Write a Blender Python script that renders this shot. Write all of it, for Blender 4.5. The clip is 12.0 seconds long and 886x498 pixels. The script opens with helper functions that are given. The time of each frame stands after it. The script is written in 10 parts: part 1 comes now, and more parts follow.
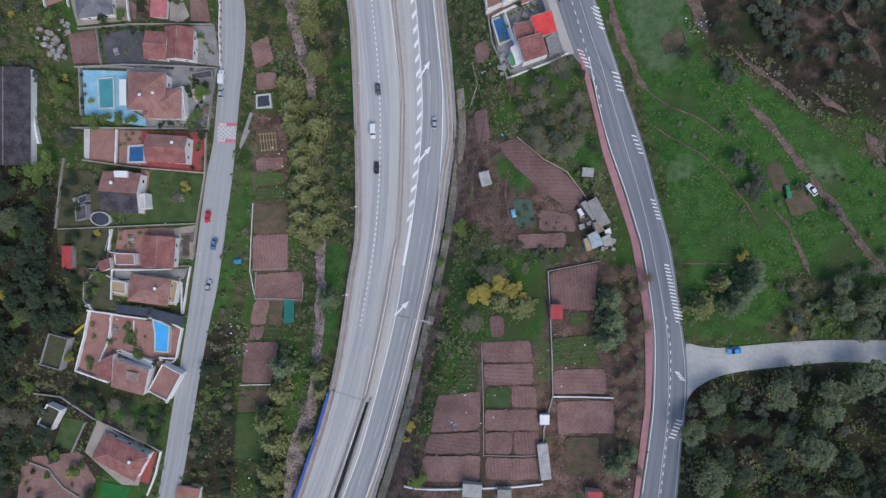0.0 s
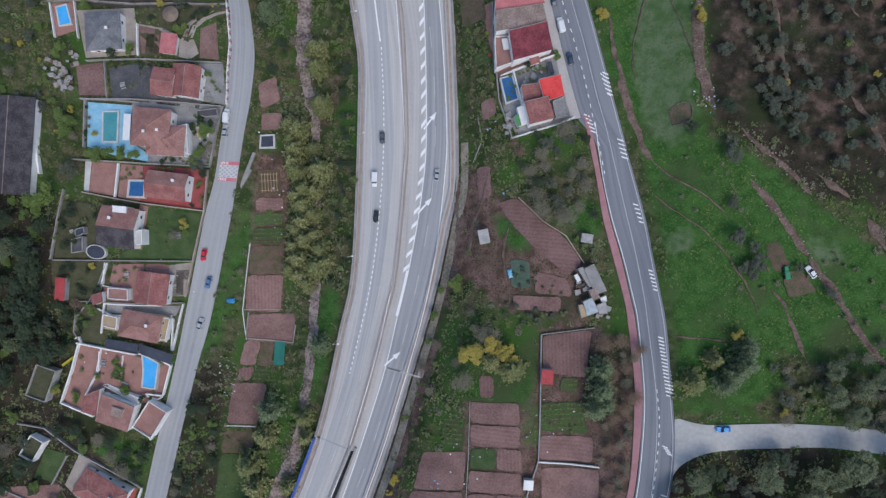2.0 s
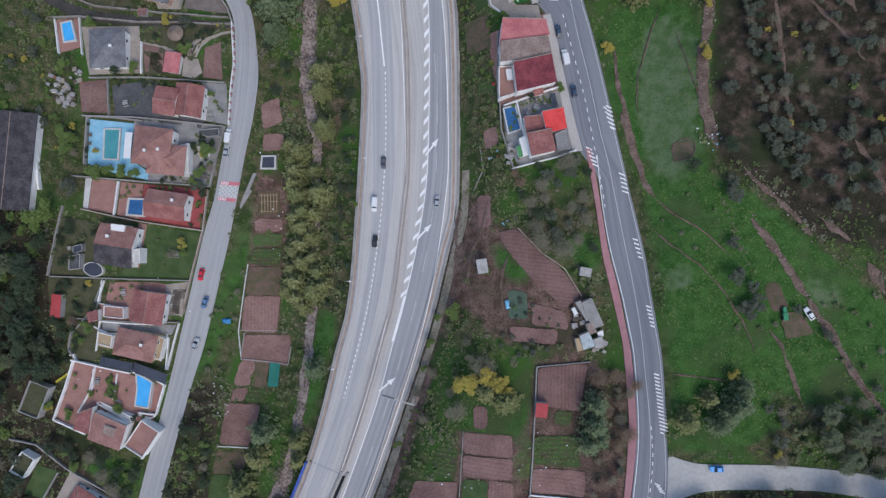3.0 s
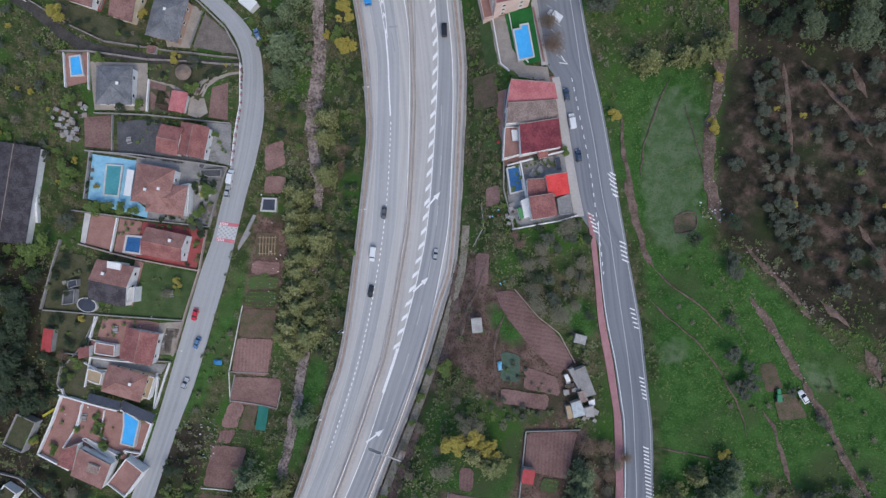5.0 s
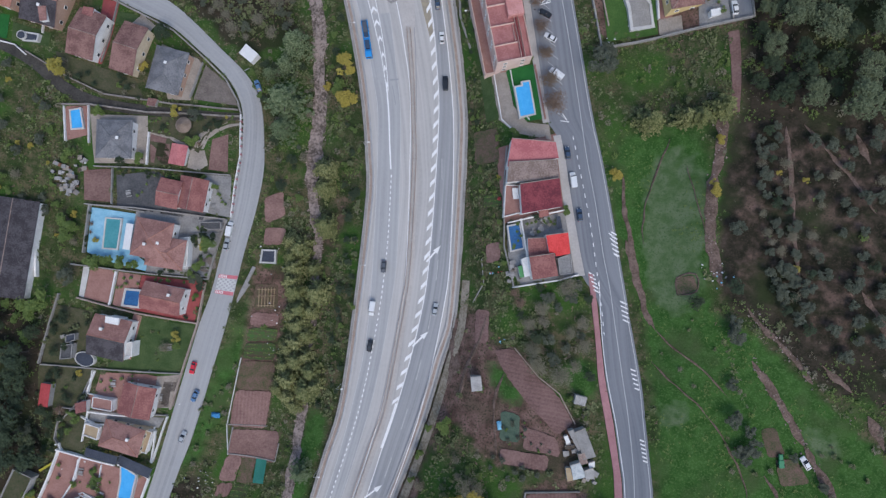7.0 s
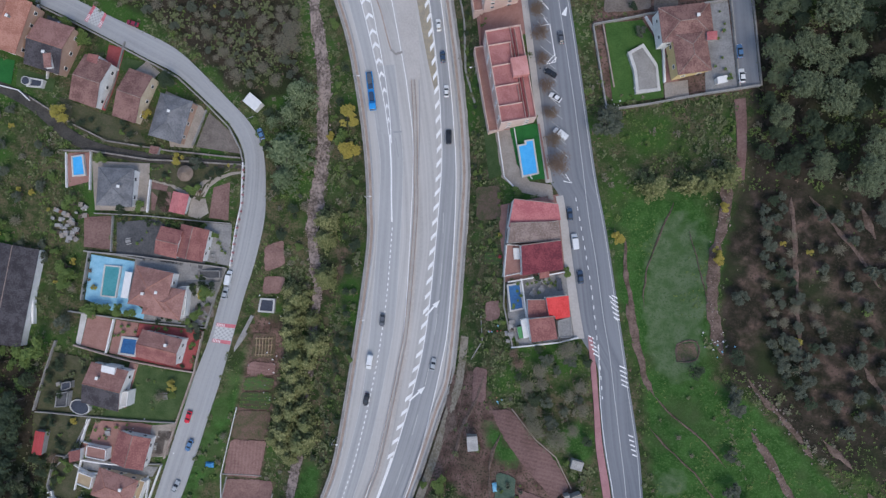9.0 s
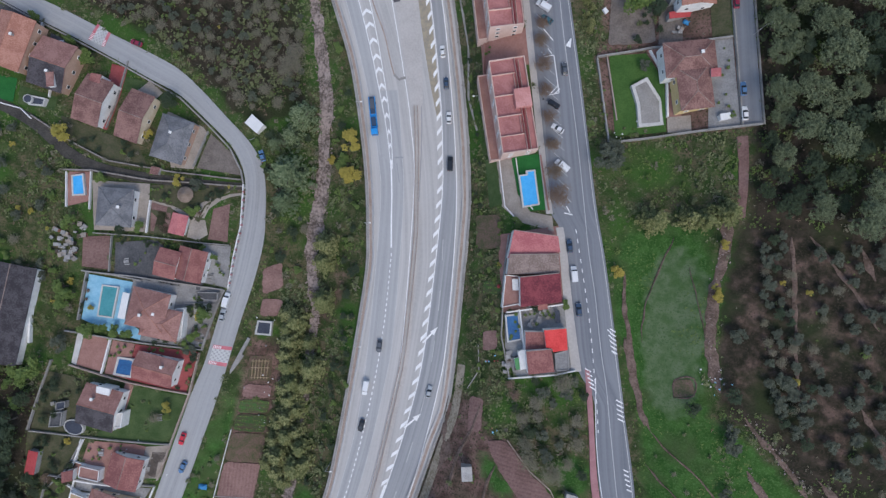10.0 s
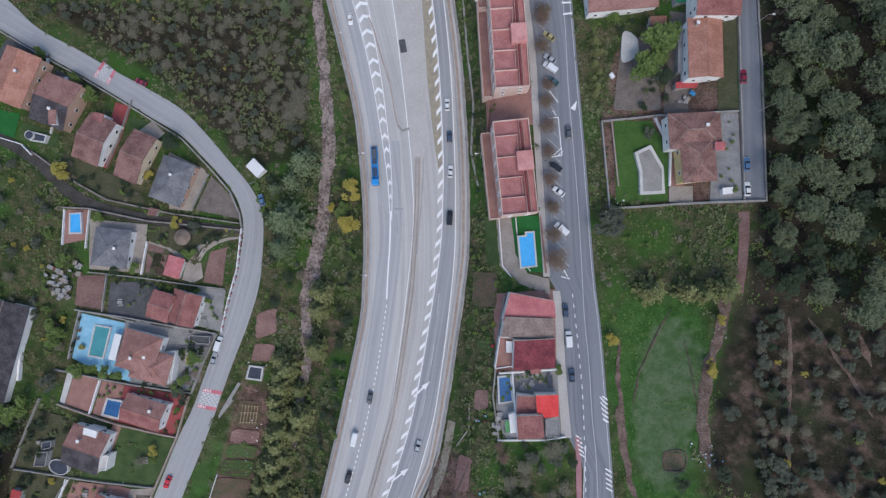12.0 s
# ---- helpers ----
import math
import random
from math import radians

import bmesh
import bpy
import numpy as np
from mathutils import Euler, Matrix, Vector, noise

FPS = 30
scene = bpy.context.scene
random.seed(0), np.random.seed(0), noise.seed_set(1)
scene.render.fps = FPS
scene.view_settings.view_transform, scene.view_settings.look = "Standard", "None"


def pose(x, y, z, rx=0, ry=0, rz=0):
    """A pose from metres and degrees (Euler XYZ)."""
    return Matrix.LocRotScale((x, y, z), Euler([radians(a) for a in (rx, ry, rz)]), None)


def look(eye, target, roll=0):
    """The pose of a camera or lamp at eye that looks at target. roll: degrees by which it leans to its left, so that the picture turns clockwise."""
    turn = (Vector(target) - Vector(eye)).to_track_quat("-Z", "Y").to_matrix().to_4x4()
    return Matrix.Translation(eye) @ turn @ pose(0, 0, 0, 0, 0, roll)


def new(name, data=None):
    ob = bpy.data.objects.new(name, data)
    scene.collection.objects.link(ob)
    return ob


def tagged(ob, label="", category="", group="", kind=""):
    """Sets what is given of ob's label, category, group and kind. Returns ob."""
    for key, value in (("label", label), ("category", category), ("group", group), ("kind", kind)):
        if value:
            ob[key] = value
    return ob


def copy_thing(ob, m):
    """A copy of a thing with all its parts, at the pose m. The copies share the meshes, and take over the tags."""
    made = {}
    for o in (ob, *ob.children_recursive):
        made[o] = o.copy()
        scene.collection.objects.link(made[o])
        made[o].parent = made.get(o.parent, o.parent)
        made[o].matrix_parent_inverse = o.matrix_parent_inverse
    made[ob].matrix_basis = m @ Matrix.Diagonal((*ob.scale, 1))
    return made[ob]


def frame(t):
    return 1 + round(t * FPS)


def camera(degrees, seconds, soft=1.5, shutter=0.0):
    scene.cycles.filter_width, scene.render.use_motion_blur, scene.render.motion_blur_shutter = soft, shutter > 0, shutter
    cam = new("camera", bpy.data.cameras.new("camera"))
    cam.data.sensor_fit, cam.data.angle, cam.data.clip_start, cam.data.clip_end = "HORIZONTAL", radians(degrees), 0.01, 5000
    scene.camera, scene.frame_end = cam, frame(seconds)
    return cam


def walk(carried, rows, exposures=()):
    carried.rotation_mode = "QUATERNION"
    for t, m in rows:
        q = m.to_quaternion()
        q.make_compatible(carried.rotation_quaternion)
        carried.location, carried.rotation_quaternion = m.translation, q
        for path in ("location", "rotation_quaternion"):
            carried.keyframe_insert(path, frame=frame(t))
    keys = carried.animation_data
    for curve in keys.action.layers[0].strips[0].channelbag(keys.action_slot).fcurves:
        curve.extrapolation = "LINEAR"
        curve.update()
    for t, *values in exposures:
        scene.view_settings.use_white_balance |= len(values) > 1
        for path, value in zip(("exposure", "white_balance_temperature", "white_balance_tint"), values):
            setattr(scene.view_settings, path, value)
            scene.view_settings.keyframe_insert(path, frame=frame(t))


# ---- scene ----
cam = camera(77.2, 12.0, 1.4)
METRES, EYE, TILT, LEAN, TURN = 110.0, 197.0, -90.0, 0.0, 0.0
ROWS = [
    (0.0, 0.0, 0.0, 0.0, 0.0, 0.0, -0.0),
    (0.5, 0.002, 0.0018, 0.0406, -0.02, 0.1, -0.89),
    (1.0, 0.0063, 0.0041, 0.0814, 0.04, 0.18, -1.78),
    (1.5, 0.0091, 0.0063, 0.1225, 0.07, 0.28, -2.67),
    (2.0, 0.0109, 0.0082, 0.162, 0.09, 0.42, -3.52),
    (2.5, 0.0122, 0.0104, 0.205, 0.12, 0.48, -4.37),
    (3.0, 0.0125, 0.0126, 0.2464, 0.16, 0.57, -5.22),
    (5.0, 0.008, 0.0208, 0.4142, 0.33, 0.88, -8.46),
    (5.5, 0.0025, 0.0222, 0.4561, 0.32, 0.98, -8.77),
    (6.0, -0.0011, 0.0238, 0.497, 0.39, 1.08, -8.78),
    (6.5, -0.0066, 0.0252, 0.5389, 0.44, 1.14, -8.83),
    (7.0, -0.0122, 0.0269, 0.5804, 0.48, 1.2, -8.81),
    (7.5, -0.0173, 0.0286, 0.6225, 0.57, 1.24, -9.01),
    (9.5, -0.0372, 0.0347, 0.788, 0.72, 1.6, -10.82),
    (10.0, -0.0438, 0.0356, 0.8291, 0.7, 1.68, -11.52),
    (10.5, -0.0495, 0.0367, 0.8705, 0.69, 1.75, -12.08),
    (11.0, -0.0554, 0.0376, 0.9113, 0.69, 1.85, -12.73),
    (11.5, -0.0617, 0.0385, 0.9525, 0.69, 1.94, -13.46),
    (12.0, -0.0681, 0.0393, 0.9936, 0.69, 2.02, -14.16),
]
walk(cam, [(t, pose(0, 0, EYE, TILT, LEAN, TURN) @ pose(METRES * x, METRES * y, METRES * z, 90 + pitch, roll, yaw)) for t, x, y, z, yaw, pitch, roll in ROWS])

# ---- daylight: an even overcast sky ----
SUN_UP, SUN_TURN = 52.0, 150.0
world = bpy.data.worlds.new("overcast_sky")
scene.world = world
world.use_nodes = True
wn = world.node_tree
sky = wn.nodes.new("ShaderNodeTexSky")
sky.sky_type, sky.sun_disc = "NISHITA", False
sky.sun_elevation, sky.sun_rotation = radians(SUN_UP), radians(SUN_TURN)
sky.air_density, sky.dust_density, sky.ozone_density = 1.0, 1.2, 1.4
wn.nodes["Background"].inputs["Strength"].default_value = 0.13
wn.links.new(sky.outputs[0], wn.nodes["Background"].inputs[0])
sun = new("sun", bpy.data.lights.new("sun", "SUN"))
sun.data.energy, sun.data.angle, sun.data.color = 1.15, radians(35), (1.0, 0.935, 0.85)
d = Vector((math.sin(radians(SUN_TURN)) * math.cos(radians(SUN_UP)), math.cos(radians(SUN_TURN)) * math.cos(radians(SUN_UP)), math.sin(radians(SUN_UP))))
sun.matrix_world = look(d * 600, (0, 0, 0))
scene.view_settings.exposure = 0.5

# ---- lie of the land ----
# terrain begin
DECK = -6.5
HW_LEFT = [(-82.7, 207.7), (-75.5, 194.2), (-65.2, 175.2), (-55.2, 156.2), (-47.8, 136.7), (-41.5, 117.2), (-36.8, 97.4), (-33.9, 77.3), (-32.1, 12.6), (-35.2, -12.2), (-38.1, -32.9), (-42.3, -53.7), (-48.5, -74.4), (-54.3, -92.0), (-65.1, -122.0)]
HW_RIGHT = [(-36.3, 219.1), (-29.7, 205.5), (-22.0, 185.9), (-15.4, 166.1), (-9.4, 146.4), (-4.2, 126.6), (-0.5, 106.6), (5.0, 47.9), (3.1, 29.2), (0.2, 8.5), (-3.9, -12.2), (-8.9, -32.9), (-13.7, -53.7), (-19.5, -74.4), (-25.1, -92.0), (-35.0, -122.0)]


def at_y(line, y):
    """The x at which a line, listed from north to south, crosses y."""
    return float(np.interp(y, [p[1] for p in reversed(line)], [p[0] for p in reversed(line)]))


WEST_W = [0, 5, 14, 22, 30, 37, 45, 53, 60, 76, 100, 115, 150, 400]
WEST_Z = [-7.2, -9.0, -12.5, -14.0, -12.8, -11.0, -8.4, -7.6, -5.0, -1.8, 0.8, 4.0, 12.0, 60.0]
EAST_W = [0, 8, 17, 30, 45, 62, 76, 92, 115, 150, 400]
EAST_Z = [-7.0, 0.8, 5.2, 8.2, 9.6, 10.6, 15.2, 17.2, 18.6, 24.0, 85.0]


def ground_z(x, y):
    """Height of the ground: a valley with the stream west of the highway and a hillside east of it."""
    yc = min(max(y, -95.0), 215.0)
    lx, rx = at_y(HW_LEFT, yc), at_y(HW_RIGHT, yc)
    if lx < x < rx:
        return DECK - 0.7
    if x <= lx:
        w = lx - x
        z = sum(float(np.interp(max(w + o, 0.0), WEST_W, WEST_Z)) for o in (-3, 0, 3)) / 3
        if w > 3:
            z -= 0.055 * max(0.0, yc - 85.0) * min(1.0, max(0.0, (w - 30.0) / 50.0))
            z += 4.0 * min(1.0, max(0.0, (-20.0 - yc) / 30.0)) * min(1.0, (w - 3) / 10.0) * min(1.0, max(0.0, (60.0 - w) / 20.0))
        return z
    w = x - rx
    z = sum(float(np.interp(max(w + o, 0.0), EAST_W, EAST_Z)) for o in (-3, 0, 3)) / 3
    z += 0.085 * max(0.0, yc - 19.0) * min(1.0, max(0.0, (w - 70.0) / 50.0))
    z += 3.0 * min(1.0, max(0.0, (-10.0 - yc) / 25.0)) * min(1.0, w / 10.0) * min(1.0, max(0.0, (62.0 - w) / 20.0))
    return z
# terrain end


# ---- materials ----
def surface(name, a, b, scale=0.3, fine=3.0, rough=0.85, bump=0.15, vary=0.0, metal=0.0, contrast=0.28, streak=None):
    """Two colours mixed by broad stains and fine grain; vary: how much one piece differs from the next; streak: (degrees, spacing) of ridges."""
    m = bpy.data.materials.new(name)
    m.use_nodes = True
    n, l = m.node_tree.nodes, m.node_tree.links
    bsdf = n["Principled BSDF"]
    pos = n.new("ShaderNodeNewGeometry").outputs["Position"]
    broad, grain = n.new("ShaderNodeTexNoise"), n.new("ShaderNodeTexNoise")
    broad.inputs["Scale"].default_value, broad.inputs["Detail"].default_value = scale, 5
    grain.inputs["Scale"].default_value, grain.inputs["Detail"].default_value = fine, 4
    for node in (broad, grain):
        l.new(pos, node.inputs["Vector"])
    total = n.new("ShaderNodeMath")
    total.operation = "ADD"
    l.new(broad.outputs[0], total.inputs[0])
    l.new(grain.outputs[0], total.inputs[1])
    height = total.outputs[0]
    if streak:
        turn = n.new("ShaderNodeVectorRotate")
        turn.rotation_type = "Z_AXIS"
        turn.inputs["Angle"].default_value = radians(-streak[0])
        wave = n.new("ShaderNodeTexWave")
        wave.inputs["Scale"].default_value = 0.314 / streak[1]
        wave.inputs["Distortion"].default_value = 1.2
        wave.inputs["Detail Scale"].default_value = 0.6
        l.new(pos, turn.inputs["Vector"])
        l.new(turn.outputs[0], wave.inputs["Vector"])
        more = n.new("ShaderNodeMath")
        more.operation = "MULTIPLY_ADD"
        more.inputs[1].default_value = 0.16
        l.new(wave.outputs["Fac"], more.inputs[0])
        shift = n.new("ShaderNodeMath")
        shift.operation = "SUBTRACT"
        shift.inputs[1].default_value = 0.08
        l.new(height, shift.inputs[0])
        l.new(shift.outputs[0], more.inputs[2])
        height = more.outputs[0]
    span = n.new("ShaderNodeMapRange")
    span.inputs["From Min"].default_value, span.inputs["From Max"].default_value = 1.0 - contrast, 1.0 + contrast
    l.new(height, span.inputs["Value"])
    mix = n.new("ShaderNodeMix")
    mix.data_type = "RGBA"
    mix.inputs["A"].default_value, mix.inputs["B"].default_value = (*a, 1), (*b, 1)
    l.new(span.outputs[0], mix.inputs["Factor"])
    colour = mix.outputs["Result"]
    if vary:
        info, hsv, val = n.new("ShaderNodeObjectInfo"), n.new("ShaderNodeHueSaturation"), n.new("ShaderNodeMapRange")
        val.inputs["To Min"].default_value, val.inputs["To Max"].default_value = 1 - vary, 1 + vary
        l.new(info.outputs["Random"], val.inputs["Value"])
        l.new(val.outputs[0], hsv.inputs["Value"])
        l.new(colour, hsv.inputs["Color"])
        colour = hsv.outputs[0]
    l.new(colour, bsdf.inputs["Base Color"])
    bsdf.inputs["Roughness"].default_value, bsdf.inputs["Metallic"].default_value = rough, metal
    bsdf.inputs["Specular IOR Level"].default_value = 0.3
    if bump:
        bp = n.new("ShaderNodeBump")
        bp.inputs["Strength"].default_value, bp.inputs["Distance"].default_value = bump, 0.25
        l.new(height, bp.inputs["Height"])
        l.new(bp.outputs[0], bsdf.inputs["Normal"])
    return m


def ground_material():
    """Rough hillside scrub, lush meadow, bare red earth and dark leaf litter, mixed by the cover painted on the ground."""
    m = bpy.data.materials.new("hillside_ground")
    m.use_nodes = True
    n, l = m.node_tree.nodes, m.node_tree.links
    bsdf = n["Principled BSDF"]
    pos = n.new("ShaderNodeNewGeometry").outputs["Position"]

    def tex(scale, detail=5):
        t = n.new("ShaderNodeTexNoise")
        t.inputs["Scale"].default_value, t.inputs["Detail"].default_value = scale, detail
        l.new(pos, t.inputs["Vector"])
        return t.outputs[0]

    def ramp(fac, lo, hi):
        r = n.new("ShaderNodeMapRange")
        r.inputs["From Min"].default_value, r.inputs["From Max"].default_value = lo, hi
        l.new(fac, r.inputs["Value"])
        return r.outputs[0]

    def blend(fac, a, b):
        x = n.new("ShaderNodeMix")
        x.data_type = "RGBA"
        l.new(fac, x.inputs["Factor"])
        for key, c in (("A", a), ("B", b)):
            if isinstance(c, tuple):
                x.inputs[key].default_value = (*c, 1)
            else:
                l.new(c, x.inputs[key])
        return x.outputs["Result"]

    def edge(amount, noise_out, gain):
        s = n.new("ShaderNodeMath")
        s.operation = "MULTIPLY_ADD"
        s.inputs[1].default_value = gain
        l.new(noise_out, s.inputs[0])
        l.new(amount, s.inputs[2])
        return ramp(s.outputs[0], gain * 0.5 + 0.32, gain * 0.5 + 0.68)

    big, mid, fine = tex(0.05), tex(0.28), tex(1.6, 6)
    attr = n.new("ShaderNodeVertexColor")
    attr.layer_name = "cover"
    sep = n.new("ShaderNodeSeparateColor")
    l.new(attr.outputs["Color"], sep.inputs[0])
    tiny = tex(5.0, 3)
    scrub = blend(ramp(mid, 0.40, 0.60), (0.034, 0.054, 0.018), (0.124, 0.104, 0.062))
    scrub = blend(ramp(fine, 0.46, 0.66), scrub, (0.026, 0.055, 0.014))
    scrub = blend(ramp(big, 0.48, 0.62), scrub, (0.042, 0.102, 0.020))
    scrub = blend(ramp(tiny, 0.56, 0.76), scrub, (0.150, 0.132, 0.090))
    meadow = blend(ramp(mid, 0.38, 0.62), (0.028, 0.080, 0.016), (0.052, 0.124, 0.029))
    meadow = blend(ramp(fine, 0.48, 0.70), meadow, (0.085, 0.155, 0.050))
    meadow = blend(ramp(big, 0.52, 0.66), meadow, (0.064, 0.088, 0.036))
    meadow = blend(ramp(tiny, 0.56, 0.75), meadow, (0.022, 0.070, 0.012))
    earth = blend(ramp(mid, 0.38, 0.62), (0.100, 0.060, 0.050), (0.205, 0.130, 0.110))
    earth = blend(ramp(fine, 0.50, 0.68), earth, (0.042, 0.044, 0.024))
    earth = blend(ramp(big, 0.52, 0.66), earth, (0.060, 0.056, 0.034))
    earth = blend(ramp(tiny, 0.60, 0.80), earth, (0.15, 0.10, 0.085))
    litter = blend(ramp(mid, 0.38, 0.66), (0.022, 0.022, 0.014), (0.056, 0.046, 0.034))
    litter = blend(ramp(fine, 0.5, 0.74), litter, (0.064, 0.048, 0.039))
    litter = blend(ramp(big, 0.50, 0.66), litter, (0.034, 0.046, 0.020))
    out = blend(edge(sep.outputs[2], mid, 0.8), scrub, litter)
    out = blend(edge(sep.outputs[1], mid, 0.9), out, earth)
    out = blend(edge(sep.outputs[0], mid, 0.6), out, meadow)
    dry = blend(ramp(mid, 0.36, 0.60), (0.066, 0.120, 0.042), (0.118, 0.160, 0.086))
    dry = blend(ramp(fine, 0.50, 0.72), dry, (0.060, 0.112, 0.040))
    out = blend(edge(attr.outputs["Alpha"], mid, 1.1), out, dry)
    l.new(out, bsdf.inputs["Base Color"])
    bsdf.inputs["Roughness"].default_value = 0.95
    bsdf.inputs["Specular IOR Level"].default_value = 0.1
    bp = n.new("ShaderNodeBump")
    bp.inputs["Strength"].default_value, bp.inputs["Distance"].default_value = 0.6, 0.5
    l.new(fine, bp.inputs["Height"])
    l.new(bp.outputs[0], bsdf.inputs["Normal"])
    return m


def asphalt(name, a, b, worn, streaks=0.8):
    """Asphalt with broad stains, fine grain and lengthwise streaks of wear left by traffic."""
    m = surface(name, a, b, 0.07, 1.3, 0.85, 0.02, contrast=0.45)
    n, l = m.node_tree.nodes, m.node_tree.links
    bsdf = n["Principled BSDF"]
    base = bsdf.inputs["Base Color"].links[0].from_socket
    across, down = n.new("ShaderNodeAttribute"), n.new("ShaderNodeAttribute")
    across.attribute_name, down.attribute_name = "across", "down"
    place, wear = n.new("ShaderNodeCombineXYZ"), n.new("ShaderNodeTexNoise")
    l.new(across.outputs["Fac"], place.inputs["X"])
    slow = n.new("ShaderNodeMath")
    slow.operation = "MULTIPLY"
    slow.inputs[1].default_value = 0.012
    l.new(down.outputs["Fac"], slow.inputs[0])
    l.new(slow.outputs[0], place.inputs["Y"])
    wear.inputs["Scale"].default_value, wear.inputs["Detail"].default_value = streaks, 4
    l.new(place.outputs[0], wear.inputs["Vector"])
    span = n.new("ShaderNodeMapRange")
    span.inputs["From Min"].default_value, span.inputs["From Max"].default_value = 0.36, 0.66
    l.new(wear.outputs[0], span.inputs["Value"])
    mix = n.new("ShaderNodeMix")
    mix.data_type = "RGBA"
    mix.inputs["B"].default_value = (*worn, 1)
    half = n.new("ShaderNodeMath")
    half.operation = "MULTIPLY"
    half.inputs[1].default_value = 0.75
    l.new(span.outputs[0], half.inputs[0])
    l.new(half.outputs[0], mix.inputs["Factor"])
    l.new(base, mix.inputs["A"])
    l.new(mix.outputs["Result"], bsdf.inputs["Base Color"])
    return m


ASPHALT_OLD = asphalt("pale_worn_asphalt", (0.355, 0.342, 0.332), (0.455, 0.442, 0.430), (0.54, 0.522, 0.505))
ASPHALT_DARK = asphalt("dark_asphalt", (0.235, 0.242, 0.256), (0.300, 0.307, 0.320), (0.40, 0.405, 0.415))
ASPHALT_EAST = asphalt("bluish_dark_asphalt", (0.150, 0.160, 0.182), (0.200, 0.210, 0.232), (0.255, 0.265, 0.285))
ASPHALT_MID = asphalt("grey_asphalt", (0.265, 0.268, 0.275), (0.350, 0.353, 0.36), (0.40, 0.402, 0.405))
CONCRETE = surface("weathered_concrete", (0.215, 0.205, 0.195), (0.36, 0.345, 0.33), 0.25, 2.5, 0.9, 0.1)
MEDIAN = surface("dusty_median_concrete", (0.40, 0.375, 0.36), (0.50, 0.475, 0.455), 0.12, 1.5, 0.9, 0.05)
KERB_STAIN = surface("rust_stained_kerb", (0.29, 0.22, 0.185), (0.42, 0.35, 0.31), 0.3, 2.0, 0.9, 0.1)
PAINT = surface("road_marking_paint", (0.74, 0.74, 0.74), (0.88, 0.88, 0.88), 0.4, 4.0, 0.7, 0.0)
PAINT_WORN = surface("worn_road_marking_paint", (0.44, 0.44, 0.44), (0.58, 0.58, 0.58), 0.3, 4.0, 0.75, 0.0)
PAINT_YELLOW = surface("yellow_road_paint", (0.40, 0.31, 0.15), (0.50, 0.42, 0.26), 0.5, 3.0, 0.8, 0.0)
PAINT_RED = surface("red_road_paint", (0.46, 0.10, 0.13), (0.60, 0.22, 0.25), 0.5, 3.0, 0.8, 0.0)
PINK_PATH = surface("pink_paved_path", (0.32, 0.155, 0.165), (0.45, 0.235, 0.245), 0.3, 3.0, 0.85, 0.1)
DIRT_ROAD = surface("pale_gravel_road", (0.33, 0.325, 0.315), (0.50, 0.49, 0.475), 0.10, 0.9, 0.95, 0.05, contrast=0.4)
STREAM = surface("stony_stream_bed", (0.105, 0.084, 0.070), (0.36, 0.288, 0.258), 0.22, 1.1, 0.9, 0.8, contrast=0.16)
MUD = surface("brown_garden_soil", (0.150, 0.086, 0.076), (0.275, 0.170, 0.152), 0.16, 1.6, 0.95, 0.5, 0.14)
STEEL = surface("galvanised_steel", (0.42, 0.42, 0.43), (0.58, 0.58, 0.59), 0.5, 4.0, 0.5, 0.0, 0, 0.6)
BLUE_PANEL = surface("blue_screen_panel", (0.030, 0.065, 0.30), (0.06, 0.12, 0.42), 0.4, 3.0, 0.5, 0.0)
GAP_SHADE = surface("painted_gap_shade", (0.012, 0.012, 0.015), (0.03, 0.03, 0.034), 0.5, 3.0, 0.9, 0.0)
WHITE_WALL = surface("whitewashed_render", (0.64, 0.63, 0.62), (0.84, 0.83, 0.82), 0.3, 2.5, 0.9, 0.1)
STONE = surface("grey_stone_masonry", (0.17, 0.15, 0.135), (0.33, 0.30, 0.28), 0.5, 2.5, 0.95, 0.6)


# ---- building helpers ----
def part(name, bm, material, parent=None, label=""):
    """Links a bmesh as one mesh object under a thing or a part."""
    me = bpy.data.meshes.new(name)
    bm.normal_update()
    bm.to_mesh(me)
    bm.free()
    me.materials.append(material)
    ob = new(name, me)
    ob.parent = parent
    if label:
        ob["label"] = label
    return ob


def thing(name, place, turn, label, category, group="", kind=""):
    """An Empty at the base of a thing, turned by degrees about the upright."""
    ob = new(name)
    ob.empty_display_size = 0.3
    ob.matrix_basis = pose(place[0], place[1], place[2], 0, 0, turn)
    return tagged(ob, label, category, group, kind)


def box(bm, x0, y0, z0, x1, y1, z1, bevel=0.0):
    r = bmesh.ops.create_cube(bm, size=1.0, matrix=Matrix.LocRotScale(((x0 + x1) / 2, (y0 + y1) / 2, (z0 + z1) / 2), None, (abs(x1 - x0), abs(y1 - y0), abs(z1 - z0))))
    if bevel:
        bmesh.ops.bevel(bm, geom=list({e for v in r["verts"] for e in v.link_edges}), offset=bevel, segments=2, affect="EDGES", profile=0.5)
    return r["verts"]


def slab(bm, ring, z0, z1):
    """A prism over a ring of (x, y), counter-clockwise."""
    lo = [bm.verts.new((x, y, z0)) for x, y in ring]
    hi = [bm.verts.new((x, y, z1)) for x, y in ring]
    bm.faces.new(hi)
    bm.faces.new(list(reversed(lo)))
    for i in range(len(ring)):
        j = (i + 1) % len(ring)
        bm.faces.new((lo[i], lo[j], hi[j], hi[i]))


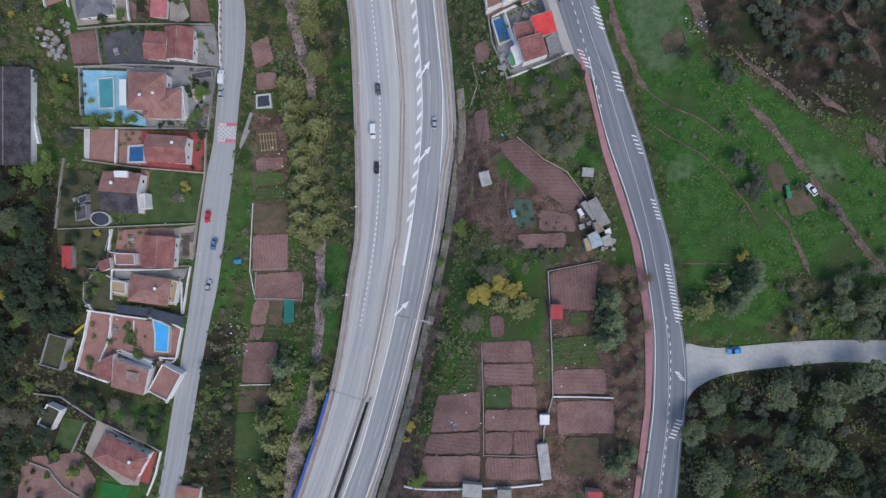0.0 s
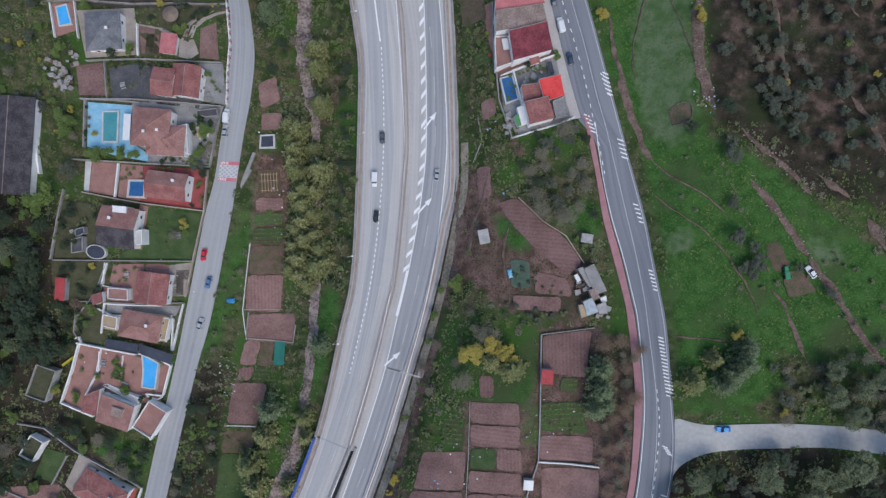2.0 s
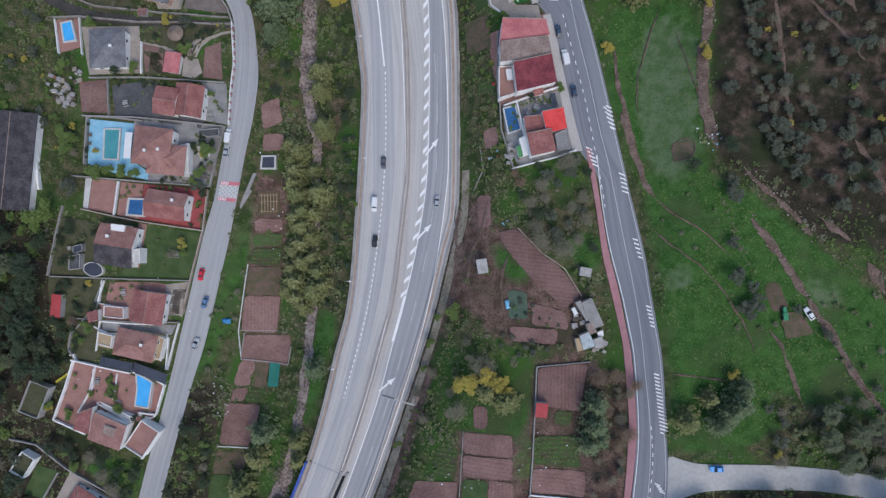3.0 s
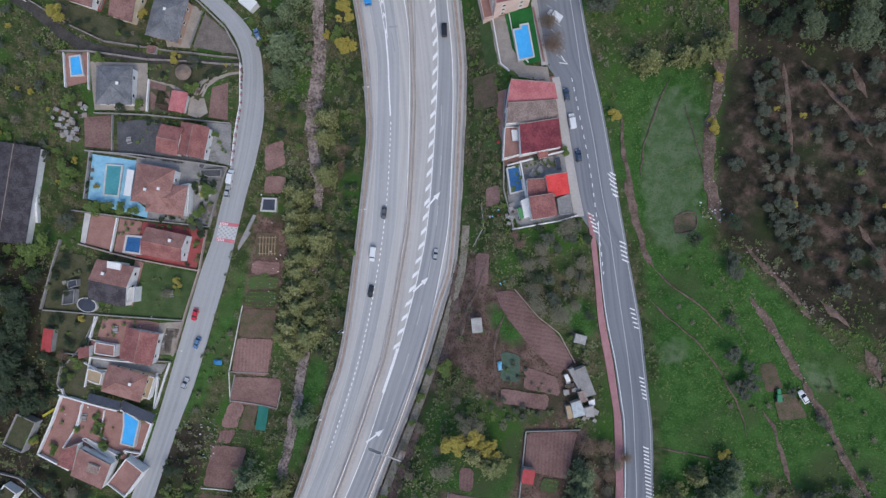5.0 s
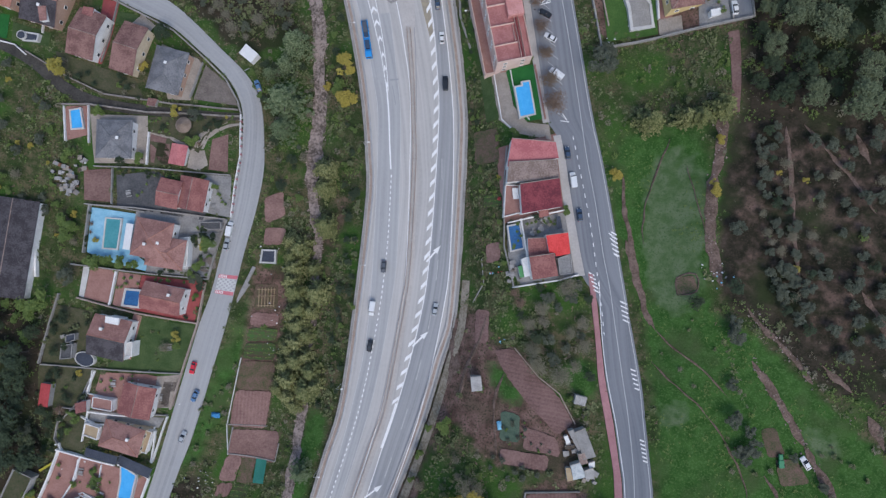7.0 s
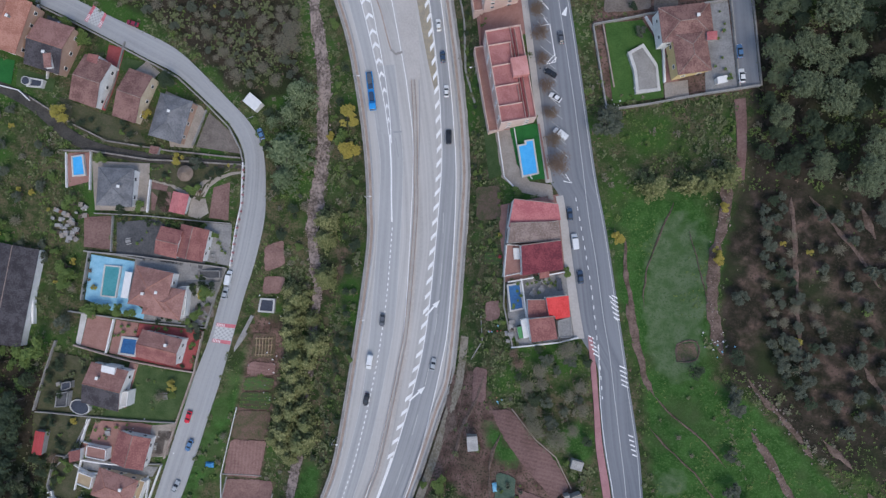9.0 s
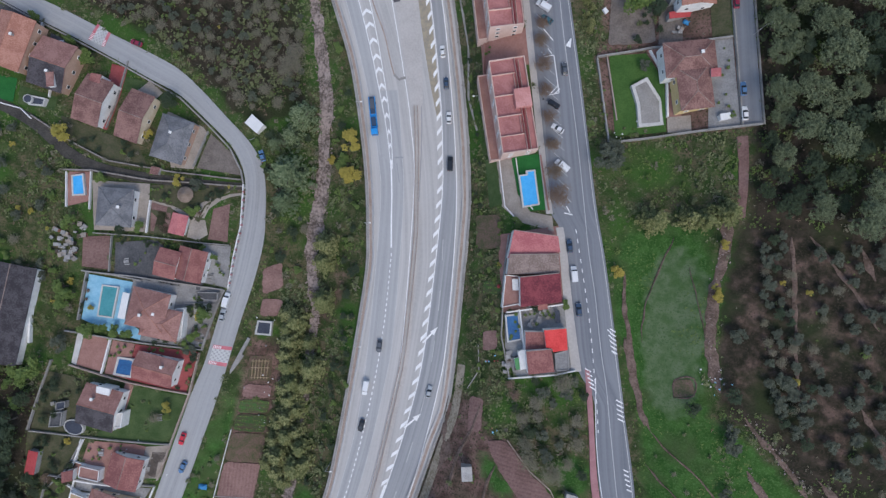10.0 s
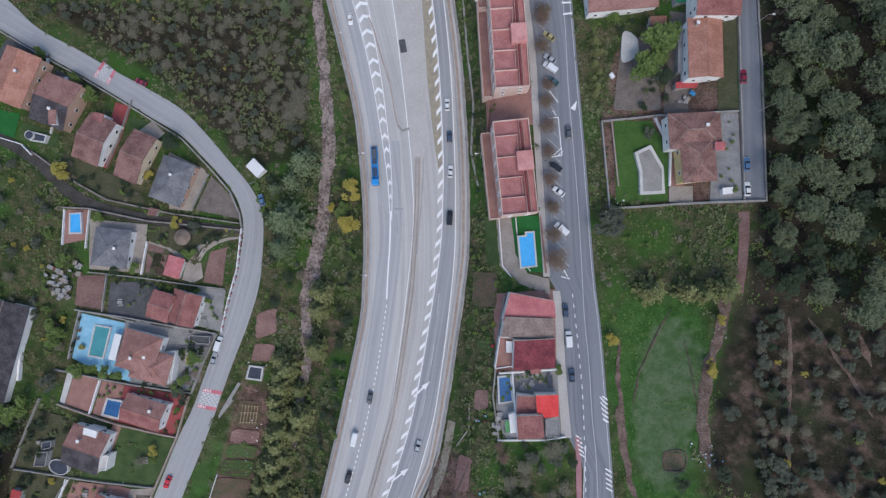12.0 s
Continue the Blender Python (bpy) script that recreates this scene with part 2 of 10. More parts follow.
def smooth_line(points, step):
    """Even steps along a soft curve through the points."""
    pts = [Vector((p[0], p[1])) for p in points]
    ext = [pts[0] * 2 - pts[1], *pts, pts[-1] * 2 - pts[-2]]
    fine = []
    for i in range(1, len(ext) - 2):
        a, b, c, e = ext[i - 1:i + 3]
        for k in range(16):
            t = k / 16
            fine.append(0.5 * (2 * b + (c - a) * t + (2 * a - 5 * b + 4 * c - e) * t * t + (3 * b - a - 3 * c + e) * t ** 3))
    fine.append(pts[-1])
    dist = np.concatenate([[0], np.cumsum([(fine[i + 1] - fine[i]).length for i in range(len(fine) - 1)])])
    count = max(2, int(round(dist[-1] / step)) + 1)
    where = np.linspace(0, dist[-1], count)
    return list(zip(np.interp(where, dist, [p.x for p in fine]), np.interp(where, dist, [p.y for p in fine])))


def evenly(points, count):
    line = smooth_line(points, 1.0)
    dist = np.concatenate([[0], np.cumsum([math.dist(line[i], line[i + 1]) for i in range(len(line) - 1)])])
    where = np.linspace(0, dist[-1], count)
    return list(zip(np.interp(where, dist, [p[0] for p in line]), np.interp(where, dist, [p[1] for p in line])))


def deck_z(x, y):
    return DECK


def ribbon(bm, left, right, step=3.0, lift=0.14, height=ground_z, columns=6, skirt=0.5):
    """A road surface between two edges, following the ground, with sides."""
    count = max(3, int(sum(math.dist(left[i], left[i + 1]) for i in range(len(left) - 1)) / step))
    a, b = evenly(left, count), evenly(right, count)
    KEEP_OFF.append([*a, *reversed(b)])
    rows, far = [], 0.0
    across, down = bm.verts.layers.float.new("across"), bm.verts.layers.float.new("down")
    for i, (p, q) in enumerate(zip(a, b)):
        row = []
        far += math.dist(p, a[i - 1]) if i else 0.0
        for k in range(columns + 1):
            f = k / columns
            x, y = p[0] + (q[0] - p[0]) * f, p[1] + (q[1] - p[1]) * f
            row.append(bm.verts.new((x, y, height(x, y) + lift)))
            row[-1][across], row[-1][down] = f * math.dist(p, q), far
        for at_end in (0, -1):
            v = row[at_end]
            low = bm.verts.new((v.co.x, v.co.y, v.co.z - skirt))
            row.insert(0 if at_end == 0 else len(row), low)
        rows.append(row)
    for r, s in zip(rows, rows[1:]):
        for k in range(len(r) - 1):
            bm.faces.new((r[k], s[k], s[k + 1], r[k + 1]))
    bmesh.ops.recalc_face_normals(bm, faces=bm.faces)


def stripe(bm, line, width, height, lift, dash=None, gap=0.0, step=2.0, offset=0.0):
    """A painted line; dash and gap in metres, or unbroken."""
    pts = smooth_line(line, 0.5)
    start = offset
    run = [(i * 0.5, p) for i, p in enumerate(pts)]
    total = run[-1][0]
    pieces = [(0.0, total)]
    if dash:
        pieces = []
        while start < total:
            pieces.append((start, min(start + dash, total)))
            start += dash + gap
    for s, e in pieces:
        n = max(1, int((e - s) / step))
        prev = None
        for k in range(n + 1):
            d = s + (e - s) * k / n
            i = min(len(pts) - 2, int(d / 0.5))
            f = d / 0.5 - i
            x, y = pts[i][0] + (pts[i + 1][0] - pts[i][0]) * f, pts[i][1] + (pts[i + 1][1] - pts[i][1]) * f
            t = Vector((pts[i + 1][0] - pts[i][0], pts[i + 1][1] - pts[i][1])).normalized()
            nx, ny = -t.y * width / 2, t.x * width / 2
            now = (bm.verts.new((x + nx, y + ny, height(x + nx, y + ny) + lift)), bm.verts.new((x - nx, y - ny, height(x - nx, y - ny) + lift)))
            if prev:
                bm.faces.new((prev[0], prev[1], now[1], now[0]))
            prev = now


def wall_line(bm, points, thick, tall, step=4.0, sink=0.6, smooth=False, height=ground_z):
    """A low wall along a line, its top following the ground."""
    pts = smooth_line(points, step) if smooth else [p for i in range(len(points) - 1) for p in [tuple(Vector(points[i]).lerp(Vector(points[i + 1]), k / max(1, int(math.dist(points[i], points[i + 1]) / step)))) for k in range(max(1, int(math.dist(points[i], points[i + 1]) / step)))]] + [points[-1]]
    rows = []
    for i, p in enumerate(pts):
        t = Vector((pts[min(i + 1, len(pts) - 1)][0] - pts[max(i - 1, 0)][0], pts[min(i + 1, len(pts) - 1)][1] - pts[max(i - 1, 0)][1])).normalized()
        nx, ny = -t.y * thick / 2, t.x * thick / 2
        z = height(p[0], p[1])
        rows.append([bm.verts.new(c) for c in ((p[0] + nx, p[1] + ny, z - sink), (p[0] + nx, p[1] + ny, z + tall), (p[0] - nx, p[1] - ny, z + tall), (p[0] - nx, p[1] - ny, z - sink))])
    for r, s in zip(rows, rows[1:]):
        for k in range(4):
            bm.faces.new((r[k], r[(k + 1) % 4], s[(k + 1) % 4], s[k]))
    bm.faces.new(rows[0])
    bm.faces.new(list(reversed(rows[-1])))
    bmesh.ops.recalc_face_normals(bm, faces=bm.faces)


def patch(bm, ring, lift=0.06, step=2.5, height=ground_z):
    """A flat-lying plot cut to a ring of corners and draped over the ground."""
    lo = bm.verts
    face = bm.faces.new([lo.new((x, y, 0)) for x, y in ring])
    xs, ys = [p[0] for p in ring], [p[1] for p in ring]
    for axis, first, last in ((0, min(xs), max(xs)), (1, min(ys), max(ys))):
        c = math.ceil(first / step) * step
        while c < last:
            bmesh.ops.bisect_plane(bm, geom=[*bm.verts, *bm.edges, *bm.faces], plane_co=(c, c, 0), plane_no=(1 - axis, axis, 0))
            c += step
    for v in bm.verts:
        v.co.z = height(v.co.x, v.co.y) + lift
    for f in bm.faces:
        f.normal_update()
        if f.normal.z < 0:
            f.normal_flip()


def inside(ring, x, y):
    hit = False
    for i in range(len(ring)):
        (x0, y0), (x1, y1) = ring[i - 1], ring[i]
        if (y0 > y) != (y1 > y) and x < (x1 - x0) * (y - y0) / (y1 - y0) + x0:
            hit = not hit
    return hit


# ---- ground: one sheet out to the horizon ----
MEADOWS = [
    [(16.6, 34.4), (19.8, 34.6), (31.9, 21.9), (29.3, 18.4), (24.6, 18.8), (19.4, 25.8)],
    [(28.3, -8.0), (34.9, -7.4), (34.6, -20.4), (27.2, -21.1)],
    [(30.7, -32.5), (35.5, -32.1), (35.7, -45.1), (31.2, -45.3)],
    [(38.4, 35.8), (52.1, 39.6), (54.4, 28.4), (50.4, 24.3)],
    [(50.7, 84.0), (58.2, 72.5), (65.6, 53.3), (73.8, 20.7), (76.8, -4.4), (101.4, -5.3), (115.4, 2.0), (97.7, 33.0), (85.6, 57.1), (80.4, 72.1), (79.8, 102.0), (73.8, 114.8), (76.6, 122.9), (47.6, 113.4), (48.9, 100.4)],
    [(100.9, 47.4), (139.6, 19.8), (139.1, -5.1), (123.6, 3.8), (111.8, 27.4)],
    [(86.0, 60.0), (95.5, 57.0), (118.0, 41.0), (140.0, 24.0), (152.0, 5.0), (150.0, -12.0), (118.0, -8.0), (101.0, -5.3), (101.0, 30.0)],
    [(76.8, -5.4), (103.1, -5.3), (115.0, -16.1), (99.5, -27.1), (80.9, -29.2)],
    [(-70.7, 72.2), (-74.4, 40.2), (-79.2, 8.6), (-86.3, -24.8), (-81.3, -26.9), (-72.5, 8.6), (-71.6, 40.3)],
    [(-43.2, 4.4), (-36.4, 2.3), (-38.4, -24.8), (-43.7, -41.6), (-49.0, -41.7)],
    [(16.0, 34.8), (31.9, 21.4), (30.1, 17.5), (18.8, 25.7)],
    [(3.2, -15.8), (33.5, -18.8), (33.2, -30.0), (8.9, -30.7)],
    [(-109.2, -57.1), (-98.9, -58.6), (-102.0, -72.1), (-124.0, -56.3)],
]
EARTHS = [
    [(5.5, 45.0), (13.0, 45.0), (10.0, 20.0), (4.0, 0.0), (0.0, -20.0), (-5.0, -45.0), (-12.0, -66.0), (-19.0, -88.0), (-24.0, -88.0), (-16.0, -60.0), (-9.5, -30.0), (-3.5, -8.0), (0.5, 10.0), (3.5, 28.0)],
    [(33.0, -6.0), (54.0, -3.0), (58.0, -80.0), (33.0, -84.0), (12.0, -82.0), (12.0, -28.0), (33.0, -28.0)],
    [(18.0, 38.0), (26.0, 39.0), (50.0, 18.0), (52.0, -2.0), (22.0, -2.0), (21.0, 18.0)],
    [(-70.9, 52.0), (-59.5, 52.7), (-58.3, -8.4), (-72.0, -8.3)],
    [(81.4, -29.9), (86.7, -27.3), (87.5, -23.6), (85.7, -20.3), (89.8, -22.1), (92.4, -23.9), (99.5, -23.9), (97.7, -26.2), (90.6, -28.3), (86.2, -30.4)],
    [(3.3, 43.9), (13.2, 50.2), (22.6, 21.6), (39.5, 27.0), (52.6, 15.4), (50.6, -1.7), (22.5, 0.2), (9.2, 10.2)],
    [(54.4, -7.4), (67.5, -7.3), (65.4, -81.0), (54.8, -81.7)],
    [(-8.7, -66.8), (33.2, -30.0), (33.3, -83.4), (-12.5, -86.2)],
    [(-19.5, -68.4), (-9.7, -65.4), (-12.5, -86.2), (-23.4, -90.6)],
    [(-47.7, 51.8), (-38.2, 84.4), (-42.5, 83.2), (-51.0, 63.6)],
    [(27.0, 195.3), (58.8, 201.8), (65.1, 178.2), (31.5, 172.9)],
    [(27.9, 172.1), (73.6, 179.3), (80.6, 152.7), (38.5, 143.7)],
]
PALE_MEADOWS = [
    [(59.3, 99.1), (64.3, 112.8), (73.1, 109.5), (80.0, 86.3), (79.7, 66.1), (74.0, 55.9), (66.1, 64.1), (60.6, 84.1)],
    [(74.8, 31.9), (82.3, 27.9), (79.7, 20.5), (73.9, 22.6)],
    [(118.4, 32.7), (128.4, 25.3), (125.4, 20.0), (115.2, 27.4)],
]
HILL = [(81.0, 120.5), (128.7, 130.0), (148.0, 65.9), (119.3, 50.3), (98.7, 65.3), (92.1, 65.7), (86.8, 64.3), (80.3, 102.1)]
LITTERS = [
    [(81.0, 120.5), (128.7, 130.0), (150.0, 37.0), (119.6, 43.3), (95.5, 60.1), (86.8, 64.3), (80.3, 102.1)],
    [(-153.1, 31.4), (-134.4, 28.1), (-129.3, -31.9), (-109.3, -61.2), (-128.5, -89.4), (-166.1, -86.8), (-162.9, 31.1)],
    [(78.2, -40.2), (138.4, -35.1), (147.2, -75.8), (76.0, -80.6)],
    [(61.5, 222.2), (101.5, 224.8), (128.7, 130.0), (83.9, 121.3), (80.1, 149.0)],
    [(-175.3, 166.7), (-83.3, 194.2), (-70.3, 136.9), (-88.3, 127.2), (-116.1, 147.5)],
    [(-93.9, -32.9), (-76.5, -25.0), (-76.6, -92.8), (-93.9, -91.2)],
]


KEEP_OFF = []


def mask(ring, xs, ys):
    """Which of the points lie inside a ring of corners."""
    hit = np.zeros(xs.shape, bool)
    for i in range(len(ring)):
        (x0, y0), (x1, y1) = ring[i - 1], ring[i]
        if y0 != y1:
            hit ^= ((y0 > ys) != (y1 > ys)) & (xs < (x1 - x0) * (ys - y0) / (y1 - y0) + x0)
    return hit


def cover_grid(xs, ys):
    """Share of meadow, bare earth, leaf litter and pale grass at each point, softened over a few metres."""
    gx, gy = np.meshgrid(np.array(xs), np.array(ys))
    out = []
    for group in (MEADOWS, EARTHS, LITTERS, PALE_MEADOWS):
        score = np.zeros(gx.shape)
        for dx, dy in ((0, 0), (2.2, 0), (-2.2, 0), (0, 2.2), (0, -2.2), (4, 3), (-4, -3), (-4, 3), (4, -3)):
            any_in = np.zeros(gx.shape, bool)
            for r in group:
                any_in |= mask(r, gx + dx, gy + dy)
            score += any_in
            if group is EARTHS:
                score += 0.34 * (mask(HILL, gx + dx, gy + dy) & ~any_in)
        out.append(score / 9)
    return out


def build_ground():
    near_x = list(np.arange(-200, 190.1, 2.5))
    near_y = list(np.arange(-120, 240.1, 2.5))
    xs = [-4000, -1500, -700, -400, -260, *near_x, 250, 400, 700, 1500, 4000]
    ys = [-4000, -1500, -700, -350, -180, *near_y, 300, 450, 800, 1600, 4000]
    bm = bmesh.new()
    layer = bm.verts.layers.float_color.new("cover")
    grid = []
    cover = cover_grid(xs, ys)
    for j, y in enumerate(ys):
        row = []
        for i, x in enumerate(xs):
            z = ground_z(max(-320.0, min(320.0, x)), y) - 0.02
            near = -200 <= x <= 190 and -120 <= y <= 240
            if near:
                z += 0.25 * noise.noise((x * 0.12, y * 0.12, 0)) - 0.12
            v = bm.verts.new((x, y, z))
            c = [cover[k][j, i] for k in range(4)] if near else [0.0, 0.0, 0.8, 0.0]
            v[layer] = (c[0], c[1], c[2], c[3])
            row.append(v)
        grid.append(row)
    for r, s in zip(grid, grid[1:]):
        for k in range(len(r) - 1):
            bm.faces.new((r[k], r[k + 1], s[k + 1], s[k])).smooth = True
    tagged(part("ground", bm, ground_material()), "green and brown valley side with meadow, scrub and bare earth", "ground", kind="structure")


build_ground()

# ---- highway ----
highway = thing("highway", (0, 0, 0), 0, "pale grey curved dual carriageway with white lane markings", "road", kind="structure")
LINE_A = [(-77.6, 208.9), (-69.3, 193.6), (-59.1, 174.5), (-46.6, 147.7), (-38.6, 126.4), (-33.2, 104.6), (-26.5, 41.6), (-27.3, 8.5), (-31.1, -22.6), (-35.4, -43.3), (-43.3, -72.3), (-50.5, -91.3), (-61.9, -122.0)]
LINE_GORE_W = [(-74.6, 209.7), (-66.2, 196.5), (-57.6, 181.3), (-51.0, 167.9), (-45.0, 154.4), (-37.8, 137.1), (-33.2, 123.5)]
LINE_GORE_E = [(-64.9, 205.5), (-59.6, 194.9), (-54.5, 184.2), (-48.5, 170.7), (-42.4, 155.1), (-38.1, 143.4), (-34.5, 131.6), (-32.1, 121.7)]
LINE_B_SOLID = [(-33.3, 124.5), (-30.7, 113.6), (-28.8, 103.6), (-26.8, 93.7)]
LINE_B = [(-26.3, 91.7), (-23.8, 66.5), (-23.0, 41.6), (-24.0, 14.7), (-26.1, -3.9), (-30.4, -28.2)]
LINE_C = [(-36.1, 150.3), (-30.6, 130.5), (-25.9, 110.6), (-19.9, 64.4), (-19.3, 43.7), (-20.1, 16.8), (-22.2, -1.9), (-26.7, -30.9)]
LINE_C_DASH = [(-28.8, -37.1), (-33.6, -55.7), (-39.8, -74.4), (-45.4, -91.3), (-55.7, -122.0)]
LINE_D = [(-58.4, 213.6), (-52.0, 200.0), (-44.9, 182.3), (-35.9, 158.8), (-29.0, 139.3), (-23.0, 115.6), (-15.9, 60.3), (-15.5, 39.6), (-16.8, 8.5), (-20.3, -16.4), (-25.1, -39.1), (-29.8, -57.8), (-34.0, -72.3), (-41.6, -91.3), (-53.6, -122.0)]
LINE_E = [(-43.9, 217.2), (-37.7, 203.5), (-29.2, 179.8), (-20.7, 152.0), (-16.2, 134.1), (-12.1, 112.0), (-7.9, 62.3), (-8.3, 37.5), (-11.0, 12.6), (-13.9, -3.9), (-17.4, -24.6), (-22.4, -45.4), (-29.8, -72.3), (-36.7, -91.3), (-47.4, -122.0)]
LINE_F = [(-9.1, 100.3), (-6.8, 85.7), (-5.0, 67.5), (-4.3, 49.3), (-5.0, 30.7), (-7.0, 12.2), (-9.9, -5.6), (-13.5, -24.6), (-17.8, -43.3), (-22.6, -61.5), (-29.8, -82.6), (-40.2, -115.8)]
LINE_G = [(-39.9, 218.2), (-33.7, 204.5), (-24.5, 178.8), (-16.7, 153.0), (-11.8, 135.2), (-6.1, 109.3), (-0.8, 66.5), (-0.2, 45.8), (-2.1, 14.7), (-5.6, -8.1), (-10.6, -30.9), (-16.8, -55.7), (-23.6, -78.5), (-28.2, -91.3), (-38.5, -122.0)]
RAIL_E = [(-27.4, 146.1), (-23.6, 130.1), (-20.2, 112.1), (-17.7, 98.1), (-13.9, 60.3), (-13.7, 41.6), (-14.9, 8.5), (-17.4, -6.0), (-20.3, -22.6), (-23.6, -39.1), (-27.3, -54.7)]
MED_W = [(-57.2, 213.9), (-50.8, 200.3), (-43.9, 182.6), (-35.1, 159.0), (-28.3, 139.5), (-22.4, 115.7), (-15.3, 60.3), (-14.9, 39.6), (-16.2, 8.5), (-19.5, -16.4), (-24.2, -39.1), (-28.2, -54.7)]
MED_E = [(-48.8, 216.0), (-42.3, 202.4), (-35.7, 184.6), (-29.0, 160.6), (-24.9, 140.3), (-20.8, 116.1), (-13.0, 60.3), (-12.8, 39.6), (-13.9, 8.5), (-16.8, -10.1), (-22.2, -37.1), (-26.3, -54.7)]

bm = bmesh.new()
ribbon(bm, HW_LEFT, HW_RIGHT, 3.0, 0.0, deck_z, 10, 3.0)
part("carriageway", bm, ASPHALT_OLD, highway)
bm = bmesh.new()
ribbon(bm, LINE_E, LINE_G, 3.0, 0.012, deck_z, 2, 0.01)
part("lane_surface", bm, ASPHALT_DARK, highway, "darker asphalt of the northbound lanes")
BLUISH = asphalt("bluish_worn_asphalt", (0.305, 0.306, 0.312), (0.385, 0.386, 0.390), (0.465, 0.463, 0.462))
for a, b, up in ((LINE_A[3:], [*LINE_C, *LINE_C_DASH], 0.012), (LINE_A[:5], LINE_GORE_W, 0.018)):
    bm = bmesh.new()
    ribbon(bm, a, b, 3.0, up, deck_z, 2, 0.002)
    part("lane_surface", bm, BLUISH, highway, "bluish worn asphalt of the outer lane")
bm = bmesh.new()
ribbon(bm, MED_W, MED_E, 3.0, 0.02, deck_z, 2, 0.01)
part("median", bm, MEDIAN, highway, "dusty pale median strip")
for pts, wide, material, dash, gap in (
        (LINE_A, 0.20, PAINT_WORN, None, 0), (LINE_GORE_W, 0.25, PAINT, None, 0), (LINE_GORE_E, 0.25, PAINT, None, 0), (LINE_B_SOLID, 0.5, PAINT, None, 0),
        (LINE_B, 0.32, PAINT, 1.0, 1.0), (LINE_C, 0.16, PAINT_WORN, None, 0), (LINE_C_DASH, 0.2, PAINT_WORN, 6.5, 12.0), (LINE_D, 0.28, PAINT, None, 0),
        (LINE_E, 0.28, PAINT, None, 0), (LINE_F, 0.2, PAINT_WORN, 7.5, 10.8), (LINE_G, 0.30, PAINT, None, 0)):
    bm = bmesh.new()
    stripe(bm, pts, wide, deck_z, 0.035, dash, gap)
    part("lane_line", bm, material, highway)


def along(line, s):
    """Place and heading s metres down a line."""
    pts = smooth_line(line, 1.0)
    i = max(0, min(len(pts) - 2, int(s)))
    f = s - i
    a, b = pts[i], pts[i + 1]
    return a[0] + (b[0] - a[0]) * f, a[1] + (b[1] - a[1]) * f, math.atan2(b[1] - a[1], b[0] - a[0])


# slanted white bars beside the northbound lanes
bar = bmesh.new()
vs = [bar.verts.new(c) for c in ((-1.9, -2.6, 0), (-1.9, -0.9, 0), (-0.2, 1.3, 0), (-0.2, -0.4, 0))]
bar.faces.new(vs)
bar_mesh = None
s, first = 2.0, (-20.6, 151.6)
length = sum(math.dist(LINE_E[i], LINE_E[i + 1]) for i in range(len(LINE_E) - 1))
stop = (-11.0, 11.6)[1]
while s < length:
    x, y, a = along(LINE_E, s)
    if y < stop:
        break
    if bar_mesh is None:
        ob = part("hatch_bar", bar, PAINT, highway)
        bar_mesh = ob.data
    else:
        ob = new("hatch_bar", bar_mesh)
        ob.parent = highway
    ob.matrix_basis = pose(x, y, DECK + 0.04, 0, 0, math.degrees(a) + 90)
    s += 5.35
bm = bmesh.new()
stripe(bm, [(-11.6, 10.6), (-12.8, 3.3), (-14.5, -6.0)], 1.0, deck_z, 0.038)
part("lane_line", bm, PAINT, highway)
# yellow crossed area north of the bars
bm = bmesh.new()
ribbon(bm, [(-47.8, 216.2), (-41.5, 202.6), (-36.2, 186.6), (-30.9, 170.8), (-24.3, 153.2), (-20.2, 143.6)], [(-44.6, 217.0), (-38.3, 203.4), (-32.4, 187.5), (-27.1, 171.7), (-21.8, 153.8), (-18.9, 144.0)], 3, 0.024, deck_z, 2, 0.01)
part("hatched_area", bm, surface("faded_yellow_hatching", (0.26, 0.235, 0.20), (0.40, 0.345, 0.245), 0.6, 2.0, 0.85, 0.0), highway, "faded yellow cross-hatched area")
# chevrons of the exit
chev = bmesh.new()
for sgn in (1, -1):
    vs = [chev.verts.new(c) for c in ((0, 0.9, 0), (0, -0.5, 0), (sgn * 1.0, -1.9, 0), (sgn * 1.0, -0.5, 0))]
    chev.faces.new(vs if sgn < 0 else list(reversed(vs)))
chev_ob = None
west, east = smooth_line(LINE_GORE_W, 1.0), smooth_line(LINE_GORE_E, 1.0)
for k in range(15):
    f = 0.1 + 0.87 * k / 14
    p, q = west[int(f * (len(west) - 1))], east[int(f * (len(east) - 1))]
    p = min(west, key=lambda c: math.dist(c, q))
    wide = max(0.3, math.dist(p, q) / 2 - 0.25)
    a = math.degrees(math.atan2(q[1] - p[1], q[0] - p[0]))
    ob = part("chevron", chev, PAINT, highway) if chev_ob is None else new("chevron", chev_ob.data)
    chev_ob, ob.parent = chev_ob or ob, highway
    ob.matrix_basis = pose((p[0] + q[0]) / 2, (p[1] + q[1]) / 2, DECK + 0.04, 0, 0, a) @ Matrix.Diagonal((wide, 0.95, 1, 1))
# turn arrows
for c, a in (((-6.6, 66.1), -32), ((-6.6, 35.0), -38), ((-14.9, -21.5), -45)):
    bm = bmesh.new()
    slab(bm, [(-0.3, -4.2), (0.3, -4.2), (0.3, 0.5), (1.1, 0.5), (0.0, 3.6), (-0.9, 0.5), (-0.3, 0.5)], 0.0, 0.01)
    ob = part("turn_arrow", bm, PAINT, highway)
    ob.matrix_basis = pose(c[0], c[1], DECK + 0.03, 0, 0, a)


